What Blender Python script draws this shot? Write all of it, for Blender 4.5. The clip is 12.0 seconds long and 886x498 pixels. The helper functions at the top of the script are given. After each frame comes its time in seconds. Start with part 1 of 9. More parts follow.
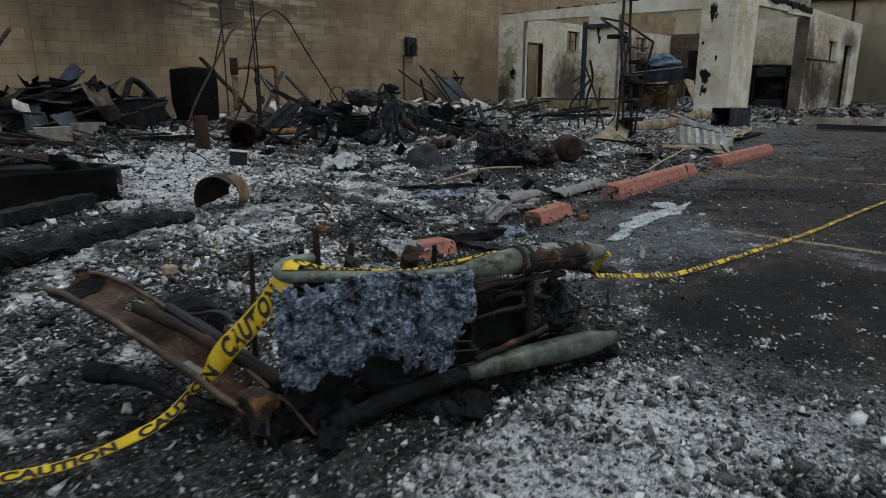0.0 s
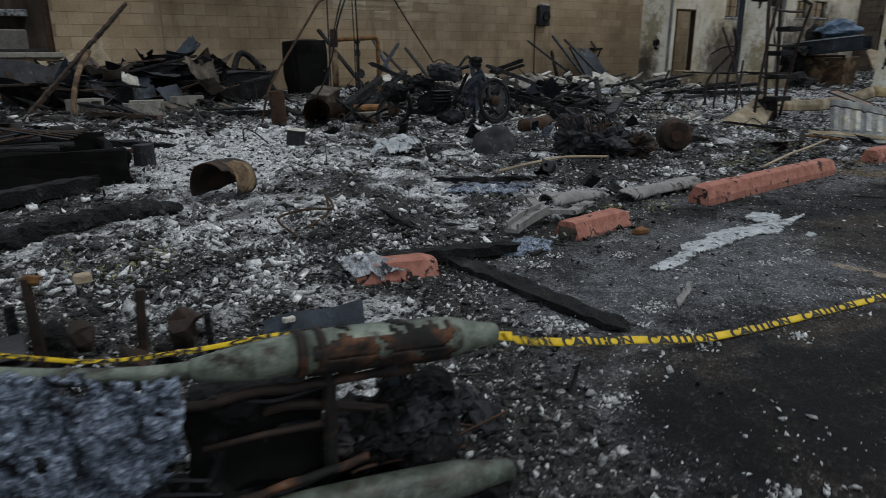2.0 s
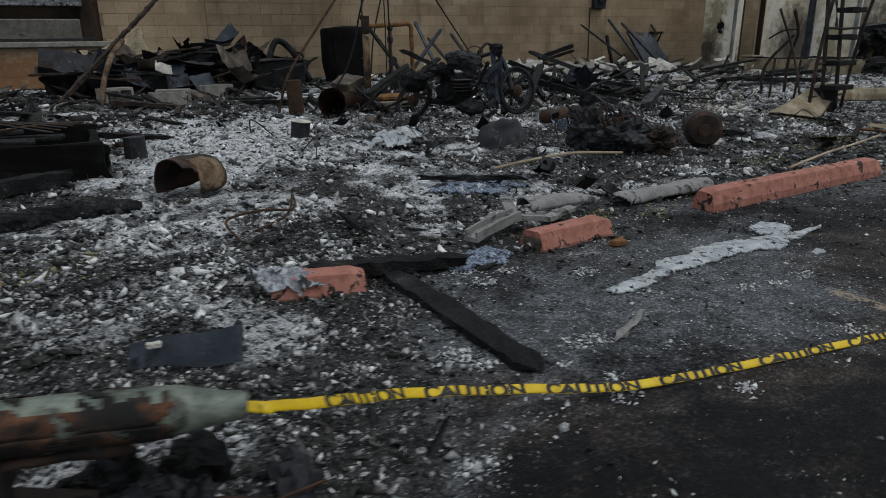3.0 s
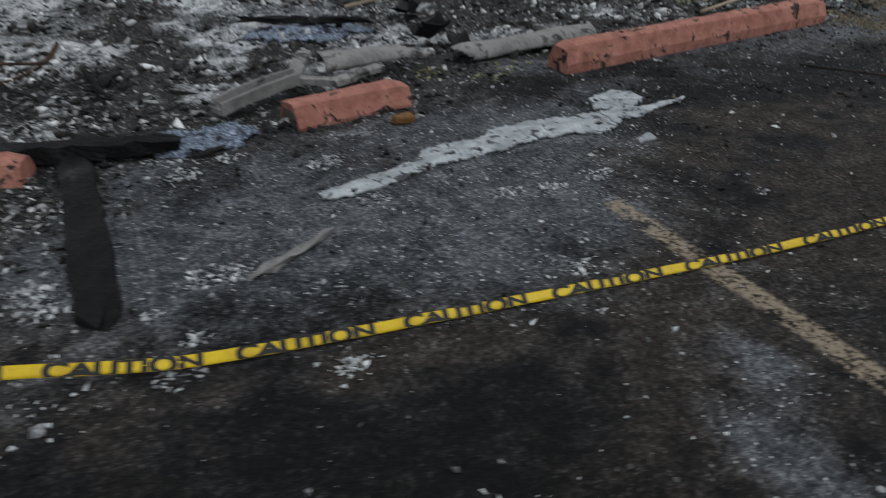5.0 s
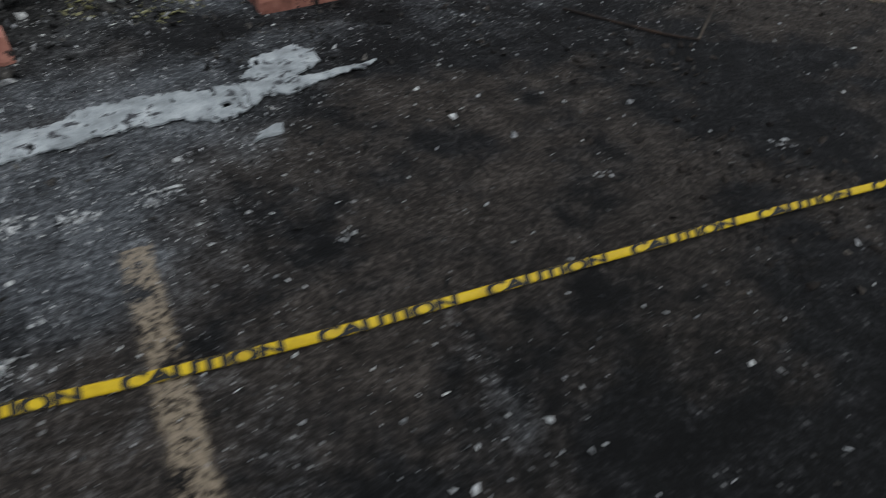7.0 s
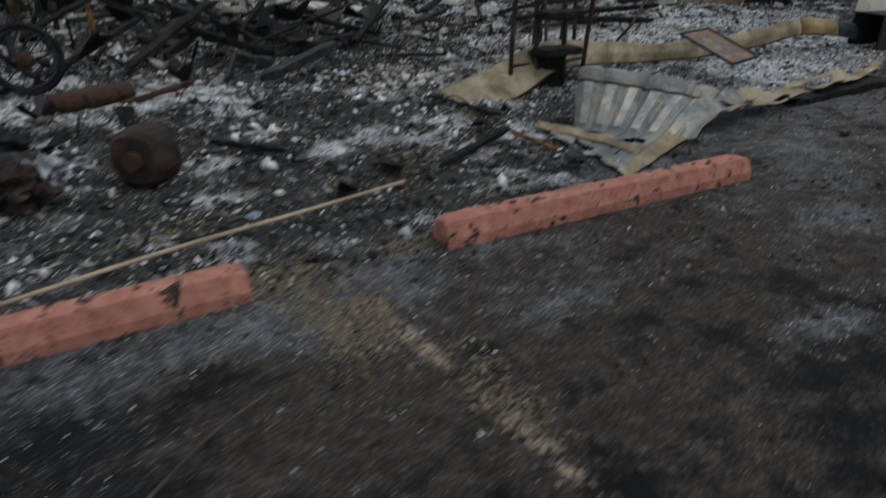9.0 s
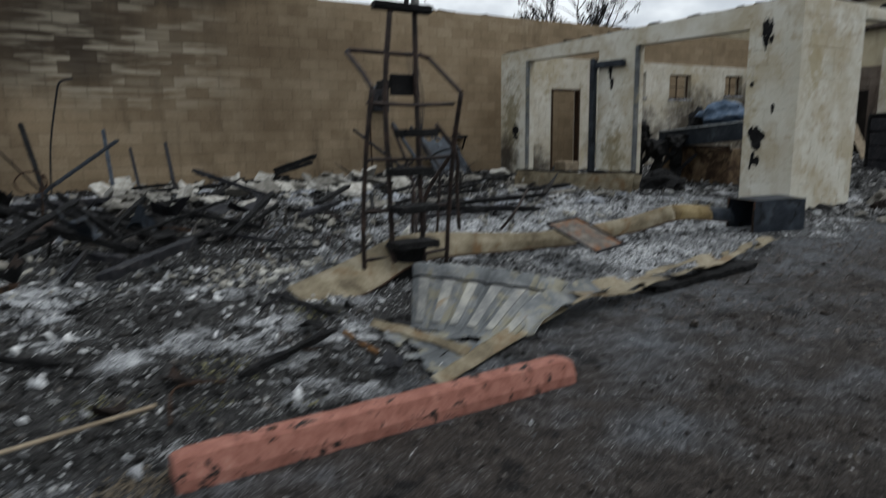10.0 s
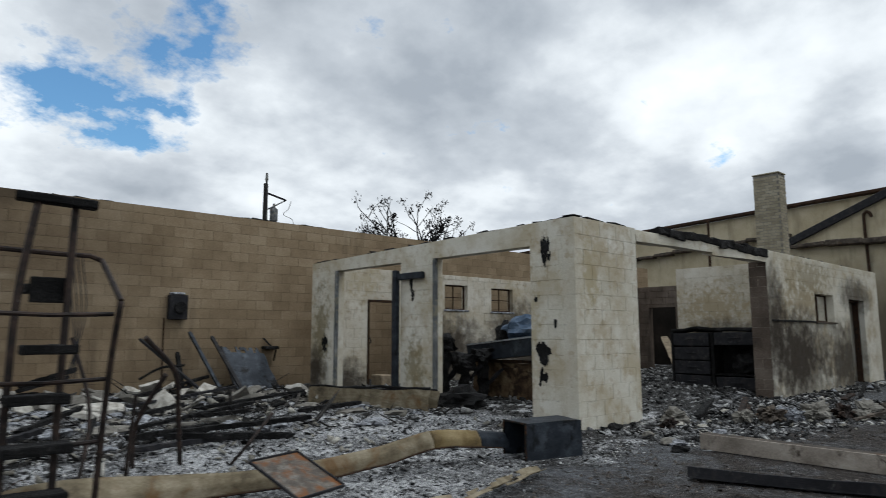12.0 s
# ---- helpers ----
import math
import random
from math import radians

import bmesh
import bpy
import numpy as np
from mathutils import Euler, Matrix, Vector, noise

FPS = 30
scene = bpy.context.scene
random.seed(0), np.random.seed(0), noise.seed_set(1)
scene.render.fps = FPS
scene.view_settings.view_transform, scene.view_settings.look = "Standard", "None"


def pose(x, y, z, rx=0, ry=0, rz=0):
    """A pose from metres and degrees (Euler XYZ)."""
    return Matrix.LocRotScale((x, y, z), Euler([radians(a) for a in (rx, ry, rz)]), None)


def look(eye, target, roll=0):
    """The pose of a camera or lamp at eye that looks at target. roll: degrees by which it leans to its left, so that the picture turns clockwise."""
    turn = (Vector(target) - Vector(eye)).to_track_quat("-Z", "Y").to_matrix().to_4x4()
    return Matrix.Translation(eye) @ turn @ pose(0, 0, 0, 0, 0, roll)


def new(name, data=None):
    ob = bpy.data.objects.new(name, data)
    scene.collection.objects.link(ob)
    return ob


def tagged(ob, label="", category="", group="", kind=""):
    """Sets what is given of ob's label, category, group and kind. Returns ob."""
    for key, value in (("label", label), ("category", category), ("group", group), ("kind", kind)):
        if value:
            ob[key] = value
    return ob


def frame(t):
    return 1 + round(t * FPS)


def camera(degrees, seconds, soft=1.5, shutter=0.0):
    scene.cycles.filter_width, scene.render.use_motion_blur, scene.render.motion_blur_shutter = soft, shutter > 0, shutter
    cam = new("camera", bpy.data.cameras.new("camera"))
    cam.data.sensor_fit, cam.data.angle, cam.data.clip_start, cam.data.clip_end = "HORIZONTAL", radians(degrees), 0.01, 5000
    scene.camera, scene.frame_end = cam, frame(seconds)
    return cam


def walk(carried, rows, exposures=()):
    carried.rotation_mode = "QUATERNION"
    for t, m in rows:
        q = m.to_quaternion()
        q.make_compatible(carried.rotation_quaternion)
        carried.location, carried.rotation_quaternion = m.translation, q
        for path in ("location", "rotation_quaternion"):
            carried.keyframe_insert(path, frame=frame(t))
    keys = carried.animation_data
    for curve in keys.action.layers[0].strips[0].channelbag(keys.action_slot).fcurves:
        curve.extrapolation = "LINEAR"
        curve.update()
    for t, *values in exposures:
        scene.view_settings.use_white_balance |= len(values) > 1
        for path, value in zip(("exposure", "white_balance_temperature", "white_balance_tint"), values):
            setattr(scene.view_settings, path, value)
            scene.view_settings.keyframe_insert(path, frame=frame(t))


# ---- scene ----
cam = camera(67.9, 12.0, soft=0.4, shutter=0.55)
PATH = [
    (0, (2.636, 1.707, 0.917), (4.092, 2.986, 0.421), -0.0),
    (0.5, (2.904, 1.744, 0.904), (4.317, 3.063, 0.389), 0.0),
    (1, (3.188, 1.713, 0.911), (4.52, 3.106, 0.377), -0.0),
    (1.5, (3.475, 1.725, 0.904), (4.719, 3.19, 0.351), -0.1),
    (2, (3.763, 1.744, 0.925), (4.872, 3.307, 0.352), -0.2),
    (2.5, (4.084, 1.714, 0.935), (5.099, 3.334, 0.347), -0.3),
    (2.7, (4.207, 1.71, 0.948), (5.181, 3.352, 0.353), -0.3),
    (4.3, (5.234, 1.684, 0.9), (6.05, 3.305, 0.059), -1.0),
    (4.5, (5.36, 1.702, 0.898), (6.157, 3.292, -0.017), -0.9),
    (5, (5.647, 1.734, 0.926), (6.401, 3.241, -0.151), -0.6),
    (5.5, (5.96, 1.734, 0.948), (6.689, 3.146, -0.266), 0.1),
    (6, (6.281, 1.748, 0.957), (6.955, 3.08, -0.374), 0.0),
    (6.5, (6.62, 1.782, 0.985), (7.264, 3.053, -0.418), 0.2),
    (7, (6.942, 1.804, 1.026), (7.646, 3.061, -0.361), 2.5),
    (7.3, (7.13, 1.826, 1.055), (7.862, 3.11, -0.293), 3.1),
    (7.5, (7.275, 1.855, 1.08), (8.04, 3.16, -0.228), 3.8),
    (7.7, (7.424, 1.877, 1.114), (8.231, 3.217, -0.131), 4.6),
    (9.3, (9.149, 2.003, 1.197), (10.022, 3.643, 0.455), -1.5),
    (9.5, (9.318, 1.983, 1.193), (10.242, 3.64, 0.561), -1.3),
    (10, (9.733, 1.918, 1.227), (10.77, 3.589, 0.862), -0.8),
    (10.5, (10.141, 1.911, 1.232), (11.276, 3.556, 1.151), -0.4),
    (11, (10.524, 1.89, 1.253), (11.734, 3.472, 1.43), -0.3),
    (11.5, (10.886, 1.834, 1.266), (12.165, 3.349, 1.526), -0.1),
    (12, (11.247, 1.826, 1.269), (12.595, 3.28, 1.527), -0.1),
]
walk(cam, [(t, look(eye, target, roll)) for t, eye, target, roll in PATH])

# ---- world, sun, exposure ----
world = bpy.data.worlds.new("overcast_sky")
scene.world = world
world.use_nodes = True


def ln(tree, a, b):
    tree.links.new(a, b)


def math_node(t, op, a, b=None, c=None, clamp=False):
    n = t.nodes.new("ShaderNodeMath")
    n.operation, n.use_clamp = op, clamp
    for i, v in enumerate((a, b, c)):
        if v is None:
            continue
        if isinstance(v, (int, float)):
            n.inputs[i].default_value = v
        else:
            t.links.new(v, n.inputs[i])
    return n.outputs[0]


def ramp(t, fac, stops, mode="LINEAR"):
    n = t.nodes.new("ShaderNodeValToRGB")
    n.color_ramp.interpolation = mode
    el = n.color_ramp.elements
    while len(el) < len(stops):
        el.new(0.5)
    for e, (p, col) in zip(el, stops):
        e.position = p
        e.color = (*col, 1) if len(col) == 3 else col
    t.links.new(fac, n.inputs[0])
    return n.outputs[0]


def noise_tex(t, vec, scale, detail=4, rough=0.55, dist=0.0):
    n = t.nodes.new("ShaderNodeTexNoise")
    n.inputs["Scale"].default_value, n.inputs["Detail"].default_value = scale, detail
    n.inputs["Roughness"].default_value, n.inputs["Distortion"].default_value = rough, dist
    t.links.new(vec, n.inputs["Vector"])
    return n.outputs["Fac"]


def mix_col(t, fac, a, b, blend="MIX"):
    n = t.nodes.new("ShaderNodeMix")
    n.data_type, n.blend_type = "RGBA", blend
    for sock, v in ((n.inputs[0], fac), (n.inputs[6], a), (n.inputs[7], b)):
        if isinstance(v, (int, float)):
            sock.default_value = v
        elif isinstance(v, tuple):
            sock.default_value = (*v, 1)
        else:
            t.links.new(v, sock)
    return n.outputs[2]


def build_sky():
    t = world.node_tree
    t.nodes.clear()
    out = t.nodes.new("ShaderNodeOutputWorld")
    bg = t.nodes.new("ShaderNodeBackground")
    sky = t.nodes.new("ShaderNodeTexSky")
    sky.sky_type, sky.sun_disc = "NISHITA", False
    sky.sun_elevation, sky.sun_rotation = radians(48), radians(120)
    tc = t.nodes.new("ShaderNodeTexCoord")
    sep = t.nodes.new("ShaderNodeSeparateXYZ")
    ln(t, tc.outputs["Generated"], sep.inputs[0])
    up = math_node(t, "ADD", math_node(t, "MAXIMUM", sep.outputs[2], 0.0), 0.35)
    com = t.nodes.new("ShaderNodeCombineXYZ")
    ln(t, math_node(t, "DIVIDE", sep.outputs[0], up), com.inputs[0])
    ln(t, math_node(t, "DIVIDE", sep.outputs[1], up), com.inputs[1])
    com.inputs[2].default_value = SKY_SEED
    deck = com.outputs[0]

    def near(at, r):
        n = t.nodes.new("ShaderNodeVectorMath")
        n.operation = "DISTANCE"
        ln(t, deck, n.inputs[0])
        n.inputs[1].default_value = (*at, SKY_SEED)
        m = t.nodes.new("ShaderNodeMapRange")
        m.interpolation_type = "SMOOTHSTEP"
        m.inputs[1].default_value, m.inputs[2].default_value = r, 0.0
        ln(t, n.outputs["Value"], m.inputs[0])
        return m.outputs[0]

    puff = noise_tex(t, deck, 2.6, 6, 0.52)
    bank = noise_tex(t, deck, 1.5, 4, 0.5)
    fine = noise_tex(t, deck, 9.0, 6, 0.62)
    v = math_node(t, "ADD", math_node(t, "MULTIPLY", puff, 0.45), math_node(t, "ADD", math_node(t, "MULTIPLY", bank, 0.47), math_node(t, "MULTIPLY", fine, 0.08)))
    v = math_node(t, "ADD", v, math_node(t, "MULTIPLY", near((1.0, 0.95), 0.42), 0.10))
    v = math_node(t, "ADD", v, math_node(t, "MULTIPLY", near((1.68, 0.44), 0.24), 0.12))
    v = math_node(t, "SUBTRACT", v, math_node(t, "MULTIPLY", near((1.32, 0.40), 0.45), 0.12))
    v = math_node(t, "SUBTRACT", v, math_node(t, "MULTIPLY", near((0.30, 1.40), 0.60), 0.06))
    cloud = ramp(t, v, [(0.36, (1.02, 1.08, 1.12)), (0.455, (0.80, 0.86, 0.91)), (0.52, (0.56, 0.615, 0.675)), (0.60, (0.38, 0.43, 0.49))])
    # where the cover is broken the blue shows
    hole = math_node(t, "ADD", math_node(t, "MULTIPLY", near((0.37, 1.41), 0.40), 0.31), math_node(t, "MULTIPLY", near((0.13, 1.31), 0.2), 0.03))
    hole = math_node(t, "ADD", hole, math_node(t, "MULTIPLY", near((0.42, 1.10), 0.22), 0.21))
    hole = math_node(t, "ADD", hole, math_node(t, "MULTIPLY", near((0.9, 2.3), 0.7), 0.05))
    g = math_node(t, "SUBTRACT", hole, math_node(t, "ADD", math_node(t, "MULTIPLY", puff, 0.75), math_node(t, "MULTIPLY", fine, 0.55)))
    gapm = ramp(t, math_node(t, "ADD", g, 0.875), [(0.36, (0, 0, 0)), (0.46, (1, 1, 1))])
    blue = mix_col(t, 1.0, sky.outputs[0], (0.085, 0.13, 0.15), "MULTIPLY")
    ln(t, mix_col(t, gapm, cloud, blue), bg.inputs["Color"])
    bg.inputs["Strength"].default_value = SKY_STRENGTH
    ln(t, bg.outputs[0], out.inputs[0])


SKY_SEED, SKY_STRENGTH = 5.2, 1.06
build_sky()

sun_data = bpy.data.lights.new("sun", "SUN")
sun_data.energy, sun_data.angle, sun_data.color = 1.0, radians(25), (0.95, 0.985, 1.0)
sun = new("sun", sun_data)
sun.matrix_world = look((30, -10, 40), (15, 5, 0))
scene.view_settings.exposure = 0.0


# ---- materials ----
def material(name):
    m = bpy.data.materials.new(name)
    m.use_nodes = True
    t = m.node_tree
    b = t.nodes["Principled BSDF"]
    b.inputs["Specular IOR Level"].default_value = 0.22
    tc = t.nodes.new("ShaderNodeTexCoord")
    return m, t, b, tc.outputs["Object"]


def bump(t, b, height, dist, strength=1.0):
    n = t.nodes.new("ShaderNodeBump")
    n.inputs["Distance"].default_value, n.inputs["Strength"].default_value = dist, strength
    ln(t, height, n.inputs["Height"])
    ln(t, n.outputs[0], b.inputs["Normal"])


def worn(name, stops, scale=6.0, rough=0.8, metal=0.0, relief=0.004, fine=60.0, per_object=0.0, spots=None, spot_scale=9.0, spot_at=(0.6, 0.66), rough_var=0.15, detail=6):
    """A surface of blotches, grain and relief: stops over a wide noise, spots of a second colour."""
    m, t, b, vec = material(name)
    wide = noise_tex(t, vec, scale, detail, 0.62, 0.3)
    grain = noise_tex(t, vec, fine, 4, 0.6)
    v = math_node(t, "ADD", math_node(t, "MULTIPLY", wide, 0.75), math_node(t, "MULTIPLY", grain, 0.25))
    if per_object:
        info = t.nodes.new("ShaderNodeObjectInfo")
        v = math_node(t, "ADD", v, math_node(t, "MULTIPLY", math_node(t, "SUBTRACT", info.outputs["Random"], 0.5), per_object))
    col = ramp(t, v, stops)
    if spots:
        sp = noise_tex(t, vec, spot_scale, 7, 0.65, 0.5)
        col = mix_col(t, ramp(t, sp, [(spot_at[0], (0, 0, 0)), (spot_at[1], (1, 1, 1))]), col, spots)
    ln(t, col, b.inputs["Base Color"])
    ln(t, math_node(t, "ADD", math_node(t, "MULTIPLY", math_node(t, "SUBTRACT", grain, 0.5), rough_var * 2), rough, clamp=True), b.inputs["Roughness"])
    b.inputs["Metallic"].default_value = metal
    bump(t, b, math_node(t, "ADD", wide, math_node(t, "MULTIPLY", grain, 0.5)), relief)
    return m


def char_material(name):
    """Alligator char: black plates between fine cracks, ash caught on them."""
    m, t, b, vec = material(name)
    geo = t.nodes.new("ShaderNodeNewGeometry")
    pos = geo.outputs["Position"]
    vor = t.nodes.new("ShaderNodeTexVoronoi")
    vor.feature = "DISTANCE_TO_EDGE"
    vor.inputs["Scale"].default_value = 34
    ln(t, pos, vor.inputs["Vector"])
    wide = noise_tex(t, pos, 5, 7, 0.68)
    grain = noise_tex(t, pos, 75, 5, 0.7)
    v = math_node(t, "SUBTRACT", math_node(t, "ADD", math_node(t, "MULTIPLY", wide, 1.0), math_node(t, "MULTIPLY", grain, 1.0)), 0.5)
    col = ramp(t, v, [(0.30, (0.0035, 0.0035, 0.0037)), (0.52, (0.0095, 0.0092, 0.0092)), (0.66, (0.026, 0.0255, 0.0255)), (0.78, (0.075, 0.073, 0.072)), (0.92, (0.26, 0.26, 0.258))])
    crack = ramp(t, vor.outputs["Distance"], [(0.0, (0.4,) * 3), (0.08, (0, 0, 0))])
    col = mix_col(t, crack, col, (0.0015, 0.0015, 0.0016))
    ln(t, col, b.inputs["Base Color"])
    b.inputs["Specular IOR Level"].default_value = 0.14
    ln(t, ramp(t, grain, [(0.35, (0.5,) * 3), (0.6, (0.9,) * 3)]), b.inputs["Roughness"])
    plate = ramp(t, vor.outputs["Distance"], [(0.0, (0, 0, 0)), (0.18, (1, 1, 1))])
    bump(t, b, math_node(t, "ADD", math_node(t, "MULTIPLY", plate, 0.2), math_node(t, "ADD", wide, grain)), 0.012)
    return m


CHAR = char_material("charred_wood")
SOOT_BLACK = worn("soot_black_board", [(0.3, (0.002, 0.002, 0.002)), (0.55, (0.005, 0.0048, 0.0046)), (0.72, (0.014, 0.013, 0.012)), (0.85, (0.05, 0.047, 0.044))], 6, 0.95, 0.0, 0.004, 60)
SOOT_BLACK.node_tree.nodes["Principled BSDF"].inputs["Specular IOR Level"].default_value = 0.1
BROWN_CHAR = worn("brown_burnt_steel", [(0.3, (0.006, 0.005, 0.0045)), (0.5, (0.022, 0.015, 0.012)), (0.66, (0.06, 0.034, 0.022)), (0.8, (0.12, 0.075, 0.05))], 8, 0.75, 0.1, 0.005, 80)
SOOT_METAL = worn("sooty_steel", [(0.3, (0.008, 0.008, 0.0095)), (0.52, (0.020, 0.020, 0.023)), (0.68, (0.05, 0.044, 0.04)), (0.8, (0.10, 0.085, 0.07))], 7, 0.65, 0.12, 0.005, 70, spots=(0.07, 0.068, 0.066), spot_scale=16, spot_at=(0.60, 0.68))
BLUE_SOOT = worn("blued_sooty_steel", [(0.3, (0.012, 0.015, 0.020)), (0.52, (0.030, 0.037, 0.047)), (0.72, (0.085, 0.098, 0.115))], 5, 0.5, 0.4, 0.003, 70, spots=(0.010, 0.010, 0.011), spot_scale=4, spot_at=(0.54, 0.62))
RUST = worn("rusted_steel", [(0.3, (0.018, 0.012, 0.009)), (0.5, (0.05, 0.028, 0.017)), (0.66, (0.11, 0.055, 0.026)), (0.8, (0.18, 0.10, 0.05))], 9, 0.85, 0.2, 0.004, 90, spots=(0.014, 0.012, 0.011), spot_at=(0.52, 0.6))
ORANGE_RUST = worn("orange_rust", [(0.3, (0.05, 0.026, 0.014)), (0.48, (0.14, 0.066, 0.024)), (0.62, (0.24, 0.125, 0.045)), (0.75, (0.27, 0.23, 0.17))], 9, 0.88, 0.1, 0.004, 90, spots=(0.035, 0.028, 0.024), spot_scale=6, spot_at=(0.52, 0.6))
LADDER_STEEL = worn("burnt_brown_black_tube", [(0.3, (0.008, 0.0065, 0.006)), (0.48, (0.022, 0.016, 0.014)), (0.62, (0.05, 0.032, 0.025)), (0.78, (0.12, 0.09, 0.075))], 11, 0.6, 0.2, 0.003, 90, spots=(0.17, 0.165, 0.155), spot_scale=17, spot_at=(0.66, 0.70))
# paler galvanised for the rib crests: light on them painted in, with some dust
GALV_LIT = worn("lit_pale_galvanised", [(0.3, (0.10, 0.102, 0.10)), (0.46, (0.20, 0.20, 0.192)), (0.60, (0.34, 0.332, 0.295)), (0.76, (0.45, 0.42, 0.335))], 7, 0.6, 0.15, 0.003, 60, spots=(0.24, 0.15, 0.065), spot_scale=4, spot_at=(0.63, 0.70))
BEAM_PAINT = worn("scorched_cream_paint", [(0.3, (0.08, 0.066, 0.055)), (0.46, (0.22, 0.187, 0.155)), (0.60, (0.36, 0.318, 0.27)), (0.75, (0.47, 0.43, 0.375))], 2.5, 0.7, 0.0, 0.004, 60, spots=(0.06, 0.045, 0.035), spot_scale=5, spot_at=(0.58, 0.68))
GOLD_METAL = worn("golden_heat_stained_steel", [(0.3, (0.06, 0.042, 0.022)), (0.48, (0.19, 0.135, 0.06)), (0.62, (0.30, 0.235, 0.125)), (0.76, (0.40, 0.345, 0.22))], 3.5, 0.6, 0.15, 0.004, 70, spots=(0.09, 0.095, 0.10), spot_scale=2.6, spot_at=(0.56, 0.66))
TAN_METAL = worn("scorched_tan_sheet", [(0.3, (0.06, 0.047, 0.03)), (0.48, (0.19, 0.155, 0.10)), (0.62, (0.30, 0.26, 0.185)), (0.75, (0.38, 0.345, 0.27))], 5, 0.7, 0.15, 0.006, 60, spots=(0.155, 0.092, 0.042), spot_scale=3.2, spot_at=(0.54, 0.68))
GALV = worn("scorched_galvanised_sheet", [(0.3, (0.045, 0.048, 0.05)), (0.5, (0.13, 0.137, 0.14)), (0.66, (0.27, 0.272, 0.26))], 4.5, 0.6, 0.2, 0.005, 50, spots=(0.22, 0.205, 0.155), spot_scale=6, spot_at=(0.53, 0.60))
MELT = worn("melted_aluminium", [(0.36, (0.017, 0.021, 0.029)), (0.45, (0.075, 0.09, 0.12)), (0.54, (0.20, 0.24, 0.31)), (0.66, (0.52, 0.58, 0.68))], 85, 0.6, 0.1, 0.010, 260, spots=(0.012, 0.013, 0.018), spot_scale=16, spot_at=(0.52, 0.60))
MELT_PALE = worn("pale_melted_aluminium", [(0.3, (0.14, 0.15, 0.155)), (0.5, (0.31, 0.33, 0.34)), (0.66, (0.48, 0.50, 0.51))], 14, 0.55, 0.15, 0.014, 90, spots=(0.05, 0.05, 0.055), spot_scale=24, spot_at=(0.57, 0.61))
GREEN_STEEL = worn("heat_stained_green_grey_steel", [(0.3, (0.03, 0.032, 0.027)), (0.46, (0.09, 0.105, 0.085)), (0.60, (0.17, 0.19, 0.155)), (0.78, (0.30, 0.295, 0.25))], 13, 0.4, 0.2, 0.005, 90, spots=(0.016, 0.012, 0.009), spot_scale=8, spot_at=(0.54, 0.64))
SOOTY_GREEN = worn("sooty_green_brown_steel", [(0.3, (0.020, 0.022, 0.019)), (0.46, (0.06, 0.07, 0.058)), (0.60, (0.125, 0.145, 0.12)), (0.78, (0.25, 0.26, 0.22))], 11, 0.38, 0.2, 0.005, 90, spots=(0.030, 0.020, 0.013), spot_scale=6, spot_at=(0.54, 0.66))
BURNT_STEEL = worn("rust_and_soot_burnt_steel", [(0.3, (0.006, 0.0055, 0.005)), (0.48, (0.020, 0.014, 0.011)), (0.60, (0.10, 0.042, 0.02)), (0.74, (0.18, 0.16, 0.13))], 13, 0.75, 0.1, 0.005, 90, spots=(0.008, 0.0075, 0.007), spot_scale=9, spot_at=(0.46, 0.58))
SCORCH = worn("scorched_grey_brown_steel", [(0.3, (0.018, 0.015, 0.013)), (0.48, (0.06, 0.048, 0.038)), (0.62, (0.14, 0.115, 0.09)), (0.75, (0.22, 0.19, 0.15))], 6, 0.7, 0.25, 0.004, 80, spots=(0.09, 0.045, 0.02), spot_scale=5, spot_at=(0.58, 0.68))
FENDER_STEEL = worn("burnt_fender_steel", [(0.32, (0.008, 0.006, 0.005)), (0.46, (0.035, 0.022, 0.016)), (0.58, (0.10, 0.066, 0.045)), (0.72, (0.24, 0.20, 0.155))], 10, 0.6, 0.25, 0.006, 90, spots=(0.055, 0.018, 0.010), spot_scale=7, spot_at=(0.5, 0.62))
RED_CONC = worn("red_painted_concrete", [(0.28, (0.11, 0.048, 0.036)), (0.44, (0.25, 0.103, 0.076)), (0.60, (0.34, 0.152, 0.115)), (0.74, (0.43, 0.27, 0.22))], 14, 0.85, 0, 0.003, 80, spots=(0.02, 0.017, 0.015), spot_scale=13, spot_at=(0.575, 0.61))
GREY_PLASTIC = worn("ashy_grey_plastic", [(0.3, (0.08, 0.077, 0.074)), (0.5, (0.185, 0.178, 0.17)), (0.7, (0.29, 0.28, 0.27))], 9, 0.75, 0, 0.004, 80, spots=(0.035, 0.033, 0.032), spot_at=(0.55, 0.63))
CONCRETE = worn("ashy_concrete", [(0.3, (0.09, 0.084, 0.073)), (0.5, (0.185, 0.173, 0.15)), (0.7, (0.30, 0.283, 0.25))], 9, 0.9, 0, 0.004, 90, spots=(0.08, 0.075, 0.07))
PALE_ASH = worn("pale_ash_crust", [(0.34, (0.06, 0.062, 0.068)), (0.46, (0.20, 0.208, 0.225)), (0.58, (0.42, 0.435, 0.46)), (0.7, (0.60, 0.61, 0.63))], 18, 0.95, 0, 0.014, 110, spots=(0.03, 0.03, 0.032), spot_scale=13, spot_at=(0.52, 0.6))
TRAY = worn("rust_blotched_grey_enamel", [(0.32, (0.035, 0.028, 0.023)), (0.48, (0.10, 0.085, 0.07)), (0.62, (0.21, 0.195, 0.17))], 9, 0.6, 0.1, 0.003, 70, spots=(0.17, 0.068, 0.022), spot_scale=4.5, spot_at=(0.47, 0.60))
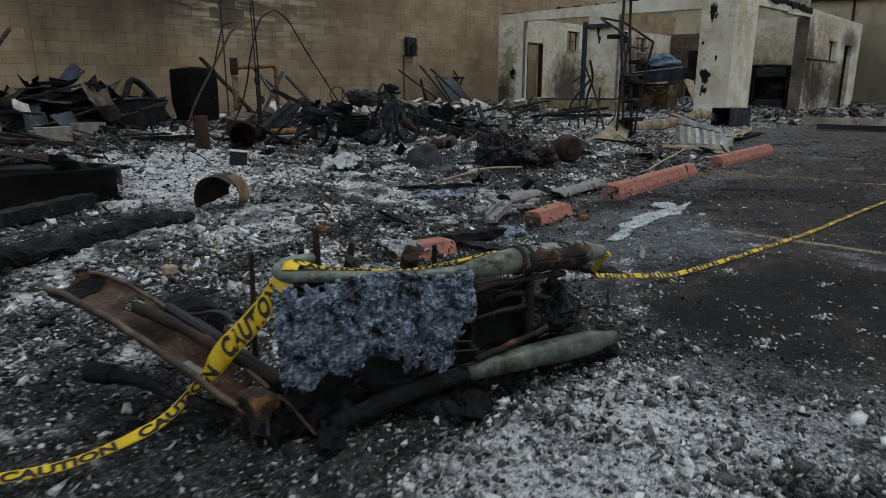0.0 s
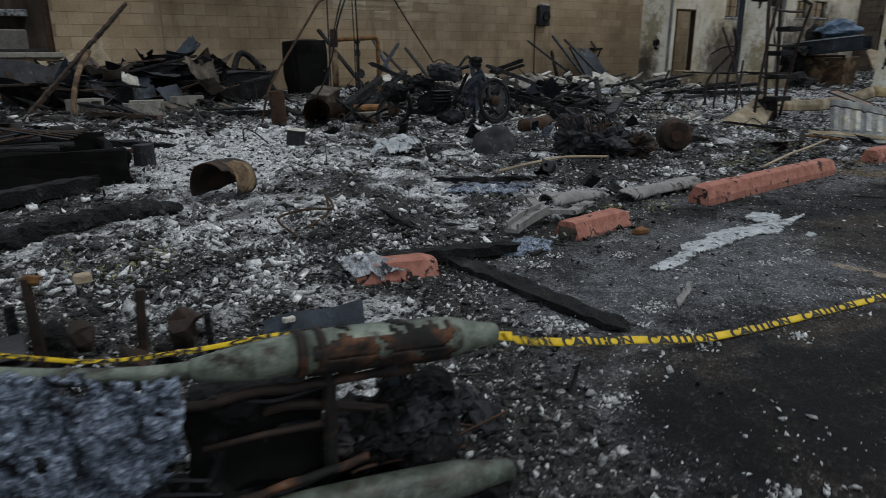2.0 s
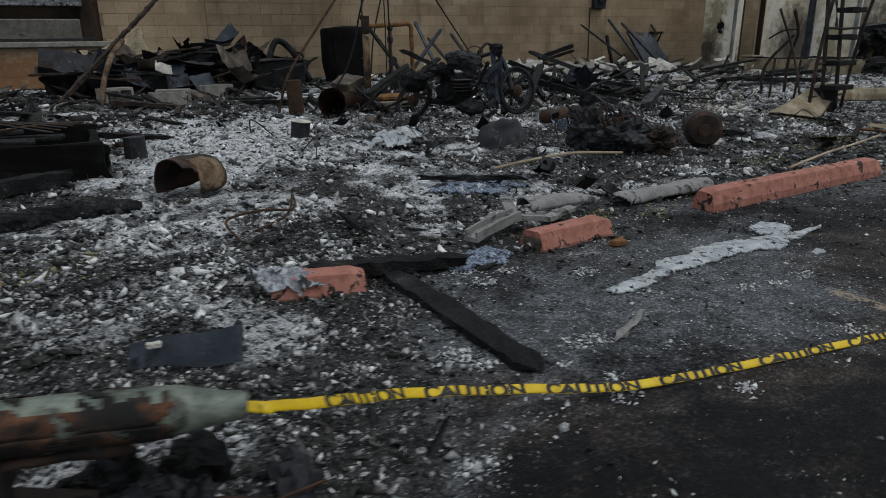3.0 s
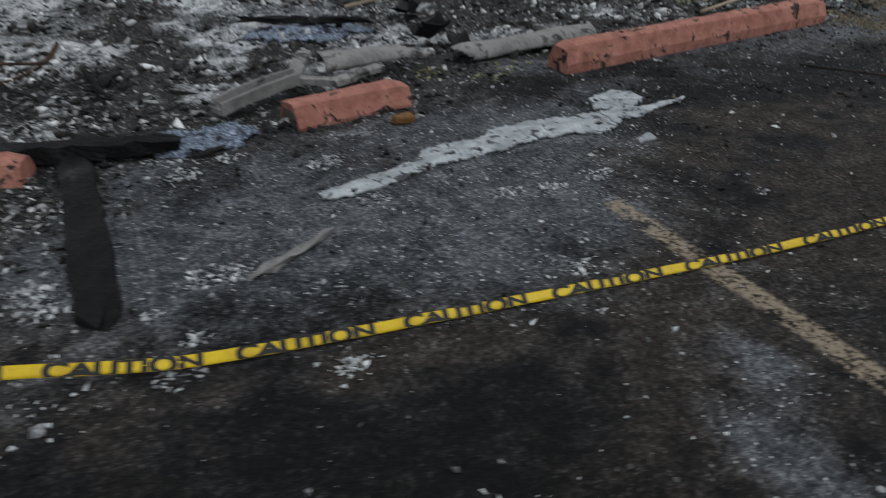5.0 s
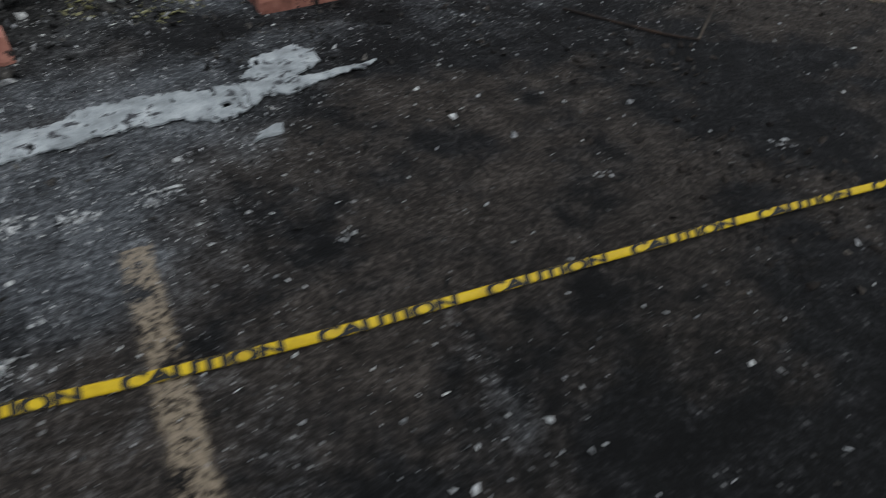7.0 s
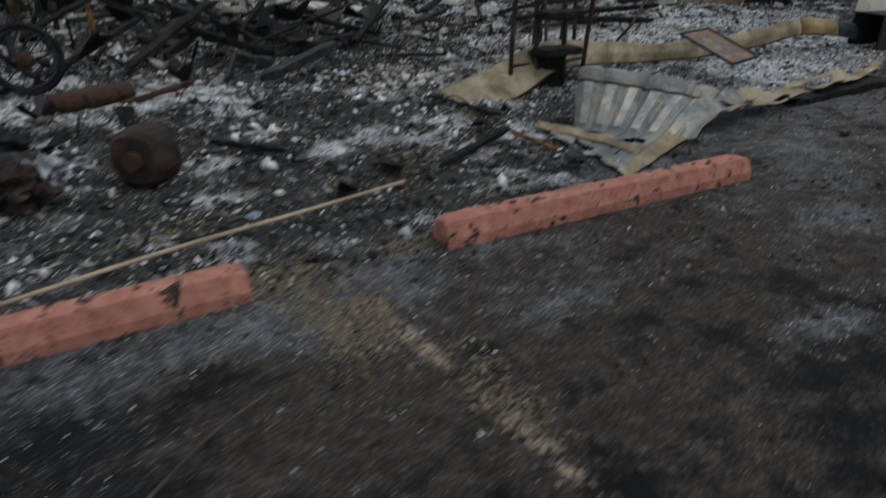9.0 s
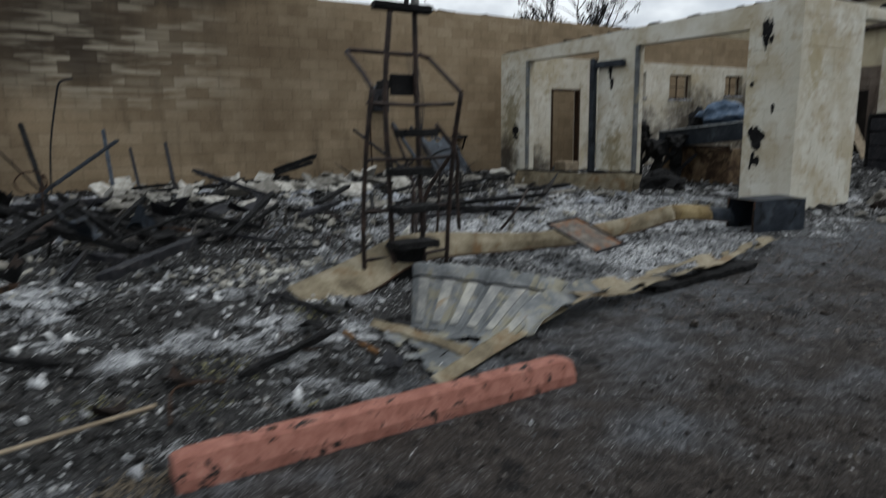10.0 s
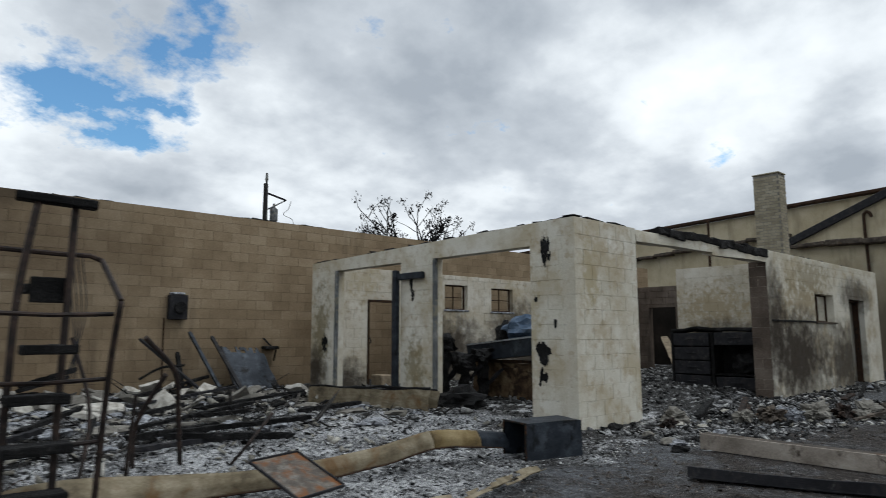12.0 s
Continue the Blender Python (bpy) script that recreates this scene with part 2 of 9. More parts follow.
BENCH_RUST = worn("brown_and_tan_burnt_paint", [(0.3, (0.02, 0.013, 0.009)), (0.46, (0.085, 0.052, 0.03)), (0.58, (0.17, 0.12, 0.07)), (0.72, (0.30, 0.245, 0.165))], 5, 0.8, 0.1, 0.005, 70, spots=(0.03, 0.018, 0.011), spot_scale=4, spot_at=(0.5, 0.6))
PLASTER = worn("broken_cream_plaster", [(0.32, (0.16, 0.145, 0.12)), (0.46, (0.36, 0.34, 0.30)), (0.62, (0.56, 0.54, 0.49))], 8, 0.9, 0, 0.006, 90, spots=(0.05, 0.045, 0.04), spot_scale=6, spot_at=(0.56, 0.64))
DRY_WOOD = worn("dry_wood", [(0.3, (0.13, 0.10, 0.07)), (0.5, (0.27, 0.215, 0.15)), (0.7, (0.38, 0.31, 0.22))], 9, 0.85, 0, 0.003, 120)
YELLOW = worn("yellow_plastic_tape", [(0.3, (0.34, 0.22, 0.008)), (0.5, (0.55, 0.37, 0.012)), (0.7, (0.62, 0.44, 0.02))], 12, 0.4, 0, 0.0025, 120)
BLACK_INK = worn("black_ink", [(0.3, (0.01, 0.01, 0.01)), (0.6, (0.02, 0.02, 0.018))], 20, 0.6, 0, 0.0005, 120)
BLUE_TARP = worn("sooty_blue_sheet", [(0.3, (0.03, 0.045, 0.07)), (0.5, (0.07, 0.11, 0.17)), (0.7, (0.18, 0.22, 0.28))], 6, 0.6, 0, 0.004, 60)


def smudge(t, pos, at, radii):
    """1 at a place on a wall, falling to 0 at the radii."""
    a = t.nodes.new("ShaderNodeVectorMath")
    a.operation = "SUBTRACT"
    ln(t, pos, a.inputs[0])
    a.inputs[1].default_value = at
    b = t.nodes.new("ShaderNodeVectorMath")
    b.operation = "DIVIDE"
    ln(t, a.outputs[0], b.inputs[0])
    b.inputs[1].default_value = radii
    c = t.nodes.new("ShaderNodeVectorMath")
    c.operation = "LENGTH"
    ln(t, b.outputs[0], c.inputs[0])
    return math_node(t, "SUBTRACT", 1.0, c.outputs["Value"], clamp=True)


def ragged(t, spot, rough, much):
    """A soft spot with a torn outline; nothing outside it."""
    inside = math_node(t, "MULTIPLY", spot, 2.5, clamp=True)
    return math_node(t, "ADD", spot, math_node(t, "MULTIPLY", math_node(t, "MULTIPLY", math_node(t, "SUBTRACT", rough, 0.5), much), inside))


def block_material(name, base, soot, paint=False, tone_by=0.07, marks=(), pale=None, stains=()):
    """Concrete block: a tone of its own for every block, grain, soot in tall uneven streaks, scorch marks at their places."""
    m, t, b, vec = material(name)
    geo = t.nodes.new("ShaderNodeNewGeometry")
    pos = geo.outputs["Position"]
    info = t.nodes.new("ShaderNodeObjectInfo")
    tone = math_node(t, "FRACT", math_node(t, "ADD", info.outputs["Random"], geo.outputs["Random Per Island"]))
    grain = noise_tex(t, pos, 45, 6, 0.65)
    wide = noise_tex(t, pos, 1.3, 7, 0.6)
    v = math_node(t, "ADD", math_node(t, "MULTIPLY", grain, 0.4), math_node(t, "MULTIPLY", wide, 0.6))
    v = math_node(t, "ADD", v, math_node(t, "MULTIPLY", math_node(t, "SUBTRACT", tone, 0.5), 0.03 if paint else tone_by))
    col = ramp(t, v, base)
    mp = t.nodes.new("ShaderNodeMapping")
    mp.inputs["Scale"].default_value = (1.0, 1.0, 0.22)
    ln(t, pos, mp.inputs["Vector"])
    streak = noise_tex(t, mp.outputs[0], 1.7, 8, 0.66) if not paint else noise_tex(t, pos, 4.5, 7, 0.64)
    if paint:
        zone = ramp(t, noise_tex(t, pos, 0.75, 4, 0.55), [(0.38, (0.15,) * 3), (0.54, (1, 1, 1))])
        grime = noise_tex(t, pos, 2.2, 6, 0.6)
        col = mix_col(t, math_node(t, "MULTIPLY", zone, ramp(t, grime, [(0.44, (0, 0, 0)), (0.60, (0.85,) * 3)])), col, (0.44, 0.375, 0.26))
        peel = noise_tex(t, pos, 8, 7, 0.64)
        col = mix_col(t, math_node(t, "MULTIPLY", zone, ramp(t, peel, [(0.53, (0, 0, 0)), (0.62, (0.55,) * 3)])), col, (0.37, 0.29, 0.185))
        spot = noise_tex(t, pos, 6.5, 9, 0.74)
        col = mix_col(t, math_node(t, "MULTIPLY", zone, ramp(t, spot, [(0.71, (0, 0, 0)), (0.76, (0.5,) * 3)])), col, (0.10, 0.078, 0.05))
    col = mix_col(t, ramp(t, streak, [(soot[1], (0, 0, 0)), (soot[2], (soot[3],) * 3)]), col, soot[0])
    for at, radii, tint in stains:
        k = ragged(t, smudge(t, pos, at, radii), noise_tex(t, pos, 7, 7, 0.66), 2.4)
        col = mix_col(t, ramp(t, k, [(0.35, (0, 0, 0)), (0.8, (0.75,) * 3)]), col, tint)
    for at, radii, much in marks:
        k = ragged(t, smudge(t, pos, at, radii), streak, 1.6 if paint else 0.9)
        col = mix_col(t, ramp(t, k, [(0.05, (0, 0, 0)), (0.30, (much * 0.6,) * 3), (0.70, (much,) * 3)]), col, (0.034, 0.025, 0.018) if paint else soot[0])
    if pale:
        # lime washed out along the courses
        mh = t.nodes.new("ShaderNodeMapping")
        mh.inputs["Scale"].default_value = (0.5, 0.5, 4.6)
        ln(t, pos, mh.inputs["Vector"])
        wash = noise_tex(t, mh.outputs[0], 1.6, 6, 0.6)
        wash = math_node(t, "MULTIPLY", ramp(t, wash, [(0.44, (0, 0, 0)), (0.58, (0.7,) * 3)]), ramp(t, smudge(t, pos, *pale[1:]), [(0.0, (0, 0, 0)), (0.5, (1, 1, 1))]))
        wash = math_node(t, "MULTIPLY", wash, ramp(t, tone, [(0.30, (0.12,) * 3), (0.55, (1, 1, 1))]))
        col = mix_col(t, wash, col, pale[0])
    if paint:
        xyz = t.nodes.new("ShaderNodeSeparateXYZ")
        ln(t, pos, xyz.inputs[0])
        course = math_node(t, "ABSOLUTE", math_node(t, "SUBTRACT", math_node(t, "FRACT", math_node(t, "DIVIDE", xyz.outputs[2], 0.2)), 0.98))
        dash = math_node(t, "MULTIPLY", ramp(t, course, [(0.03, (1, 1, 1)), (0.07, (0, 0, 0))]), ramp(t, noise_tex(t, pos, 7, 6, 0.7), [(0.53, (0, 0, 0)), (0.64, (0.4,) * 3)]))
        col = mix_col(t, dash, col, (0.06, 0.05, 0.036))
    ln(t, col, b.inputs["Base Color"])
    b.inputs["Roughness"].default_value = 0.9 if not paint else 0.75
    bump(t, b, math_node(t, "ADD", grain, math_node(t, "MULTIPLY", wide, 0.4)), 0.006)
    return m


WALL_MARKS = (((5.6, 14.9, 3.6), (3.2, 2, 0.9), 0.7), ((8.8, 14.9, 0.8), (1.2, 2, 1.0), 0.4), ((3.0, 14.9, 2.4), (2.6, 2, 2.6), 0.4), ((8.0, 14.9, 2.3), (1.9, 2, 1.6), 0.5), ((7.2, 14.9, 1.2), (0.9, 2, 1.0), 0.2), ((10.2, 14.9, 2.9), (1.8, 2, 1.2), 0.85), ((11.2, 14.9, 3.75), (3.2, 2, 0.5), 0.9), ((9.4, 14.9, 3.0), (4.6, 2, 1.7), 0.65), ((13.2, 14.9, 2.4), (3.4, 2, 2.2), 0.35), ((16.5, 14.9, 0.3), (3.2, 2, 0.9), 0.25))
TAN_BLOCK = block_material("tan_concrete_block", [(0.3, (0.18, 0.128, 0.077)), (0.5, (0.265, 0.197, 0.124)), (0.7, (0.37, 0.29, 0.195))], ((0.035, 0.026, 0.018), 0.56, 0.80, 0.55), marks=WALL_MARKS, stains=(((3.7, 14.9, 0.4), (1.7, 2, 0.9), (0.20, 0.085, 0.032)),), tone_by=0.13, pale=((0.40, 0.35, 0.265), (11.4, 14.9, 2.5), (2.4, 3, 1.2)))
MORTAR = block_material("sooty_mortar", [(0.3, (0.105, 0.077, 0.047)), (0.5, (0.17, 0.128, 0.082)), (0.7, (0.27, 0.215, 0.145))], ((0.035, 0.026, 0.018), 0.54, 0.76, 0.8), marks=WALL_MARKS)
WHITE_BLOCK = block_material("peeling_white_paint", [(0.3, (0.44, 0.41, 0.325)), (0.48, (0.60, 0.57, 0.48)), (0.7, (0.74, 0.72, 0.655))], ((0.40, 0.335, 0.225), 0.55, 0.75, 0.45), True, stains=(((26.6, 6.97, 1.95), (2.6, 0.6, 0.8), (0.30, 0.235, 0.135)), ((18.38, 7.9, 1.4), (0.4, 0.7, 1.4), (0.40, 0.33, 0.20)), ((18.7, 6.97, 2.0), (0.35, 0.4, 0.9), (0.38, 0.31, 0.18)), ((18.38, 13.05, 1.3), (0.5, 0.55, 1.6), (0.17, 0.135, 0.06)), ((18.38, 10.2, 0.7), (0.5, 0.5, 0.9), (0.20, 0.16, 0.08)), ((27.0, 6.97, 2.5), (2.6, 0.5, 0.7), (0.28, 0.235, 0.15))), marks=(((26.1, 6.97, 0.8), (2.4, 0.9, 1.25), 0.97), ((25.0, 6.97, 1.6), (0.7, 0.6, 1.3), 0.9), ((29.3, 6.97, 0.6), (2.0, 0.6, 1.2), 0.9), ((30.3, 6.97, 2.2), (1.6, 0.6, 0.6), 0.8), ((18.4, 13.2, 0.5), (0.4, 0.5, 0.7), 0.92)))
SOOTY_WHITE = block_material("smoked_peeling_white_paint", [(0.3, (0.37, 0.335, 0.255)), (0.48, (0.55, 0.51, 0.425)), (0.7, (0.70, 0.67, 0.595))], ((0.26, 0.205, 0.13), 0.54, 0.74, 0.7), True, stains=(((26.3, 8.8, 1.9), (0.8, 1.6, 1.0), (0.34, 0.265, 0.15)),), marks=(((22.2, 13.4, 0.7), (1.6, 1, 1.3), 0.92), ((24.8, 13.4, 0.9), (1.8, 1, 1.5), 0.92), ((27.5, 13.4, 1.2), (2.2, 1, 1.6), 0.92), ((26.3, 8.6, 0.6), (1, 1.6, 1.2), 0.92), ((19.2, 13.4, 0.2), (0.8, 1, 0.7), 0.92)))
BEIGE_WALL = block_material("beige_painted_block", [(0.3, (0.33, 0.275, 0.175)), (0.5, (0.46, 0.395, 0.27)), (0.7, (0.57, 0.51, 0.38))], ((0.10, 0.082, 0.058), 0.52, 0.74, 0.6), marks=(((36.0, 5.0, 1.0), (3.0, 11.0, 3.2), 0.85),))
# near-black block: the shade within the east doorway, put into the colour
DOORWAY_DARK_BLOCK = block_material("doorway_shade_block", [(0.3, (0.008, 0.007, 0.006)), (0.5, (0.022, 0.018, 0.015)), (0.7, (0.05, 0.042, 0.035))], ((0.006, 0.005, 0.005), 0.5, 0.7, 0.85))
CHIMNEY_BRICK = block_material("weathered_cream_brick", [(0.3, (0.20, 0.175, 0.125)), (0.5, (0.32, 0.285, 0.21)), (0.7, (0.43, 0.395, 0.31))], ((0.10, 0.08, 0.055), 0.55, 0.75, 0.6), tone_by=0.2)
BROWN_BLOCK = block_material("smoked_brown_block", [(0.3, (0.045, 0.034, 0.027)), (0.5, (0.105, 0.08, 0.063)), (0.7, (0.20, 0.165, 0.135))], ((0.015, 0.012, 0.010), 0.5, 0.7, 0.85))


def flecks(t, vec, scale, keep, size):
    """Scattered specks: a small dot in some of the cells."""
    vor = t.nodes.new("ShaderNodeTexVoronoi")
    vor.inputs["Scale"].default_value = scale
    ln(t, vec, vor.inputs["Vector"])
    sp = t.nodes.new("ShaderNodeSeparateColor")
    ln(t, vor.outputs["Color"], sp.inputs[0])
    r = math_node(t, "ADD", math_node(t, "MULTIPLY", sp.outputs[1], size), 0.05)
    dot = math_node(t, "LESS_THAN", vor.outputs["Distance"], r)
    return math_node(t, "MULTIPLY", dot, math_node(t, "LESS_THAN", sp.outputs[0], keep)), sp.outputs[2]


def ground_material():
    """Asphalt, black char and pale ash; the shares of debris, ash and dust lie in the ground's own layer."""
    m, t, b, vec = material("ashy_ground")
    b.inputs["Specular IOR Level"].default_value = 0.12
    at = t.nodes.new("ShaderNodeAttribute")
    at.attribute_name = "cover"
    sep = t.nodes.new("ShaderNodeSeparateColor")
    ln(t, at.outputs["Color"], sep.inputs[0])
    debris, ash, dust = sep.outputs[0], sep.outputs[1], sep.outputs[2]
    xyz = t.nodes.new("ShaderNodeSeparateXYZ")
    ln(t, vec, xyz.inputs[0])
    n0 = noise_tex(t, vec, 0.9, 5, 0.6, 0.3)
    n1 = noise_tex(t, vec, 3.4, 7, 0.68)
    n2 = noise_tex(t, vec, 14, 7, 0.7)
    n3 = noise_tex(t, vec, 70, 5, 0.7)
    n4 = noise_tex(t, vec, 210, 3, 0.65)
    tex = math_node(t, "ADD", math_node(t, "MULTIPLY", n3, 0.9), math_node(t, "ADD", math_node(t, "MULTIPLY", n4, 0.5), math_node(t, "MULTIPLY", n2, 0.6)))
    tex = math_node(t, "SUBTRACT", tex, 0.5)
    mid = math_node(t, "SUBTRACT", math_node(t, "MULTIPLY", n1, 2.0), 0.5)
    asph = ramp(t, tex, [(0.30, (0.003, 0.003, 0.0033)), (0.47, (0.0085, 0.0084, 0.0090)), (0.60, (0.021, 0.0208, 0.0217)), (0.80, (0.085, 0.084, 0.086))])
    # mud-brown bloom, soot, and grey dust lying in the pores
    brown = math_node(t, "ADD", math_node(t, "MULTIPLY", n0, 0.7), math_node(t, "MULTIPLY", mid, 0.3))
    brown = math_node(t, "ADD", brown, ramp(t, math_node(t, "DIVIDE", xyz.outputs[0], 20.0), [(0.42, (0, 0, 0)), (0.50, (0.09,) * 3), (0.58, (0.14,) * 3), (0.70, (0.20,) * 3)]))
    asph = mix_col(t, ramp(t, brown, [(0.48, (0, 0, 0)), (0.58, (0.85,) * 3)]), asph, ramp(t, tex, [(0.30, (0.009, 0.0076, 0.007)), (0.50, (0.038, 0.0315, 0.027)), (0.75, (0.13, 0.109, 0.094))]))
    sooty = math_node(t, "ADD", math_node(t, "MULTIPLY", mid, 0.5), math_node(t, "ADD", math_node(t, "MULTIPLY", tex, 0.25), math_node(t, "MULTIPLY", n0, 0.25)))
    asph = mix_col(t, ramp(t, sooty, [(0.37, (0.9,) * 3), (0.47, (0, 0, 0))]), asph, (0.0045, 0.0044, 0.0047))
    k = math_node(t, "ADD", math_node(t, "ADD", math_node(t, "MULTIPLY", mid, 0.30), math_node(t, "MULTIPLY", tex, 0.34)), math_node(t, "MULTIPLY", dust, 0.34))
    asph = mix_col(t, ramp(t, k, [(0.44, (0, 0, 0)), (0.56, (0.35,) * 3), (0.70, (0.9,) * 3)]), asph, ramp(t, tex, [(0.32, (0.03, 0.032, 0.036)), (0.52, (0.10, 0.106, 0.115)), (0.74, (0.30, 0.31, 0.325))]))
    more = math_node(t, "ADD", math_node(t, "MULTIPLY", n1, 0.5), math_node(t, "MULTIPLY", dust, 0.25))
    for scale, keep, size in ((95, 0.45, 0.30), (38, 0.20, 0.20), (15, 0.07, 0.14)):
        dot, tint = flecks(t, vec, scale, keep, size)
        dot = math_node(t, "MULTIPLY", dot, ramp(t, math_node(t, "ADD", more, math_node(t, "MULTIPLY", n2, 0.35)), [(0.42, (0.0,) * 3), (0.60, (1,) * 3)]))
        asph = mix_col(t, dot, asph, ramp(t, tint, [(0.0, (0.05, 0.05, 0.05)), (0.6, (0.15, 0.15, 0.155)), (0.85, (0.36, 0.36, 0.36)), (1.0, (0.55, 0.55, 0.54))]))
    asph = mix_col(t, math_node(t, "MULTIPLY", at.outputs["Alpha"], ramp(t, tex, [(0.45, (0.85,) * 3), (0.75, (0.35,) * 3)])), asph, (0.0045, 0.0043, 0.0044))
    # fine cracks
    vor = t.nodes.new("ShaderNodeTexVoronoi")
    vor.feature = "DISTANCE_TO_EDGE"
    vor.inputs["Scale"].default_value = 0.36
    wob = t.nodes.new("ShaderNodeVectorMath")
    wob.operation = "MULTIPLY_ADD"
    nc = t.nodes.new("ShaderNodeTexNoise")
    nc.inputs["Scale"].default_value, nc.inputs["Detail"].default_value = 3.5, 6
    ln(t, vec, nc.inputs["Vector"])
    ln(t, nc.outputs["Color"], wob.inputs[0])
    wob.inputs[1].default_value = (0.5, 0.5, 0.0)
    ln(t, vec, wob.inputs[2])
    ln(t, wob.outputs[0], vor.inputs["Vector"])
    crack = ramp(t, math_node(t, "ADD", vor.outputs["Distance"], math_node(t, "MULTIPLY", n2, 0.003)), [(0.0019, (0.8,) * 3), (0.0034, (0, 0, 0))])
    asph = mix_col(t, math_node(t, "MULTIPLY", crack, ramp(t, n0, [(0.42, (0, 0, 0)), (0.56, (1,) * 3)])), asph, (0.003, 0.003, 0.003))
    # worn parking stripes
    far = None
    for cx, lean, end in ((6.85, 0.0, 3.05), (9.62, -0.13, 4.15)):
        c = math_node(t, "ADD", math_node(t, "MULTIPLY", math_node(t, "SUBTRACT", xyz.outputs[1], 3.6), lean), cx)
        d = math_node(t, "ABSOLUTE", math_node(t, "SUBTRACT", xyz.outputs[0], c))
        d = math_node(t, "ADD", d, math_node(t, "MULTIPLY", math_node(t, "GREATER_THAN", math_node(t, "ADD", xyz.outputs[1], math_node(t, "MULTIPLY", n2, 0.25)), end + 0.12), 1.0))
        far = d if far is None else math_node(t, "MINIMUM", far, d)
    edge = ramp(t, math_node(t, "ADD", far, math_node(t, "MULTIPLY", n2, 0.07)), [(0.062, (1, 1, 1)), (0.076, (0, 0, 0))])
    wear = math_node(t, "ADD", math_node(t, "MULTIPLY", mid, 0.30), math_node(t, "ADD", math_node(t, "MULTIPLY", n2, 0.45), math_node(t, "MULTIPLY", tex, 0.22)))
    fade = ramp(t, math_node(t, "DIVIDE", xyz.outputs[1], 10.0), [(0.22, (0.11,) * 3), (0.27, (0.045,) * 3), (0.31, (-0.02,) * 3), (0.43, (0, 0, 0))])
    wear = math_node(t, "ADD", wear, fade)
    edge = math_node(t, "MULTIPLY", edge, math_node(t, "GREATER_THAN", xyz.outputs[1], -1.4))
    stripe = math_node(t, "MULTIPLY", edge, ramp(t, wear, [(0.47, (0.0,) * 3), (0.54, (0.8,) * 3)]))
    stripe = math_node(t, "MULTIPLY", stripe, ramp(t, math_node(t, "ADD", math_node(t, "MULTIPLY", n3, 0.6), math_node(t, "MULTIPLY", n2, 0.4)), [(0.44, (0.05,) * 3), (0.52, (1.0,) * 3)]))
    asph = mix_col(t, stripe, asph, mix_col(t, n3, (0.19, 0.145, 0.10), (0.46, 0.37, 0.27)))
    char = ramp(t, tex, [(0.28, (0.004, 0.004, 0.004)), (0.46, (0.018, 0.0175, 0.017)), (0.60, (0.055, 0.053, 0.051)), (0.74, (0.14, 0.138, 0.136)), (0.88, (0.38, 0.375, 0.37))])
    base = mix_col(t, debris, asph, char)
    for scale, keep, size in ((60, 0.55, 0.34), (26, 0.4, 0.30)):
        dot, tint = flecks(t, vec, scale, keep, size)
        dot = math_node(t, "MULTIPLY", math_node(t, "MULTIPLY", dot, debris), ramp(t, math_node(t, "ADD", n1, math_node(t, "MULTIPLY", ash, 0.3)), [(0.44, (0,) * 3), (0.56, (1,) * 3)]))
        base = mix_col(t, dot, base, ramp(t, tint, [(0.0, (0.015, 0.015, 0.015)), (0.4, (0.10, 0.10, 0.10)), (0.75, (0.30, 0.30, 0.30)), (1.0, (0.60, 0.595, 0.58))]))
    pale = ramp(t, math_node(t, "ADD", tex, math_node(t, "MULTIPLY", ash, 0.14)), [(0.36, (0.012, 0.0125, 0.0135)), (0.49, (0.10, 0.103, 0.11)), (0.60, (0.38, 0.388, 0.40)), (0.76, (0.70, 0.702, 0.70))])
    k = math_node(t, "ADD", math_node(t, "ADD", math_node(t, "MULTIPLY", mid, 0.26), math_node(t, "MULTIPLY", tex, 0.36)), math_node(t, "MULTIPLY", ash, 0.44))
    col = mix_col(t, ramp(t, k, [(0.45, (0, 0, 0)), (0.56, (0.34,) * 3), (0.74, (0.85,) * 3)]), base, pale)
    ln(t, col, b.inputs["Base Color"])
    ln(t, ramp(t, n1, [(0.35, (0.72,) * 3), (0.65, (0.95,) * 3)]), b.inputs["Roughness"])
    bump(t, b, math_node(t, "ADD", math_node(t, "MULTIPLY", n3, 0.9), math_node(t, "ADD", math_node(t, "MULTIPLY", n4, 0.5), math_node(t, "MULTIPLY", n2, 0.8))), 0.012)
    return m


GROUND = ground_material()


def chip_material(name, stops, rough=0.92):
    m, t, b, vec = material(name)
    geo = t.nodes.new("ShaderNodeNewGeometry")
    grain = noise_tex(t, vec, 130, 4, 0.6)
    heap = math_node(t, "SUBTRACT", noise_tex(t, vec, 3.0, 6, 0.7), 0.5)
    spot = noise_tex(t, vec, 48, 6, 0.75)
    own = math_node(t, "MULTIPLY", math_node(t, "SUBTRACT", math_node(t, "ADD", math_node(t, "MULTIPLY", grain, 0.5), math_node(t, "MULTIPLY", spot, 0.5)), 0.5), 1.5)
    v = math_node(t, "ADD", math_node(t, "ADD", math_node(t, "MULTIPLY", geo.outputs["Random Per Island"], 0.78), 0.11), own)
    v = math_node(t, "ADD", v, math_node(t, "MULTIPLY", heap, 1.3), clamp=True)
    ln(t, ramp(t, v, stops), b.inputs["Base Color"])
    b.inputs["Roughness"].default_value = rough
    bump(t, b, math_node(t, "ADD", grain, spot), 0.008)
    return m


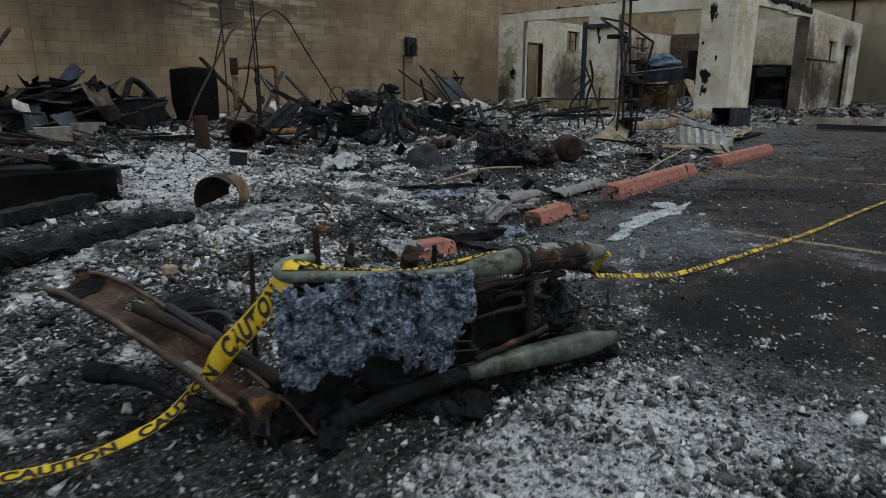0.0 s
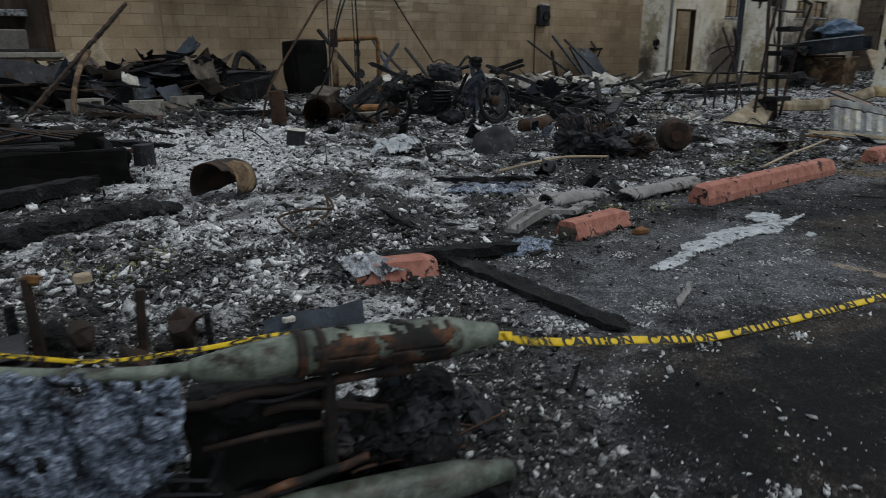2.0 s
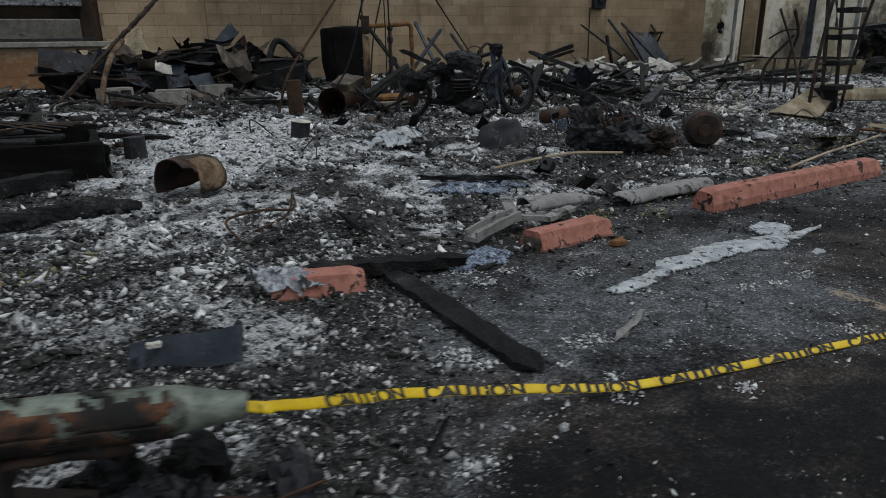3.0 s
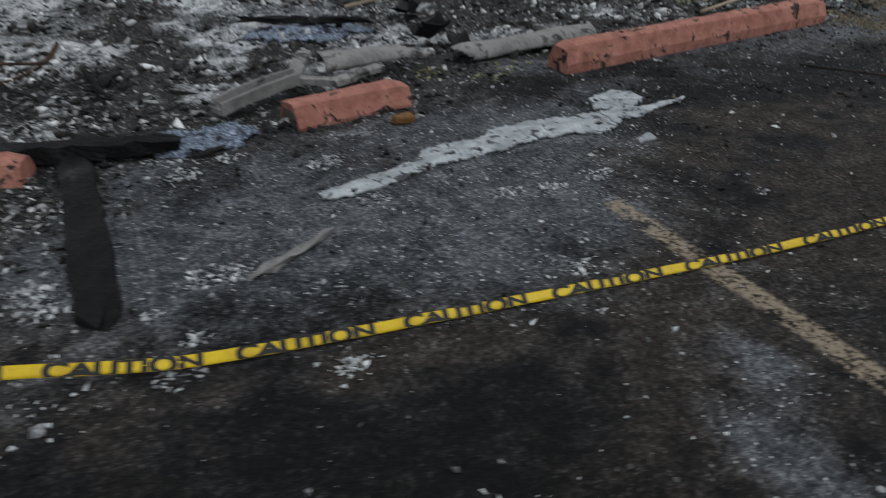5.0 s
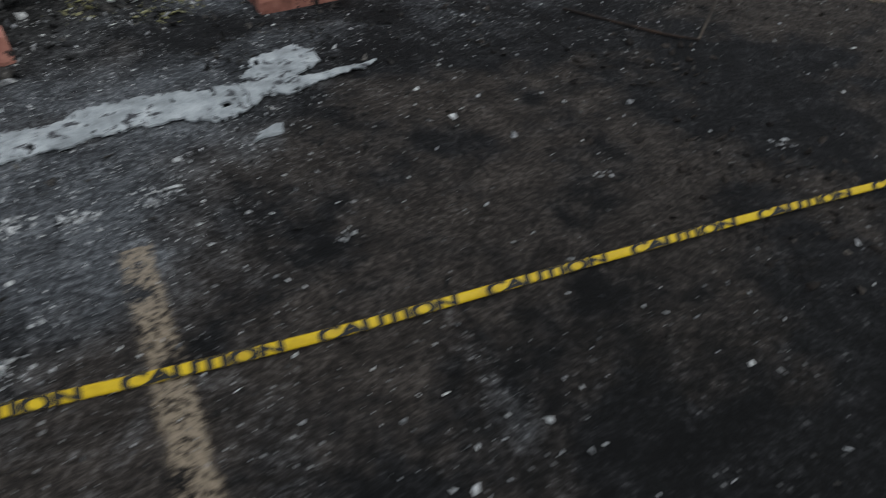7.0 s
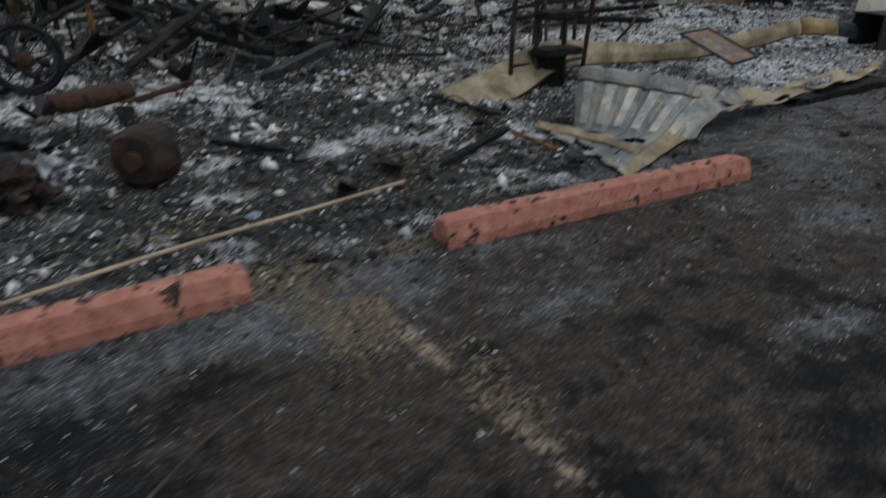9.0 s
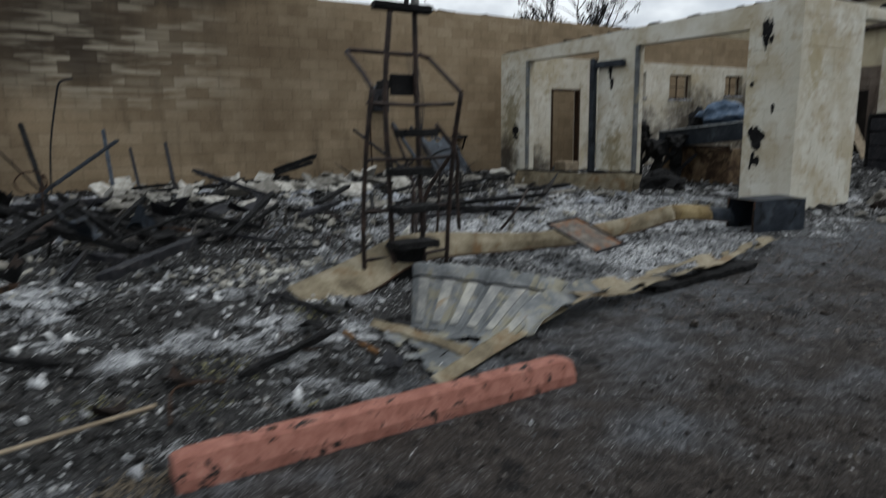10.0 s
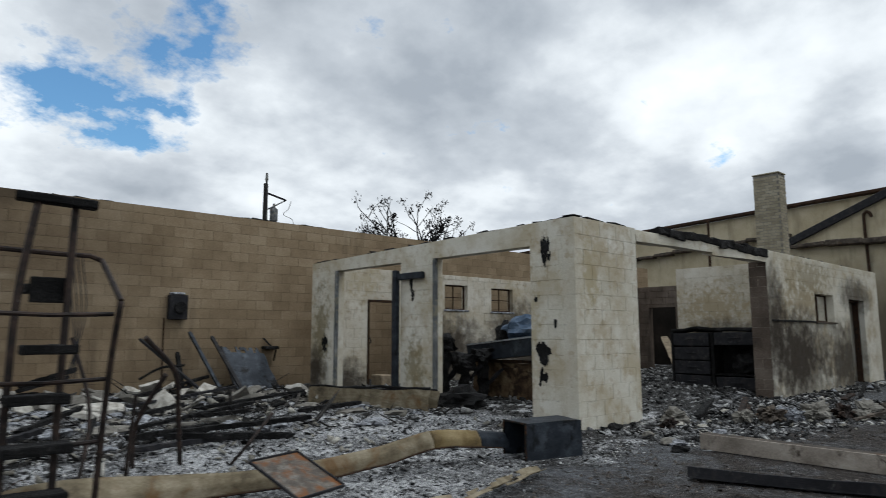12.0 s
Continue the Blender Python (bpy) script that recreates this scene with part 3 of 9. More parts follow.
CHIPS_GREY = chip_material("grey_ash_and_char_crumbs", [(0.0, (0.007, 0.007, 0.0072)), (0.36, (0.022, 0.0215, 0.021)), (0.52, (0.065, 0.064, 0.063)), (0.68, (0.19, 0.19, 0.191)), (0.84, (0.40, 0.40, 0.395)), (1.0, (0.66, 0.65, 0.625))])
CHIPS_PALE = chip_material("pale_ash_chips", [(0.0, (0.022, 0.022, 0.023)), (0.32, (0.13, 0.132, 0.136)), (0.62, (0.46, 0.465, 0.47)), (0.85, (0.76, 0.757, 0.745)), (1.0, (0.85, 0.845, 0.83))])
CHIPS_DIRT = chip_material("grey_brown_dirt", [(0.0, (0.05, 0.041, 0.035)), (0.5, (0.125, 0.103, 0.088)), (0.85, (0.18, 0.154, 0.136)), (1.0, (0.25, 0.225, 0.205))])
CHIPS_SAND = chip_material("tan_sand", [(0.0, (0.11, 0.085, 0.058)), (0.5, (0.21, 0.168, 0.118)), (1.0, (0.36, 0.30, 0.22))])
CHIPS_PLASTER = chip_material("cream_plaster_lumps", [(0.0, (0.09, 0.082, 0.068)), (0.4, (0.26, 0.243, 0.205)), (0.75, (0.46, 0.437, 0.38)), (1.0, (0.66, 0.64, 0.58))])
CHIPS_WHITE = chip_material("white_ash_flakes", [(0.0, (0.16, 0.16, 0.162)), (0.35, (0.42, 0.425, 0.43)), (0.7, (0.66, 0.665, 0.665)), (1.0, (0.85, 0.845, 0.83))])
CHIPS_YELLOW = chip_material("singed_yellow_insulation", [(0.0, (0.06, 0.055, 0.03)), (0.5, (0.20, 0.185, 0.085)), (1.0, (0.38, 0.36, 0.20))])
CHIPS_BROWN = chip_material("brown_dirt_clods", [(0.0, (0.008, 0.007, 0.0065)), (0.5, (0.026, 0.021, 0.018)), (0.85, (0.065, 0.054, 0.046)), (1.0, (0.13, 0.115, 0.10))])
CHIPS_DARK = chip_material("black_char_chips", [(0.0, (0.008, 0.008, 0.008)), (0.55, (0.026, 0.0245, 0.023)), (0.9, (0.08, 0.073, 0.066)), (1.0, (0.22, 0.20, 0.18))])


# ---- building helpers ----
def thing(name, at, label, category, group="", kind=""):
    ob = new(name)
    ob.location = at
    ob.empty_display_size = 0.1
    return tagged(ob, label, category, group, kind)


def mesh_of(bm, name, smooth=False):
    me = bpy.data.meshes.new(name)
    bm.normal_update()
    bm.to_mesh(me)
    bm.free()
    if smooth:
        me.polygons.foreach_set("use_smooth", [True] * len(me.polygons))
    return me


def part(name, bm, mat, parent, label="", smooth=False):
    """Links a bmesh, made in world metres, as one mesh under a thing or a part."""
    me = mesh_of(bm, name, smooth)
    me.materials.append(mat)
    ob = new(name, me)
    if parent:
        ob.parent = parent
        p, shift = parent, Vector((0, 0, 0))
        while p:
            shift += p.location
            p = p.parent
        me.transform(Matrix.Translation(-shift))
    if label:
        ob["label"] = label
    return ob


def solo(name, bm, mat, at, label, category, group="", kind="", smooth=False):
    """A thing that is one mesh, made in world metres, with its origin at its base."""
    me = mesh_of(bm, name, smooth)
    me.materials.append(mat)
    me.transform(Matrix.Translation(-Vector(at)))
    ob = new(name, me)
    ob.location = at
    return tagged(ob, label, category, group, kind)


def box(bm, lo, hi, bevel=0.0, m=None):
    r = bmesh.ops.create_cube(bm, size=1)
    s = Matrix.Translation([(a + b) / 2 for a, b in zip(lo, hi)]) @ Matrix.Diagonal([b - a for a, b in zip(lo, hi)] + [1])
    bmesh.ops.transform(bm, matrix=(m or Matrix()) @ s, verts=r["verts"])
    if bevel:
        edges = {e for v in r["verts"] for e in v.link_edges}
        bmesh.ops.bevel(bm, geom=list(edges), offset=bevel, segments=1, affect="EDGES", clamp_overlap=True)
    return bm


def boxed(lo, hi, bevel=0.0, m=None):
    return box(bmesh.new(), lo, hi, bevel, m)


def tube(bm, pts, radii, sides=10, cap=True):
    """A tube through the points, with a radius at each."""
    pts = [Vector(p) for p in pts]
    if isinstance(radii, (int, float)):
        radii = [radii] * len(pts)
    rings, side = [], None
    for i, p in enumerate(pts):
        d = (pts[min(i + 1, len(pts) - 1)] - pts[max(i - 1, 0)]).normalized()
        if side is None:
            side = d.cross(Vector((0, 0, 1)))
            if side.length < 0.1:
                side = d.cross(Vector((1, 0, 0)))
        side = (side - d * side.dot(d)).normalized()
        up = d.cross(side)
        rings.append([bm.verts.new(p + radii[i] * (math.cos(a) * side + math.sin(a) * up)) for a in (2 * math.pi * k / sides for k in range(sides))])
    for a, b in zip(rings, rings[1:]):
        for k in range(sides):
            bm.faces.new((a[k], a[(k + 1) % sides], b[(k + 1) % sides], b[k]))
    if cap:
        bm.faces.new(list(reversed(rings[0])))
        bm.faces.new(rings[-1])
    return bm


def tubed(pts, radii, sides=10, cap=True):
    return tube(bmesh.new(), pts, radii, sides, cap)


def smooth_path(pts, n=8):
    """Points along a curve through the given ones."""
    p = [Vector(v) for v in pts]
    p = [2 * p[0] - p[1]] + p + [2 * p[-1] - p[-2]]
    out = []
    for i in range(1, len(p) - 2):
        for k in range(n):
            u = k / n
            a, b, c, d = p[i - 1 : i + 3]
            out.append(0.5 * (2 * b + (c - a) * u + (2 * a - 5 * b + 4 * c - d) * u * u + (3 * b - a - 3 * c + d) * u**3))
    return out + [p[-2]]


def bar(bm, a, b, w, h, bevel=0.0):
    """A straight bar of a rectangular section between two points."""
    a, b = Vector(a), Vector(b)
    d = b - a
    q = d.to_track_quat("X", "Z").to_matrix().to_4x4()
    return box(bm, (0, -w / 2, -h / 2), (d.length, w / 2, h / 2), bevel, Matrix.Translation(a) @ q)


def barred(a, b, w, h, bevel=0.0):
    return bar(bmesh.new(), a, b, w, h, bevel)


def sheet(f, nu, nv, thick, keep=None):
    """A thin sheet of real thickness over a grid: f(u, v) gives the place, keep(u, v) tells where it is whole."""
    bm = bmesh.new()
    g = [[bm.verts.new(f(i / nu, j / nv)) for j in range(nv + 1)] for i in range(nu + 1)]
    for i in range(nu):
        for j in range(nv):
            if keep is None or keep((i + 0.5) / nu, (j + 0.5) / nv):
                bm.faces.new((g[i][j], g[i + 1][j], g[i + 1][j + 1], g[i][j + 1]))
    bmesh.ops.delete(bm, geom=[v for v in bm.verts if not v.link_faces], context="VERTS")
    bm.normal_update()
    top, rim = bm.faces[:], [e for e in bm.edges if len(e.link_faces) == 1]
    low = {v: bm.verts.new(v.co - v.normal * thick) for v in bm.verts[:]}
    for f_ in top:
        bm.faces.new([low[v] for v in reversed(f_.verts)])
    for e in rim:
        a, b = e.verts
        lp = e.link_loops[0]
        if lp.vert is a:
            a, b = b, a
        bm.faces.new((a, b, low[b], low[a]))
    return bm


def rough_up(bm, amount, scale, seed=0.0, cuts=0):
    """Bends and pits a mesh by noise."""
    if cuts:
        bmesh.ops.subdivide_edges(bm, edges=bm.edges[:], cuts=cuts, use_grid_fill=True)
    for v in bm.verts:
        q = v.co * scale + Vector((seed, seed * 1.7, 0))
        v.co += Vector((noise.noise(q), noise.noise(q + Vector((31, 0, 0))), noise.noise(q + Vector((0, 57, 0))))) * amount
    return bm


def lerp3(a, b, u):
    return Vector(a).lerp(Vector(b), u)


# ---- ground ----
def value_noise(x, y, seed):
    """Smooth noise in 0..1 over arrays."""
    xi, yi = np.floor(x).astype(np.int64), np.floor(y).astype(np.int64)
    fx, fy = x - xi, y - yi
    fx, fy = fx * fx * (3 - 2 * fx), fy * fy * (3 - 2 * fy)

    def h(a, b):
        n = (a * 374761393 + b * 668265263 + seed * 982451653) & 0x7FFFFFFF
        n = ((n ^ (n >> 13)) * 1274126177) & 0x7FFFFFFF
        return ((n ^ (n >> 16)) & 0xFFFF) / 65535.0

    return (h(xi, yi) * (1 - fx) + h(xi + 1, yi) * fx) * (1 - fy) + (h(xi, yi + 1) * (1 - fx) + h(xi + 1, yi + 1) * fx) * fy


def fbm(x, y, seed, octaves=4):
    s, a, total = 0, 1.0, 0
    for k in range(octaves):
        s = s + a * value_noise(x * 2**k, y * 2**k, seed + k)
        total += a
        a *= 0.55
    return s / total


def step(a, b, v):
    u = np.clip((v - a) / (b - a), 0, 1)
    return u * u * (3 - 2 * u)


def edge_y(x):
    """The y at which the debris ends and the open asphalt begins."""
    return np.interp(x, [-2, 3.0, 4.2, 4.9, 5.15, 5.3, 5.6, 10.2, 11.2, 12.6, 14.5, 17.0, 18.4, 40], [-1, 0.6, 1.5, 2.2, 3.1, 3.5, 3.9, 4.25, 4.6, 5.1, 5.6, 5.7, 5.9, 6.2])


def debris_share(x, y):
    wob = (fbm(x * 1.1, y * 1.1, 11, 4) - 0.5) * 1.1 + (fbm(x * 5, y * 5, 12, 3) - 0.5) * 0.4
    return step(-0.25, 0.35, y - edge_y(x) + wob)


def blobs(x, y, spots):
    """Sum of soft spots: (x, y, radius along x, radius along y, weight)."""
    s = 0.0 * x
    for cx, cy, rx, ry, k in spots:
        s = s + k * np.exp(-(((x - cx) / rx) ** 2 + ((y - cy) / ry) ** 2))
    return s


WHITE_ASH = ((5.40, 6.45, 0.55, 0.50, 0.9), (5.35, 7.6, 0.9, 1.1, 0.9), (6.5, 8.7, 1.1, 0.7, 0.7), (4.9, 5.75, 0.35, 0.3, 0.5), (6.9, 11.6, 0.8, 1.3, 0.35), (5.2, 5.5, 0.25, 0.16, 0.45), (4.75, 4.48, 0.28, 0.18, 0.45), (4.4, 4.4, 0.2, 0.15, 0.3), (4.8, 5.1, 0.3, 0.18, 0.35), (4.35, 2.2, 0.75, 0.42, 0.55), (4.9, 2.1, 0.5, 0.32, 0.5), (6.9, 5.6, 0.8, 0.3, 0.25), (8.6, 7.3, 1.2, 0.4, 0.25), (3.9, 2.5, 0.35, 0.25, 0.45), (3.62, 2.62, 0.16, 0.13, 0.7), (3.2, 4.0, 0.5, 0.5, 0.25), (3.9, 4.8, 0.5, 0.3, 0.3), (9.2, 7.2, 0.9, 0.5, 0.30), (8.0, 9.2, 1.2, 0.5, 0.4), (11.2, 7.0, 0.6, 0.4, 0.3), (12.3, 8.6, 1.6, 0.8, 0.15), (13.4, 11.6, 2.6, 1.2, 0.45), (8.6, 11.2, 1.4, 1.2, 0.4), (7.0, 10.4, 1.0, 0.8, 0.4), (7.3, 5.1, 0.9, 0.5, 0.22), (16.4, 8.7, 2.2, 1.8, 0.9), (13.6, 8.2, 1.6, 0.8, 0.5), (10.4, 9.8, 1.2, 0.7, 0.1), (14.6, 6.0, 2.4, 0.7, 0.7), (19.5, 6.2, 1.8, 0.5, 0.6), (22.0, 5.2, 2.6, 0.6, 0.4), (20.2, 6.6, 0.5, 0.3, 0.9), (21.8, 5.7, 1.6, 0.6, 0.5))
BLACK_CHAR = ((11.4, 8.6, 1.5, 1.0, 0.5), (5.9, 4.75, 0.5, 0.25, 0.35), (5.3, 4.6, 0.4, 0.2, 0.2), (5.0, 2.9, 0.22, 0.35, 0.35), (5.58, 5.86, 0.30, 0.20, 0.6), (6.2, 6.2, 0.5, 0.3, 0.25), (5.6, 4.7, 0.4, 0.3, 0.15), (4.0, 5.7, 0.5, 0.4, 0.4), (4.45, 6.15, 0.25, 0.2, 0.4), (5.25, 2.62, 0.42, 0.34, 0.8), (3.8, 3.0, 0.4, 0.25, 0.75), (4.3, 2.78, 0.3, 0.14, 0.6), (3.3, 2.8, 0.35, 0.25, 0.25), (6.6, 4.1, 0.5, 0.2, 0.4), (4.3, 3.3, 0.4, 0.3, 0.25), (25.0, 9.5, 6.0, 3.5, 0.5), (10.6, 4.95, 0.9, 0.6, 0.5), (9.2, 5.9, 1.1, 0.6, 0.35))


def ash_share(x, y):
    """How much pale ash lies: drifts of it between black patches."""
    a = 0.15 + 0.30 * step(0.45, 0.62, fbm(x * 0.8 + 3, y * 0.8, 21, 4)) + 0.55 * (step(0.42, 0.64, fbm(x * 3.1, y * 3.1 + 5, 24, 4)) - 0.35)
    a = a * (0.45 + 0.95 * step(0.40, 0.58, fbm(x * 5.2 + 9, y * 5.2, 27, 3)))
    return np.clip(a + blobs(x, y, WHITE_ASH) - blobs(x, y, BLACK_CHAR), 0, 1)


def ground_z(x, y):
    x, y = np.asarray(x, float), np.asarray(y, float)
    d = debris_share(x, y)
    rise = 0.10 * step(4.4, 6.2, y) + 0.10 * step(7.0, 11.0, y)
    rise = rise * step(0.0, 2.5, y - edge_y(x))
    lumps = 0.075 * (fbm(x * 1.7, y * 1.7, 31, 4) - 0.5) + 0.05 * (fbm(x * 7, y * 7, 35, 3) - 0.5)
    return rise + d * lumps * step(-0.2, 1.4, y - edge_y(x)) + d * 0.014 * (fbm(x * 16, y * 16, 37, 2) - 0.3) + 0.006 * (fbm(x * 0.9, y * 0.9, 41, 3) - 0.5)


def gz(x, y):
    return float(ground_z(x, y))


def dust_share(x, y):
    """Ash blown out over the asphalt, thinning away from the debris."""
    d = np.maximum(edge_y(x) - y, 0)
    out = 0.62 * np.exp(-d / 0.5) + 0.13 * np.exp(-d / 1.4) + 0.38 * step(10.5, 13.0, x) * step(6.5, 4.5, -y + 8.0)
    out = out + blobs(x, y, ((6.45, 3.10, 0.34, 0.26, 1.0), (6.65, 3.35, 0.5, 0.25, 0.4), (7.1, 3.5, 0.4, 0.22, 0.3), (6.85, 3.85, 0.5, 0.15, 0.35), (6.70, 3.02, 0.22, 0.14, 0.6), (6.68, 3.2, 0.25, 0.10, 0.6), (6.0, 3.30, 0.35, 0.22, 0.5), (6.75, 3.30, 0.3, 0.12, 0.5), (5.65, 3.3, 0.3, 0.3, 0.35), (6.68, 2.32, 0.08, 0.11, 1.1), (6.52, 2.16, 0.12, 0.19, 1.4), (6.46, 1.95, 0.08, 0.12, 0.6), (6.1, 3.50, 0.45, 0.22, 0.45), (6.5, 3.78, 0.5, 0.12, 0.4), (7.38, 2.30, 0.06, 0.25, 0.45), (6.98, 2.42, 0.08, 0.12, 0.4), (5.95, 3.0, 0.3, 0.12, 0.15), (5.82, 2.78, 0.10, 0.12, 0.4), (9.78, 4.08, 0.15, 0.18, 0.9), (9.38, 4.0, 0.14, 0.2, 0.6), (10.22, 3.56, 0.2, 0.1, 0.7), (10.9, 3.05, 0.25, 0.1, 0.6), (8.8, 3.9, 0.4, 0.12, 0.5), (11.8, 3.6, 0.3, 0.15, 0.5), (12.6, 4.4, 0.4, 0.2, 0.5), (5.0, 3.0, 0.4, 0.4, 0.2), (6.75, 2.75, 0.45, 0.28, 0.45), (7.2, 3.1, 0.4, 0.25, 0.35), (5.55, 3.3, 0.3, 0.3, 0.4)))
    out = out - blobs(x, y, ((7.2, 4.0, 0.6, 0.14, 0.6), (5.40, 2.42, 0.36, 0.26, 1.0), (5.95, 2.2, 0.45, 0.35, 1.0), (7.8, 3.0, 1.0, 0.6, 0.35), (10.2, 3.2, 0.4, 0.25, 0.3)))
    out = out * (0.75 + 0.6 * step(0.38, 0.62, fbm(x * 4.1, y * 4.1, 43, 4)))
    return np.clip(out, 0, 1)


def soot_share(x, y):
    """Black burnt patches on the open asphalt."""
    s = blobs(x, y, ((5.42, 2.46, 0.30, 0.20, 1.3), (5.95, 2.15, 0.42, 0.30, 0.9), (5.45, 2.05, 0.3, 0.2, 0.5), (5.1, 2.68, 0.16, 0.2, 0.7), (7.7, 2.2, 0.5, 0.5, 0.5)))
    return np.clip(s * (0.5 + step(0.36, 0.6, fbm(x * 3.4, y * 3.4, 51, 4))), 0, 1)


def build_ground():
    # one sheet: fine in the middle, wide steps out to the horizon
    xs = np.concatenate([[-900, -200, -60, -20, -12], np.arange(-8, 1.8, 0.3), np.arange(1.8, 8.6, 0.03), np.arange(8.6, 20, 0.06), np.arange(20, 33, 0.35), [34, 37, 42, 60, 150, 900]])
    ys = np.concatenate([[-900, -200, -60, -20, -12], np.arange(-8, 1.3, 0.3), np.arange(1.3, 7.0, 0.03), np.arange(7.0, 15.4, 0.06), [15.6, 16.5, 18, 24, 40, 90, 250, 900]])
    gx, gy = np.meshgrid(xs, ys, indexing="ij")
    z = ground_z(gx, gy)
    nx, ny = gx.shape
    co = np.stack([gx, gy, z], -1).reshape(-1, 3)
    i = np.arange(nx * ny).reshape(nx, ny)
    quads = np.stack([i[:-1, :-1], i[1:, :-1], i[1:, 1:], i[:-1, 1:]], -1).reshape(-1, 4)
    me = bpy.data.meshes.new("ground")
    me.from_pydata(co.tolist(), [], quads.tolist())
    col = np.ones((nx * ny, 4))
    col[:, 0], col[:, 1], col[:, 2] = debris_share(gx, gy).ravel(), (ash_share(gx, gy) * (0.12 + 0.88 * debris_share(gx, gy))).ravel(), dust_share(gx, gy).ravel()
    col[:, 3] = soot_share(gx, gy).ravel()
    layer = me.color_attributes.new("cover", "FLOAT_COLOR", "POINT")
    layer.data.foreach_set("color", col.ravel())
    me.polygons.foreach_set("use_smooth", [True] * len(me.polygons))
    me.materials.append(GROUND)
    return tagged(new("ground", me), "cracked black asphalt lot under char, soot and pale ash", "ground", kind="structure")


build_ground()


# ---- block walls ----
BLOCK_MESHES = {}


def block_mesh(w, h, d, mat, key):
    """One block face of real depth with eased edges, its front towards -y; its origin is at its lower left front."""
    k = (round(w, 3), round(h, 3), round(d, 3), key)
    if k not in BLOCK_MESHES:
        e = min(0.006, d * 0.5)
        v = [(0, d, 0), (w, d, 0), (w, d, h), (0, d, h), (0, e, 0), (w, e, 0), (w, e, h), (0, e, h), (e, 0, e), (w - e, 0, e), (w - e, 0, h - e), (e, 0, h - e)]
        f = [(8, 9, 10, 11), (4, 5, 9, 8), (5, 6, 10, 9), (6, 7, 11, 10), (7, 4, 8, 11), (0, 1, 5, 4), (1, 2, 6, 5), (2, 3, 7, 6), (3, 0, 4, 7)]
        me = bpy.data.meshes.new("block")
        me.from_pydata(v, [], f)
        me.materials.append(mat)
        BLOCK_MESHES[k] = me
    return BLOCK_MESHES[k]


def block_courses(parent, place, length, height, mat, key, holes=(), pick=None, depth=0.03, joint=0.01, bl=0.4, bh=0.2, top=None):
    """Lays courses of blocks in the plane of place (x along, -y outwards, z up). holes: (u0, u1, v0, v1). pick(u, v): blocks that are parts of their own; the rest is one part."""
    verts, faces, rows = [], [], int(math.ceil(height / bh))
    for r in range(rows):
        v0, v1 = r * bh, min((r + 1) * bh, height) - joint
        if v1 - v0 < 0.03:
            continue
        u = -bl / 2 * (r % 2)
        while u < length:
            spans = [(max(u, 0), min(u + bl - joint, length))]
            u += bl
            for h0, h1, g0, g1 in holes:
                if v1 > g0 + 0.02 and v0 < g1 - 0.02:
                    cut = []
                    for a, b in spans:
                        if b <= h0 or a >= h1:
                            cut.append((a, b))
                        else:
                            cut += [(a, h0)] if a < h0 else []
                            cut += [(h1, b)] if b > h1 else []
                    spans = cut
            for a, b in spans:
                vt = v1 if top is None else min(v1, top((a + b) / 2))
                if b - a < 0.05 or vt - v0 < 0.04:
                    continue
                me = block_mesh(b - a, vt - v0, depth, mat, key)
                m = place @ Matrix.Translation((a, -depth, v0))
                if pick and pick((a + b) / 2, v0):
                    ob = new("block", me)
                    ob.parent = parent
                    ob.matrix_basis = Matrix.Translation(-parent.location) @ m
                else:
                    n = len(verts)
                    verts += [tuple(m @ p.co) for p in me.vertices]
                    faces += [tuple(n + i for i in p.vertices) for p in me.polygons]
    if faces:
        me = bpy.data.meshes.new("blockwork")
        me.from_pydata(verts, [], faces)
        me.materials.append(mat)
        me.transform(Matrix.Translation(-parent.location))
        ob = new("blockwork", me)
        ob.parent = parent
        ob["kind"] = "stuff"


def wall_core(name, runs, mat, label, at=(0, 0, 0)):
    """A wall of solid runs: (lo, hi) boxes butted end to end."""
    bm = bmesh.new()
    for lo, hi in runs:
        box(bm, lo, hi)
    me = mesh_of(bm, name)
    me.materials.append(mat)
    return tagged(new(name, me), label, "wall", kind="structure")


# the long tan wall behind the yard, with a window opening in its older stretch
WY, WH = 14.91, 3.75
wall_back = wall_core("wall_north", [((-6, WY - 0.025, -0.1), (2.9, WY + 0.2, WH)), ((2.9, WY - 0.025, -0.1), (5.15, WY + 0.2, 0.95)), ((2.9, WY - 0.025, 2.2), (5.15, WY + 0.2, WH)), ((5.15, WY - 0.025, -0.1), (34, WY + 0.2, WH))], MORTAR, "long tan concrete block wall, soot streaked and scorched")


# ---- the burned white block building ----
FX, SY, BY, TOP = 18.38, 6.97, 13.4, 2.72
wall_front = wall_core("wall_west", [
    ((FX, 12.58, -0.1), (FX + 0.2, 13.42, 2.5)), ((FX, 9.75, -0.1), (FX + 0.2, 10.58, 2.5)), ((FX, SY + 0.2, -0.1), (FX + 0.2, 7.72, 2.5))], WHITE_BLOCK, "burned white block front with two wide open bays")
lintel_bm = bmesh.new()
for y0, y1, z0, z1 in ((10.9, 13.42, 2.68, 2.75), (7.6, 10.9, 2.75, 2.83), (SY + 0.2, 7.6, 2.83, 2.85)):
    r = box(lintel_bm, (FX - 0.004, y0, 2.5), (FX + 0.204, y1, 2.7))
for v in lintel_bm.verts:
    if v.co.z > 2.6:
        v.co.z = 2.70 + 0.13 * (13.42 - v.co.y) / 6.3
part("lintel", lintel_bm, WHITE_BLOCK, wall_front, "white painted concrete lintel with soot along its top")
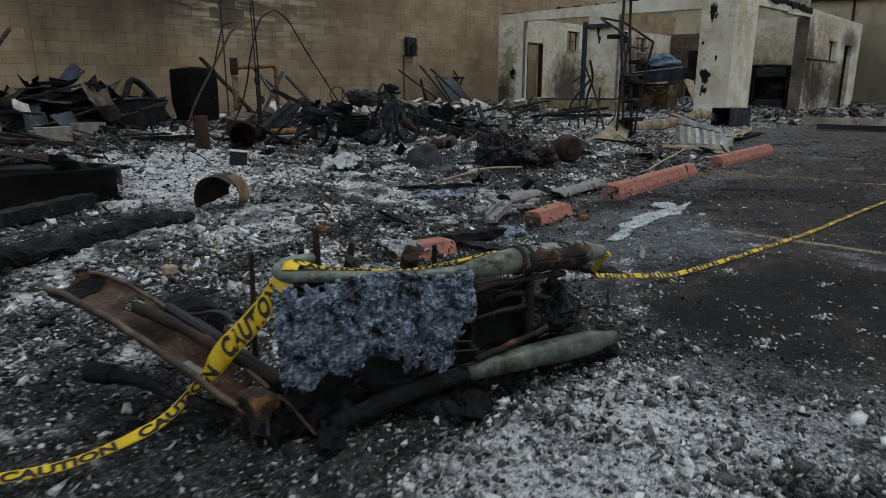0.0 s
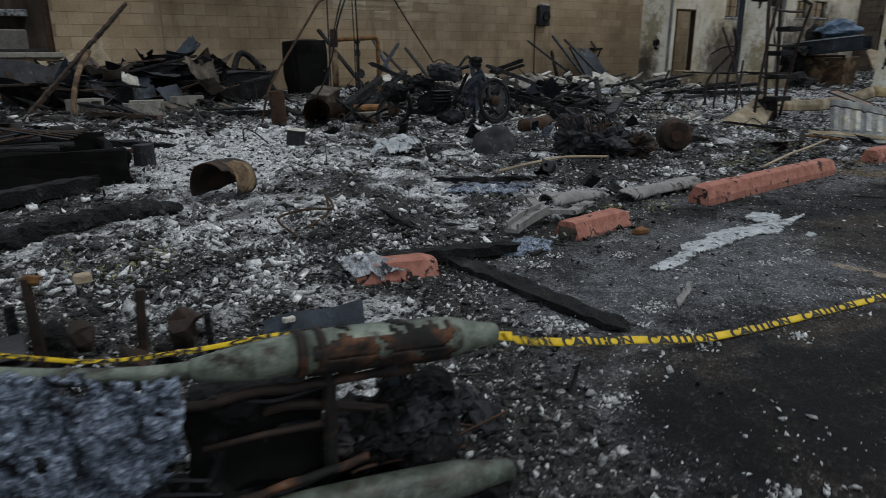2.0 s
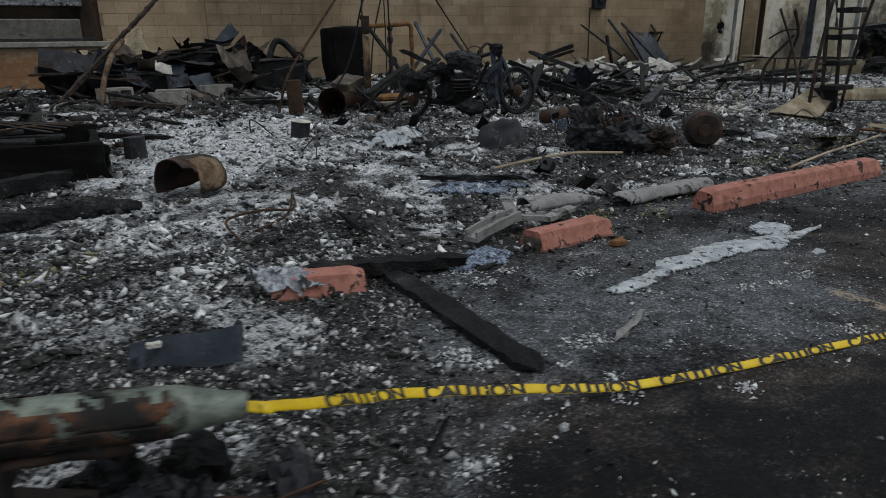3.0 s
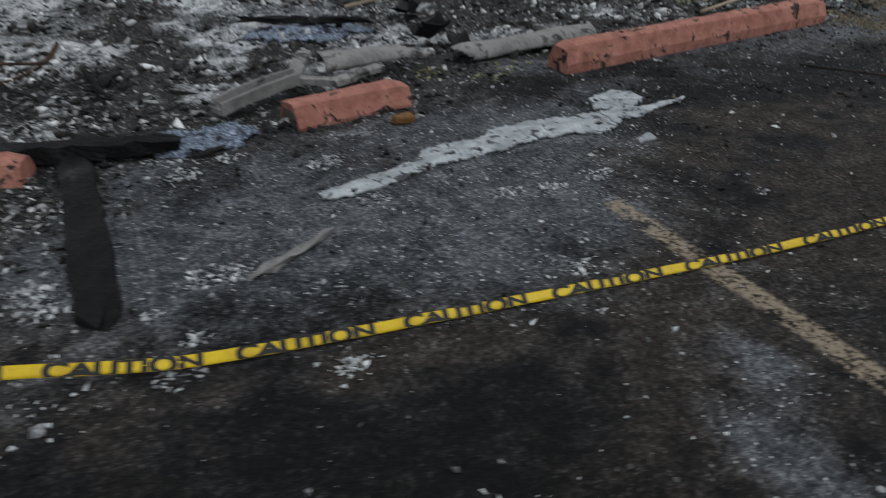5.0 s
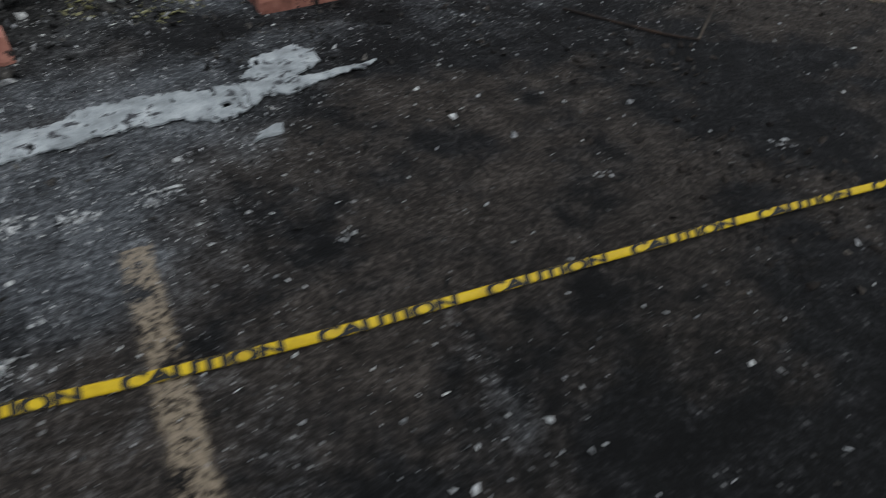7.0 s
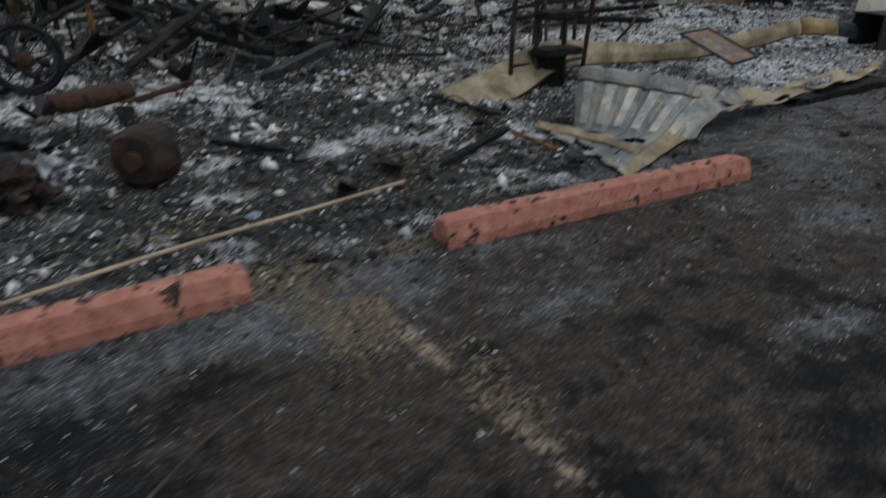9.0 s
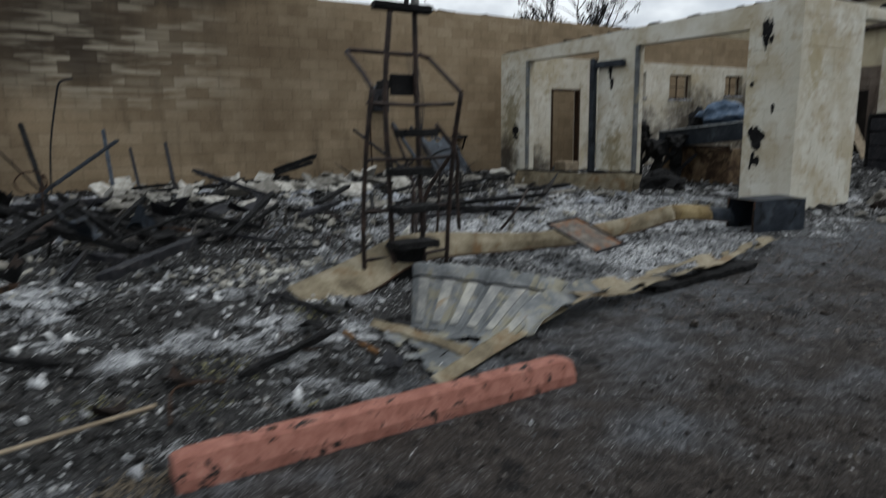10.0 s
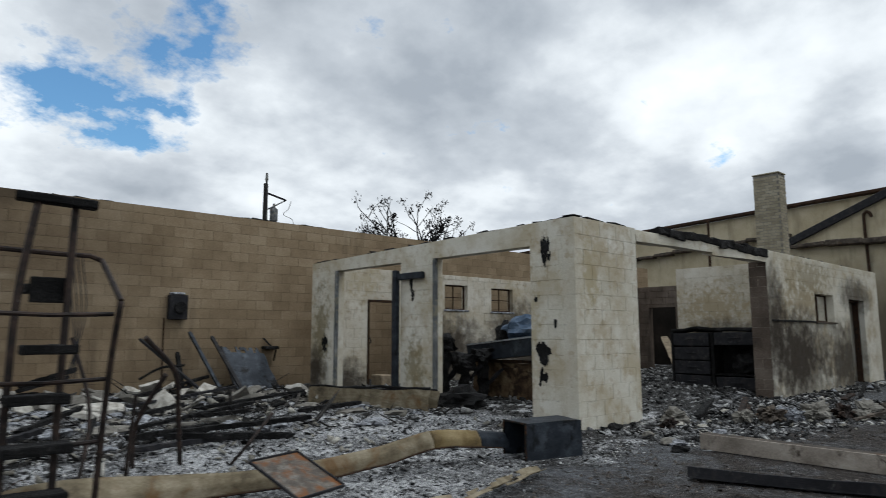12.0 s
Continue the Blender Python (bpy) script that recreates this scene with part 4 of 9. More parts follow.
wall_side = wall_core("wall_south", [
    ((FX, SY, -0.1), (19.9, SY + 0.2, 2.83)), ((24.7, SY, -0.1), (27.3, SY + 0.34, 2.93)), ((27.3, SY, -0.1), (28.55, SY + 0.34, 1.54)), ((27.3, SY, 2.17), (28.55, SY + 0.34, 2.93)),
    ((28.55, SY, -0.1), (29.7, SY + 0.34, 2.93)), ((29.7, SY, 2.12), (30.9, SY + 0.34, 2.93)), ((30.9, SY, -0.1), (32.2, SY + 0.34, 2.93))], WHITE_BLOCK, "burned white block wall with corner pier, window and doorway")
beam_bm = bmesh.new()
bar(beam_bm, (19.9, SY + 0.1, 2.73), (22.4, SY + 0.1, 2.77), 0.2, 0.17)
bar(beam_bm, (22.4, SY + 0.1, 2.74), (24.7, SY + 0.1, 2.79), 0.2, 0.2)
rough_up(beam_bm, 0.03, 4, 3, 3)
part("lintel", beam_bm, WHITE_BLOCK, wall_side, "sagging broken lintel, scorched black")
char_cap = bmesh.new()
for k in range(16):
    x0 = 20.6 + k * 0.26
    box(char_cap, (x0, SY - 0.03 + random.uniform(-0.01, 0.01), 2.80 + random.uniform(-0.03, 0.03)), (x0 + 0.30, SY + 0.18, 2.93 + 0.0 * k + random.uniform(-0.02, 0.03)), 0.012)
part("scorched_cap", rough_up(char_cap, 0.04, 6, 2), CHAR, wall_side, "blackened crumbling wall cap")
wall_inner = wall_core("wall_partition", [((26.3, SY + 0.36, -0.1), (26.5, 9.7, 2.84))], SOOTY_WHITE, "peeling interior block wall stained brown")
wall_rear = wall_core("wall_rear", [
    ((FX + 0.22, BY, -0.1), (19.75, BY + 0.2, 2.7)), ((19.75, BY, 2.03), (20.62, BY + 0.2, 2.7)), ((20.62, BY, -0.1), (22.03, BY + 0.2, 2.7)), ((22.03, BY, -0.1), (22.8, BY + 0.2, 1.87)), ((22.03, BY, 2.47), (22.8, BY + 0.2, 2.7)),
    ((22.8, BY, -0.1), (23.66, BY + 0.2, 2.7)), ((23.66, BY, -0.1), (24.5, BY + 0.2, 1.85)), ((23.66, BY, 2.45), (24.5, BY + 0.2, 2.7)), ((24.5, BY, -0.1), (25.9, BY + 0.2, 2.7)), ((25.9, BY, -0.1), (26.65, BY + 0.2, 1.95)), ((25.9, BY, 2.48), (26.65, BY + 0.2, 2.7)),
    ((26.65, BY, -0.1), (26.95, BY + 0.2, 2.7)), ((26.95, BY, -0.1), (27.85, BY + 0.2, 1.98)), ((26.95, BY, 2.5), (27.85, BY + 0.2, 2.7)), ((27.85, BY, -0.1), (30.2, BY + 0.2, 2.7))], SOOTY_WHITE, "sooty white block rear wall with doorway and small windows")
wall_east = wall_core("wall_east", [((30.2, 7.33, -0.1), (30.4, 11.8, 2.75)), ((30.2, 11.8, 2.1), (30.4, 12.7, 2.75)), ((30.2, 12.7, -0.1), (30.4, 13.6, 2.75))], BROWN_BLOCK, "smoke-browned block wall with a dark doorway")
# its black colour stands for the dark seen through the doorway
wall_beyond = wall_core("wall_beyond", [((33.0, 8, -0.1), (33.2, 14.9, 2.4))], DOORWAY_DARK_BLOCK, "block wall coloured black for the shade inside the doorway")


def grimy_top(runs, parent, z, seed):
    """Burnt flakes of roofing left along a wall's top."""
    random.seed(seed)
    bm = bmesh.new()
    for (ax, ay), (bx, by), za, zb in runs:
        n = int(math.hypot(bx - ax, by - ay) / 0.22)
        for k in range(n):
            if random.random() < 0.35:
                continue
            u = (k + random.random()) / n
            p = Vector((ax + (bx - ax) * u, ay + (by - ay) * u, za + (zb - za) * u + 0.012))
            q = Matrix.Translation(p) @ pose(0, 0, 0, random.uniform(-6, 6), random.uniform(-6, 6), math.degrees(math.atan2(by - ay, bx - ax)))
            l, w, h = random.uniform(0.06, 0.24), random.uniform(0.04, 0.10), random.uniform(0.005, 0.02)
            box(bm, (-l, -w, -h), (l, w, h), 0.006, q)
    part("burnt_roofing", rough_up(bm, 0.025, 8, seed), CHAR, parent, "curled black roofing scraps along the wall top")


grimy_top([((FX + 0.1, 7.0), (FX + 0.1, 13.4), 2.83, 2.70)], wall_front, 2.8, 5)
grimy_top([((24.8, SY + 0.15), (31.8, SY + 0.15), 2.93, 2.93), ((18.4, SY + 0.1), (19.8, SY + 0.1), 2.84, 2.84)], wall_side, 2.9, 6)
grimy_top([((12.2, WY + 0.1), (9.0, WY + 0.1), WH, WH), ((14, WY + 0.1), (15.2, WY + 0.1), WH, WH), ((17.5, WY + 0.1), (26, WY + 0.1), WH, WH)], wall_back, WH, 7)


def steel_window(at, w, h, cols, rows, name, label):
    """A small steel window frame with bars, no glass left."""
    t = thing(name, at, label, "window", kind="structure")
    x, y, z = at
    bm = bmesh.new()
    for lo, hi in (((0, 0), (w, 0.03)), ((0, h - 0.03), (w, h)), ((0, 0.03), (0.03, h - 0.03)), ((w - 0.03, 0.03), (w, h - 0.03))):
        box(bm, (x + lo[0], y, z + lo[1]), (x + hi[0], y + 0.04, z + hi[1]), 0.004)
    part("window_frame", bm, RUST, t)
    for c in range(1, cols):
        part("glazing_bar", boxed((x + w * c / cols - 0.012, y + 0.008, z + 0.03), (x + w * c / cols + 0.012, y + 0.032, z + h - 0.03)), RUST, t)
    for r in range(1, rows):
        for c in range(cols):
            part("glazing_bar", boxed((x + w * c / cols + 0.03, y + 0.01, z + h * r / rows - 0.01), (x + w * (c + 1) / cols - 0.03, y + 0.03, z + h * r / rows + 0.01)), RUST, t)
    part("window_sill", boxed((x - 0.04, y - 0.13, z - 0.045), (x + w + 0.04, y - 0.004, z - 0.004), 0.008), PALE_ASH, t, "ash-whitened sill")


for n, (x0, x1, z0, z1) in enumerate(((22.03, 22.8, 1.87, 2.47), (23.66, 24.5, 1.85, 2.45), (25.9, 26.65, 1.95, 2.48), (26.95, 27.85, 1.98, 2.5))):
    steel_window((x0 + 0.003, BY + 0.1, z0 + 0.003), x1 - x0 - 0.006, z1 - z0 - 0.006, 2, 2, "window_%d" % (n + 1), "small steel window frame without glass in the sooty wall")
steel_window((27.303, SY + 0.15, 1.543), 1.244, 0.62, 2, 1, "window_5", "narrow burned window opening with a rusty frame")


def door_frame(at, w, h, name, label, facing="y"):
    t = thing(name, at, label, "door frame", kind="structure")
    x, y, z = at
    part("jamb", boxed((x, y, z), (x + 0.05, y + 0.14, z + h), 0.004), RUST, t)
    part("jamb", boxed((x + w - 0.05, y, z), (x + w, y + 0.14, z + h), 0.004), RUST, t)
    part("door_head", boxed((x + 0.05, y, z + h - 0.05), (x + w - 0.05, y + 0.14, z + h), 0.004), RUST, t)


door_frame((19.753, BY - 0.02, 0), 0.864, 2.028, "door_1", "empty rusted steel door frame in the rear wall")
door_frame((29.703, SY + 0.12, 0), 1.194, 2.118, "door_2", "empty scorched door frame in the side wall")

# corner posts and brackets on the front bays
part("corner_guard", boxed((FX - 0.03, 12.52, 0), (FX + 0.04, 12.575, 2.5), 0.006), GALV, wall_front, "dull galvanised corner angle")
part("corner_guard", boxed((FX - 0.03, 9.69, 0), (FX + 0.05, 9.745, 2.5), 0.006), GALV, wall_front, "dull galvanised corner angle")
brk = thing("door_track", (FX - 0.06, 10.6, 0.1), "sooty steel door track with a short bracket", "door track")
part("post", boxed((FX - 0.12, 10.585, 0.1), (FX - 0.02, 10.69, 2.36), 0.01), BLUE_SOOT, brk)
part("bracket", boxed((FX - 0.10, 9.95, 2.19), (FX - 0.01, 10.583, 2.30), 0.01), BLUE_SOOT, brk)

# ---- the beige building beyond, with its gable and chimney ----
gab = bmesh.new()
gv = [gab.verts.new(p) for p in ((38, 26, -0.1), (38, -16, -0.1), (38, -16, 4.6), (38, 3, 6.42), (38, 26, 5.37))]
gab.faces.new(gv)
gab.normal_update()
bmesh.ops.solidify(gab, geom=gab.faces[:], thickness=0.3)
far_house = thing("beige_building", (38, 8, 0), "beige block building with a low gable and rusty roof edge", "building")
part("wall", gab, BEIGE_WALL, far_house)
part("roof_edge", barred((37.9, 26.2, 5.44), (37.9, 3, 6.49), 0.35, 0.12, 0.02), RUST, far_house, "rusty roof edge")
part("roof_edge", barred((37.9, 3, 6.49), (37.9, -16.2, 4.66), 0.35, 0.12, 0.02), RUST, far_house, "rusty roof edge")
lean = bmesh.new()
lv = [lean.verts.new(p) for p in ((36, 11.1, -0.1), (36, -16, -0.1), (36, -16, 9.0), (36, 4.6, 6.9), (36, 10.4, 4.42), (36, 11.1, 4.2))]
lean.faces.new(lv)
lean.normal_update()
bmesh.ops.solidify(lean, geom=lean.faces[:], thickness=0.2)
part("wall", lean, BEIGE_WALL, far_house, "beige gable wall with a water stain")
part("verge_board", barred((35.85, 10.5, 4.42), (35.85, 4.5, 7.0), 0.12, 0.26, 0.02), SOOT_METAL, far_house, "dark sloping verge board")
for k in range(14):
    y0 = 10.3 - k * 1.1
    part("eaves_board", rough_up(boxed((35.6, y0 - 1.1, 4.22 - 0.02 * (k % 3)), (35.97, y0 - 0.01, 4.36 + 0.03 * (k % 2)), 0.03), 0.06, 1.5, 4), SCORCH, far_house, "ragged burnt eaves board")
for k in range(9):
    y0 = 18.2 - k * 0.8
    part("eaves_board", rough_up(boxed((37.6, y0 - 0.8, 4.55 + 0.05 * k), (37.97, y0 - 0.01, 4.68 + 0.05 * k), 0.03), 0.08, 1.5, 9), SCORCH, far_house, "ragged burnt eaves board")
part("conduit", tubed(smooth_path([(35.9, 8.0, 0), (35.9, 8.02, 3), (35.9, 8.06, 4.9), (35.88, 8.02, 5.2), (35.86, 7.9, 5.22), (35.86, 7.82, 5.05)]), 0.05, 8), RUST, far_house, "rusty conduit with a hooked end")
chimney = thing("chimney", (29.2, 8.5, 0), "tall pale brick chimney above the burned building", "chimney")
cb = bmesh.new()
box(cb, (29.0, 8.16, -0.1), (29.45, 8.80, 5.42))
core = part("chimney_shaft", cb, CONCRETE, chimney)
for side, (pl, ln_) in enumerate(((pose(28.998, 8.80, 0, 0, 0, -90), 0.64), (pose(29.0, 8.158, 0), 0.45))):
    block_courses(chimney, pl @ Matrix.Translation((0, 0, 2.6)), ln_, 2.8, CHIMNEY_BRICK, "brick", depth=0.006, bl=0.2, bh=0.075)
part("crown", rough_up(boxed((28.98, 8.13, 5.43), (29.48, 8.82, 5.47), 0.012), 0.012, 6, 2, 2), CHIMNEY_BRICK, chimney)

# ---- pole and burned tree behind the wall ----
pole = thing("utility_pole", (33.7, 45, 0), "dark utility pole with a crossarm and a grey transformer", "utility pole")
part("pole", tubed([(33.7, 45, 0), (33.7, 45, 12.2)], [0.22, 0.16], 10), CHAR, pole, smooth=True)
part("crossarm", barred((33.9, 45, 11.5), (35.3, 45, 11.2), 0.10, 0.12), SOOT_METAL, pole)
part("brace", barred((33.85, 45, 10.3), (35.4, 45, 11.2), 0.06, 0.08), SOOT_METAL, pole)
part("transformer", tubed([(34.4, 45, 9.5), (34.4, 45, 9.55), (34.4, 45, 10.4), (34.4, 45, 10.5), (34.4, 45, 10.8)], [0.25, 0.29, 0.29, 0.12, 0.08], 14), GALV, pole, "grey transformer can")
part("insulator", tubed([(33.75, 45, 12.2), (33.75, 45, 12.5), (33.75, 45, 13.0)], [0.05, 0.12, 0.08], 8), GALV, pole)
part("wire", tubed(smooth_path([(35.8, 45, 11.2), (35.6, 45, 10.6), (35.2, 45, 10.1), (35.9, 45, 9.8), (36.1, 45, 9.2)]), 0.02, 5), SOOT_METAL, pole)


def burned_tree(at, seed, h, spread):
    """A bare, burned tree: bending limbs from one foot, with few dark clumps left at the tips."""
    random.seed(seed)
    t = thing("burned_tree", at, "bare burned tree with a few curled dark leaf clumps", "tree")
    base, leaves = Vector(at), bmesh.new()
    part("trunk", tubed([base, base + Vector((0.1, 0, h * 0.25)), base + Vector((0.0, 0, h * 0.52))], [0.22, 0.18, 0.14], 8), CHAR, t)

    def limb(p, d, length, r, level, limbs):
        pts = [p]
        for k in range(5):
            d = (d + Vector((random.uniform(-0.35, 0.35), random.uniform(-0.35, 0.35), random.uniform(-0.12, 0.26)))).normalized()
            pts.append(pts[-1] + d * length / 5)
        tube(limbs, pts, [r * (1 - 0.13 * k) for k in range(6)], 5)
        if level:
            for _ in range(3 if level > 1 else 2):
                limb(pts[random.choice((2, 3, 4))], (d + Vector((random.uniform(-0.9, 0.9), random.uniform(-0.9, 0.9), random.uniform(-0.3, 0.6)))).normalized(), length * random.uniform(0.45, 0.7), r * 0.6, level - 1, limbs)
        if level == 0 and random.random() < 0.6 or level == 1 and random.random() < 0.4:
            for _ in range(random.randint(14, 34)):
                c = pts[-1] + Vector((random.gauss(0, 0.09), random.gauss(0, 0.09), random.gauss(0, 0.09)))
                q = pose(*c, *(random.uniform(0, 360) for _ in range(3)))
                s = random.uniform(0.03, 0.075)
                vs = [leaves.verts.new(q @ Vector(v)) for v in ((-s, 0, 0), (0, -s * 0.5, s * 0.2), (s, 0, 0), (0, s * 0.5, s * 0.2))]
                leaves.faces.new(vs)

    for k in range(16):
        a = k * 2 * math.pi / 16 + random.uniform(-0.3, 0.3)
        out = random.uniform(0.35, 1.0)
        one = bmesh.new()
        limb(base + Vector((0, 0, h * random.uniform(0.42, 0.52))), Vector((math.cos(a) * out * spread, math.sin(a) * out * 0.7, 0.75)).normalized(), h * random.uniform(0.30, 0.44), 0.06, 2, one)
        part("limb", one, CHAR, t)
    part("crown", leaves, CHAR, t)


burned_tree((28.0, 22, 0), 14, 6.3, 1.15)

# ---- wheel stops ----
def wheel_stop(x0, x1, y, z, turn, label, seed, broken=(False, False)):
    """A cast concrete kerb with chamfered shoulders and ends."""
    random.seed(seed)
    n, bm, rings = max(6, int((x1 - x0) / 0.05)), bmesh.new(), []
    sec = [(-0.075, 0.0), (-0.075, 0.045), (-0.048, 0.115), (-0.03, 0.122), (0.03, 0.122), (0.048, 0.115), (0.075, 0.045), (0.075, 0.0)]
    for i in range(n + 1):
        u = (x1 - x0) * i / n
        s = 1.0
        end = min(u, x1 - x0 - u)
        side = 0 if u < (x1 - x0) / 2 else 1
        if end < 0.04 and not broken[side]:
            s = 0.86 + 0.14 * end / 0.04
        ring = []
        for k, (a, b) in enumerate(sec):
            jag = random.uniform(-0.012, 0.012) if broken[side] and i in (0, n) else 0
            wear = 0.003 * noise.noise(Vector((u * 14, k * 3.1, seed)))
            ring.append(bm.verts.new((u + jag - (x1 - x0) / 2, a * (0.8 + 0.2 * s) + wear, b * s + wear * 1.5)))
        rings.append(ring)
    for a, b in zip(rings, rings[1:]):
        for k in range(len(sec)):
            bm.faces.new((a[k], b[k], b[(k + 1) % len(sec)], a[(k + 1) % len(sec)]))
    bm.faces.new(rings[0])
    bm.faces.new(list(reversed(rings[-1])))
    bmesh.ops.recalc_face_normals(bm, faces=bm.faces[:])
    at = ((x0 + x1) / 2, y, z)
    bmesh.ops.transform(bm, matrix=pose(*at, 0, 0, turn), verts=bm.verts[:])
    st = thing("wheel_stop", at, label, "wheel stop", "row of parking wheel stops")
    part("kerb_body", bm, RED_CONC, st)
    if broken[0]:
        face = boxed((-(x1 - x0) / 2 - 0.006, -0.058, 0.008), (-(x1 - x0) / 2 + 0.01, 0.058, 0.10), 0.012, pose(*at, 0, 0, turn))
        part("broken_face", rough_up(face, 0.014, 26, seed, 3), SCORCH, st, "sooty broken end showing bare concrete")
    for u in (0.2, 0.8):
        if (x1 - x0) > 1:
            p = pose(*at, 0, 0, turn) @ Vector(((u - 0.5) * (x1 - x0), 0, 0.121))
            part("anchor_pin", tubed([p, p + Vector((0, 0, 0.006))], [0.013, 0.011], 8), RUST, st, "rusted anchor pin head")


wheel_stop(7.43, 9.215, 4.16, 0.0, 2.2, "red painted concrete wheel stop, sooty, before the debris", 1)
wheel_stop(10.04, 11.86, 4.22, 0.0, -0.4, "red painted concrete wheel stop near the bent sheet metal", 2)
wheel_stop(6.18, 6.66, 4.07, -0.03, 6, "broken short piece of red concrete wheel stop", 3, (True, False))
wheel_stop(4.98, 5.33, 4.06, -0.04, -16, "red concrete wheel stop stub half buried in ash", 4, (True, False))


def scorch_patch(cy, cz, w, h, seed):
    """Paint burned off the pier in a ragged patch, the black block showing."""
    def fn(u, v):
        return Vector((FX - 0.0105, cy + (u - 0.5) * w, cz + (v - 0.5) * h))

    def whole(u, v):
        return (u - 0.5) ** 2 + (v - 0.5) ** 2 < 0.13 + 0.2 * noise.noise(Vector((u * 4, v * 4, seed))) + 0.08 * noise.noise(Vector((u * 11, v * 11, seed)))
    part("scorch_patch", sheet(fn, 26, 26, 0.003, whole), CHAR, wall_front, "ragged black patch where the paint burned off")


for k_, (cy, cz, w, h) in enumerate(((7.45, 2.42, 0.20, 0.52), (7.50, 1.02, 0.34, 0.36), (7.53, 0.70, 0.20, 0.28), (7.30, 1.42, 0.07, 0.18), (10.3, 2.12, 0.12, 0.36), (10.25, 1.92, 0.10, 0.2), (7.62, 1.75, 0.08, 0.10), (12.9, 1.1, 0.25, 0.4))):
    scorch_patch(cy, cz, w, h, k_ * 2.3)

part("ledge_line", rough_up(boxed((24.8, SY - 0.03, 1.52), (27.28, SY - 0.0065, 1.555), 0.004), 0.012, 5, 3, 5), CHAR, wall_side, "blackened ledge below the window")
part("window_sill", rough_up(boxed((27.25, SY - 0.05, 1.50), (28.6, SY - 0.0065, 1.538), 0.004), 0.008, 5, 3, 3), SCORCH, wall_side, "sooty window sill")


# ---- foreground: the burned motorcycle ----
wreck = thing("burned_motorcycle", (4.0, 2.9, 0), "burned motorcycle on its side, rusted mufflers, melted aluminium crust", "motorcycle")
up = [(3.74, 3.17, 0.43), (3.66, 3.165, 0.437), (3.59, 3.12, 0.436), (3.585, 3.06, 0.432), (3.66, 3.00, 0.428), (3.80, 2.92, 0.412), (3.93, 2.853, 0.405), (4.03, 2.812, 0.407)]
pp = smooth_path(up, 6)
part("exhaust_pipe", tubed(pp, [0.016] * len(pp), 12), GREEN_STEEL, wreck, "bent grey-green exhaust pipe", smooth=True)
part("muffler", tubed([(4.0, 2.822, 0.406), (4.04, 2.808, 0.407), (4.10, 2.79, 0.408), (4.17, 2.775, 0.408)], [0.02, 0.027, 0.034, 0.038], 20), GREEN_STEEL, wreck, smooth=True)
muf = part("muffler", tubed([(4.17, 2.775, 0.408), (4.30, 2.755, 0.397), (4.42, 2.737, 0.385), (4.475, 2.728, 0.378), (4.485, 2.726, 0.377), (4.545, 2.716, 0.369), (4.572, 2.712, 0.366), (4.580, 2.710, 0.365)], [0.0395, 0.0415, 0.0415, 0.0405, 0.0385, 0.026, 0.024, 0.020], 20), GREEN_STEEL, wreck, "heat-stained muffler, green at the tip and rusty in its middle", smooth=True)
for x0 in (4.165, 4.20):
    u = (x0 - 4.17) / 0.13
    c = lerp3((4.17, 2.775, 0.408), (4.30, 2.755, 0.397), u)
    d = Vector((0.13, -0.02, -0.011)).normalized()
    part("clamp", tubed([c, c + d * 0.004, c + d * 0.014, c + d * 0.018], [0.040, 0.0445, 0.0445, 0.040], 20), BURNT_STEEL, muf, "rusted clamp band", smooth=True)
part("muffler", tubed([(3.97, 2.79, 0.115), (4.05, 2.76, 0.12), (4.16, 2.717, 0.122), (4.30, 2.687, 0.111), (4.41, 2.667, 0.099), (4.45, 2.660, 0.095), (4.46, 2.658, 0.094), (4.52, 2.648, 0.087), (4.565, 2.640, 0.083), (4.575, 2.638, 0.082)], [0.024, 0.031, 0.036, 0.039, 0.0395, 0.039, 0.037, 0.027, 0.023, 0.018], 20), SOOTY_GREEN, wreck, "dull green-grey lower muffler streaked with soot", smooth=True)

part("exhaust_pipe", rough_up(tubed(smooth_path([(3.62, 2.965, 0.03), (3.70, 2.915, 0.06), (3.80, 2.868, 0.088), (3.98, 2.79, 0.115)], 6), [0.034, 0.034, 0.032, 0.03, 0.028, 0.026] + [0.025] * 13, 14), 0.006, 14, 2), CHAR, wreck, "black lower exhaust pipe", smooth=True)


def sleeve(u, v):
    c = lerp3((4.19, 2.772, 0.4065), (4.47, 2.729, 0.379), u)
    d = Vector((0.28, -0.043, -0.0275)).normalized()
    s = d.cross(Vector((0, 0, 1))).normalized()
    w = s.cross(d)
    a = 2 * math.pi * v
    r = 0.0445 + 0.003 * noise.noise(Vector((u * 9, math.cos(a) * 2, math.sin(a) * 2)))
    return c + (s * math.cos(a) + w * math.sin(a)) * r


part("heat_shield", sheet(sleeve, 34, 40, 0.002, lambda u, v: noise.noise(Vector((u * 5, v * 5, 1.5))) + 0.5 * noise.noise(Vector((u * 14, v * 17, 3))) > (0.22 if 0.12 < v < 0.38 else -0.42) + 0.9 * max(0, u - 0.6)), BURNT_STEEL, muf, "burnt flaking skin over the muffler's middle", smooth=True)


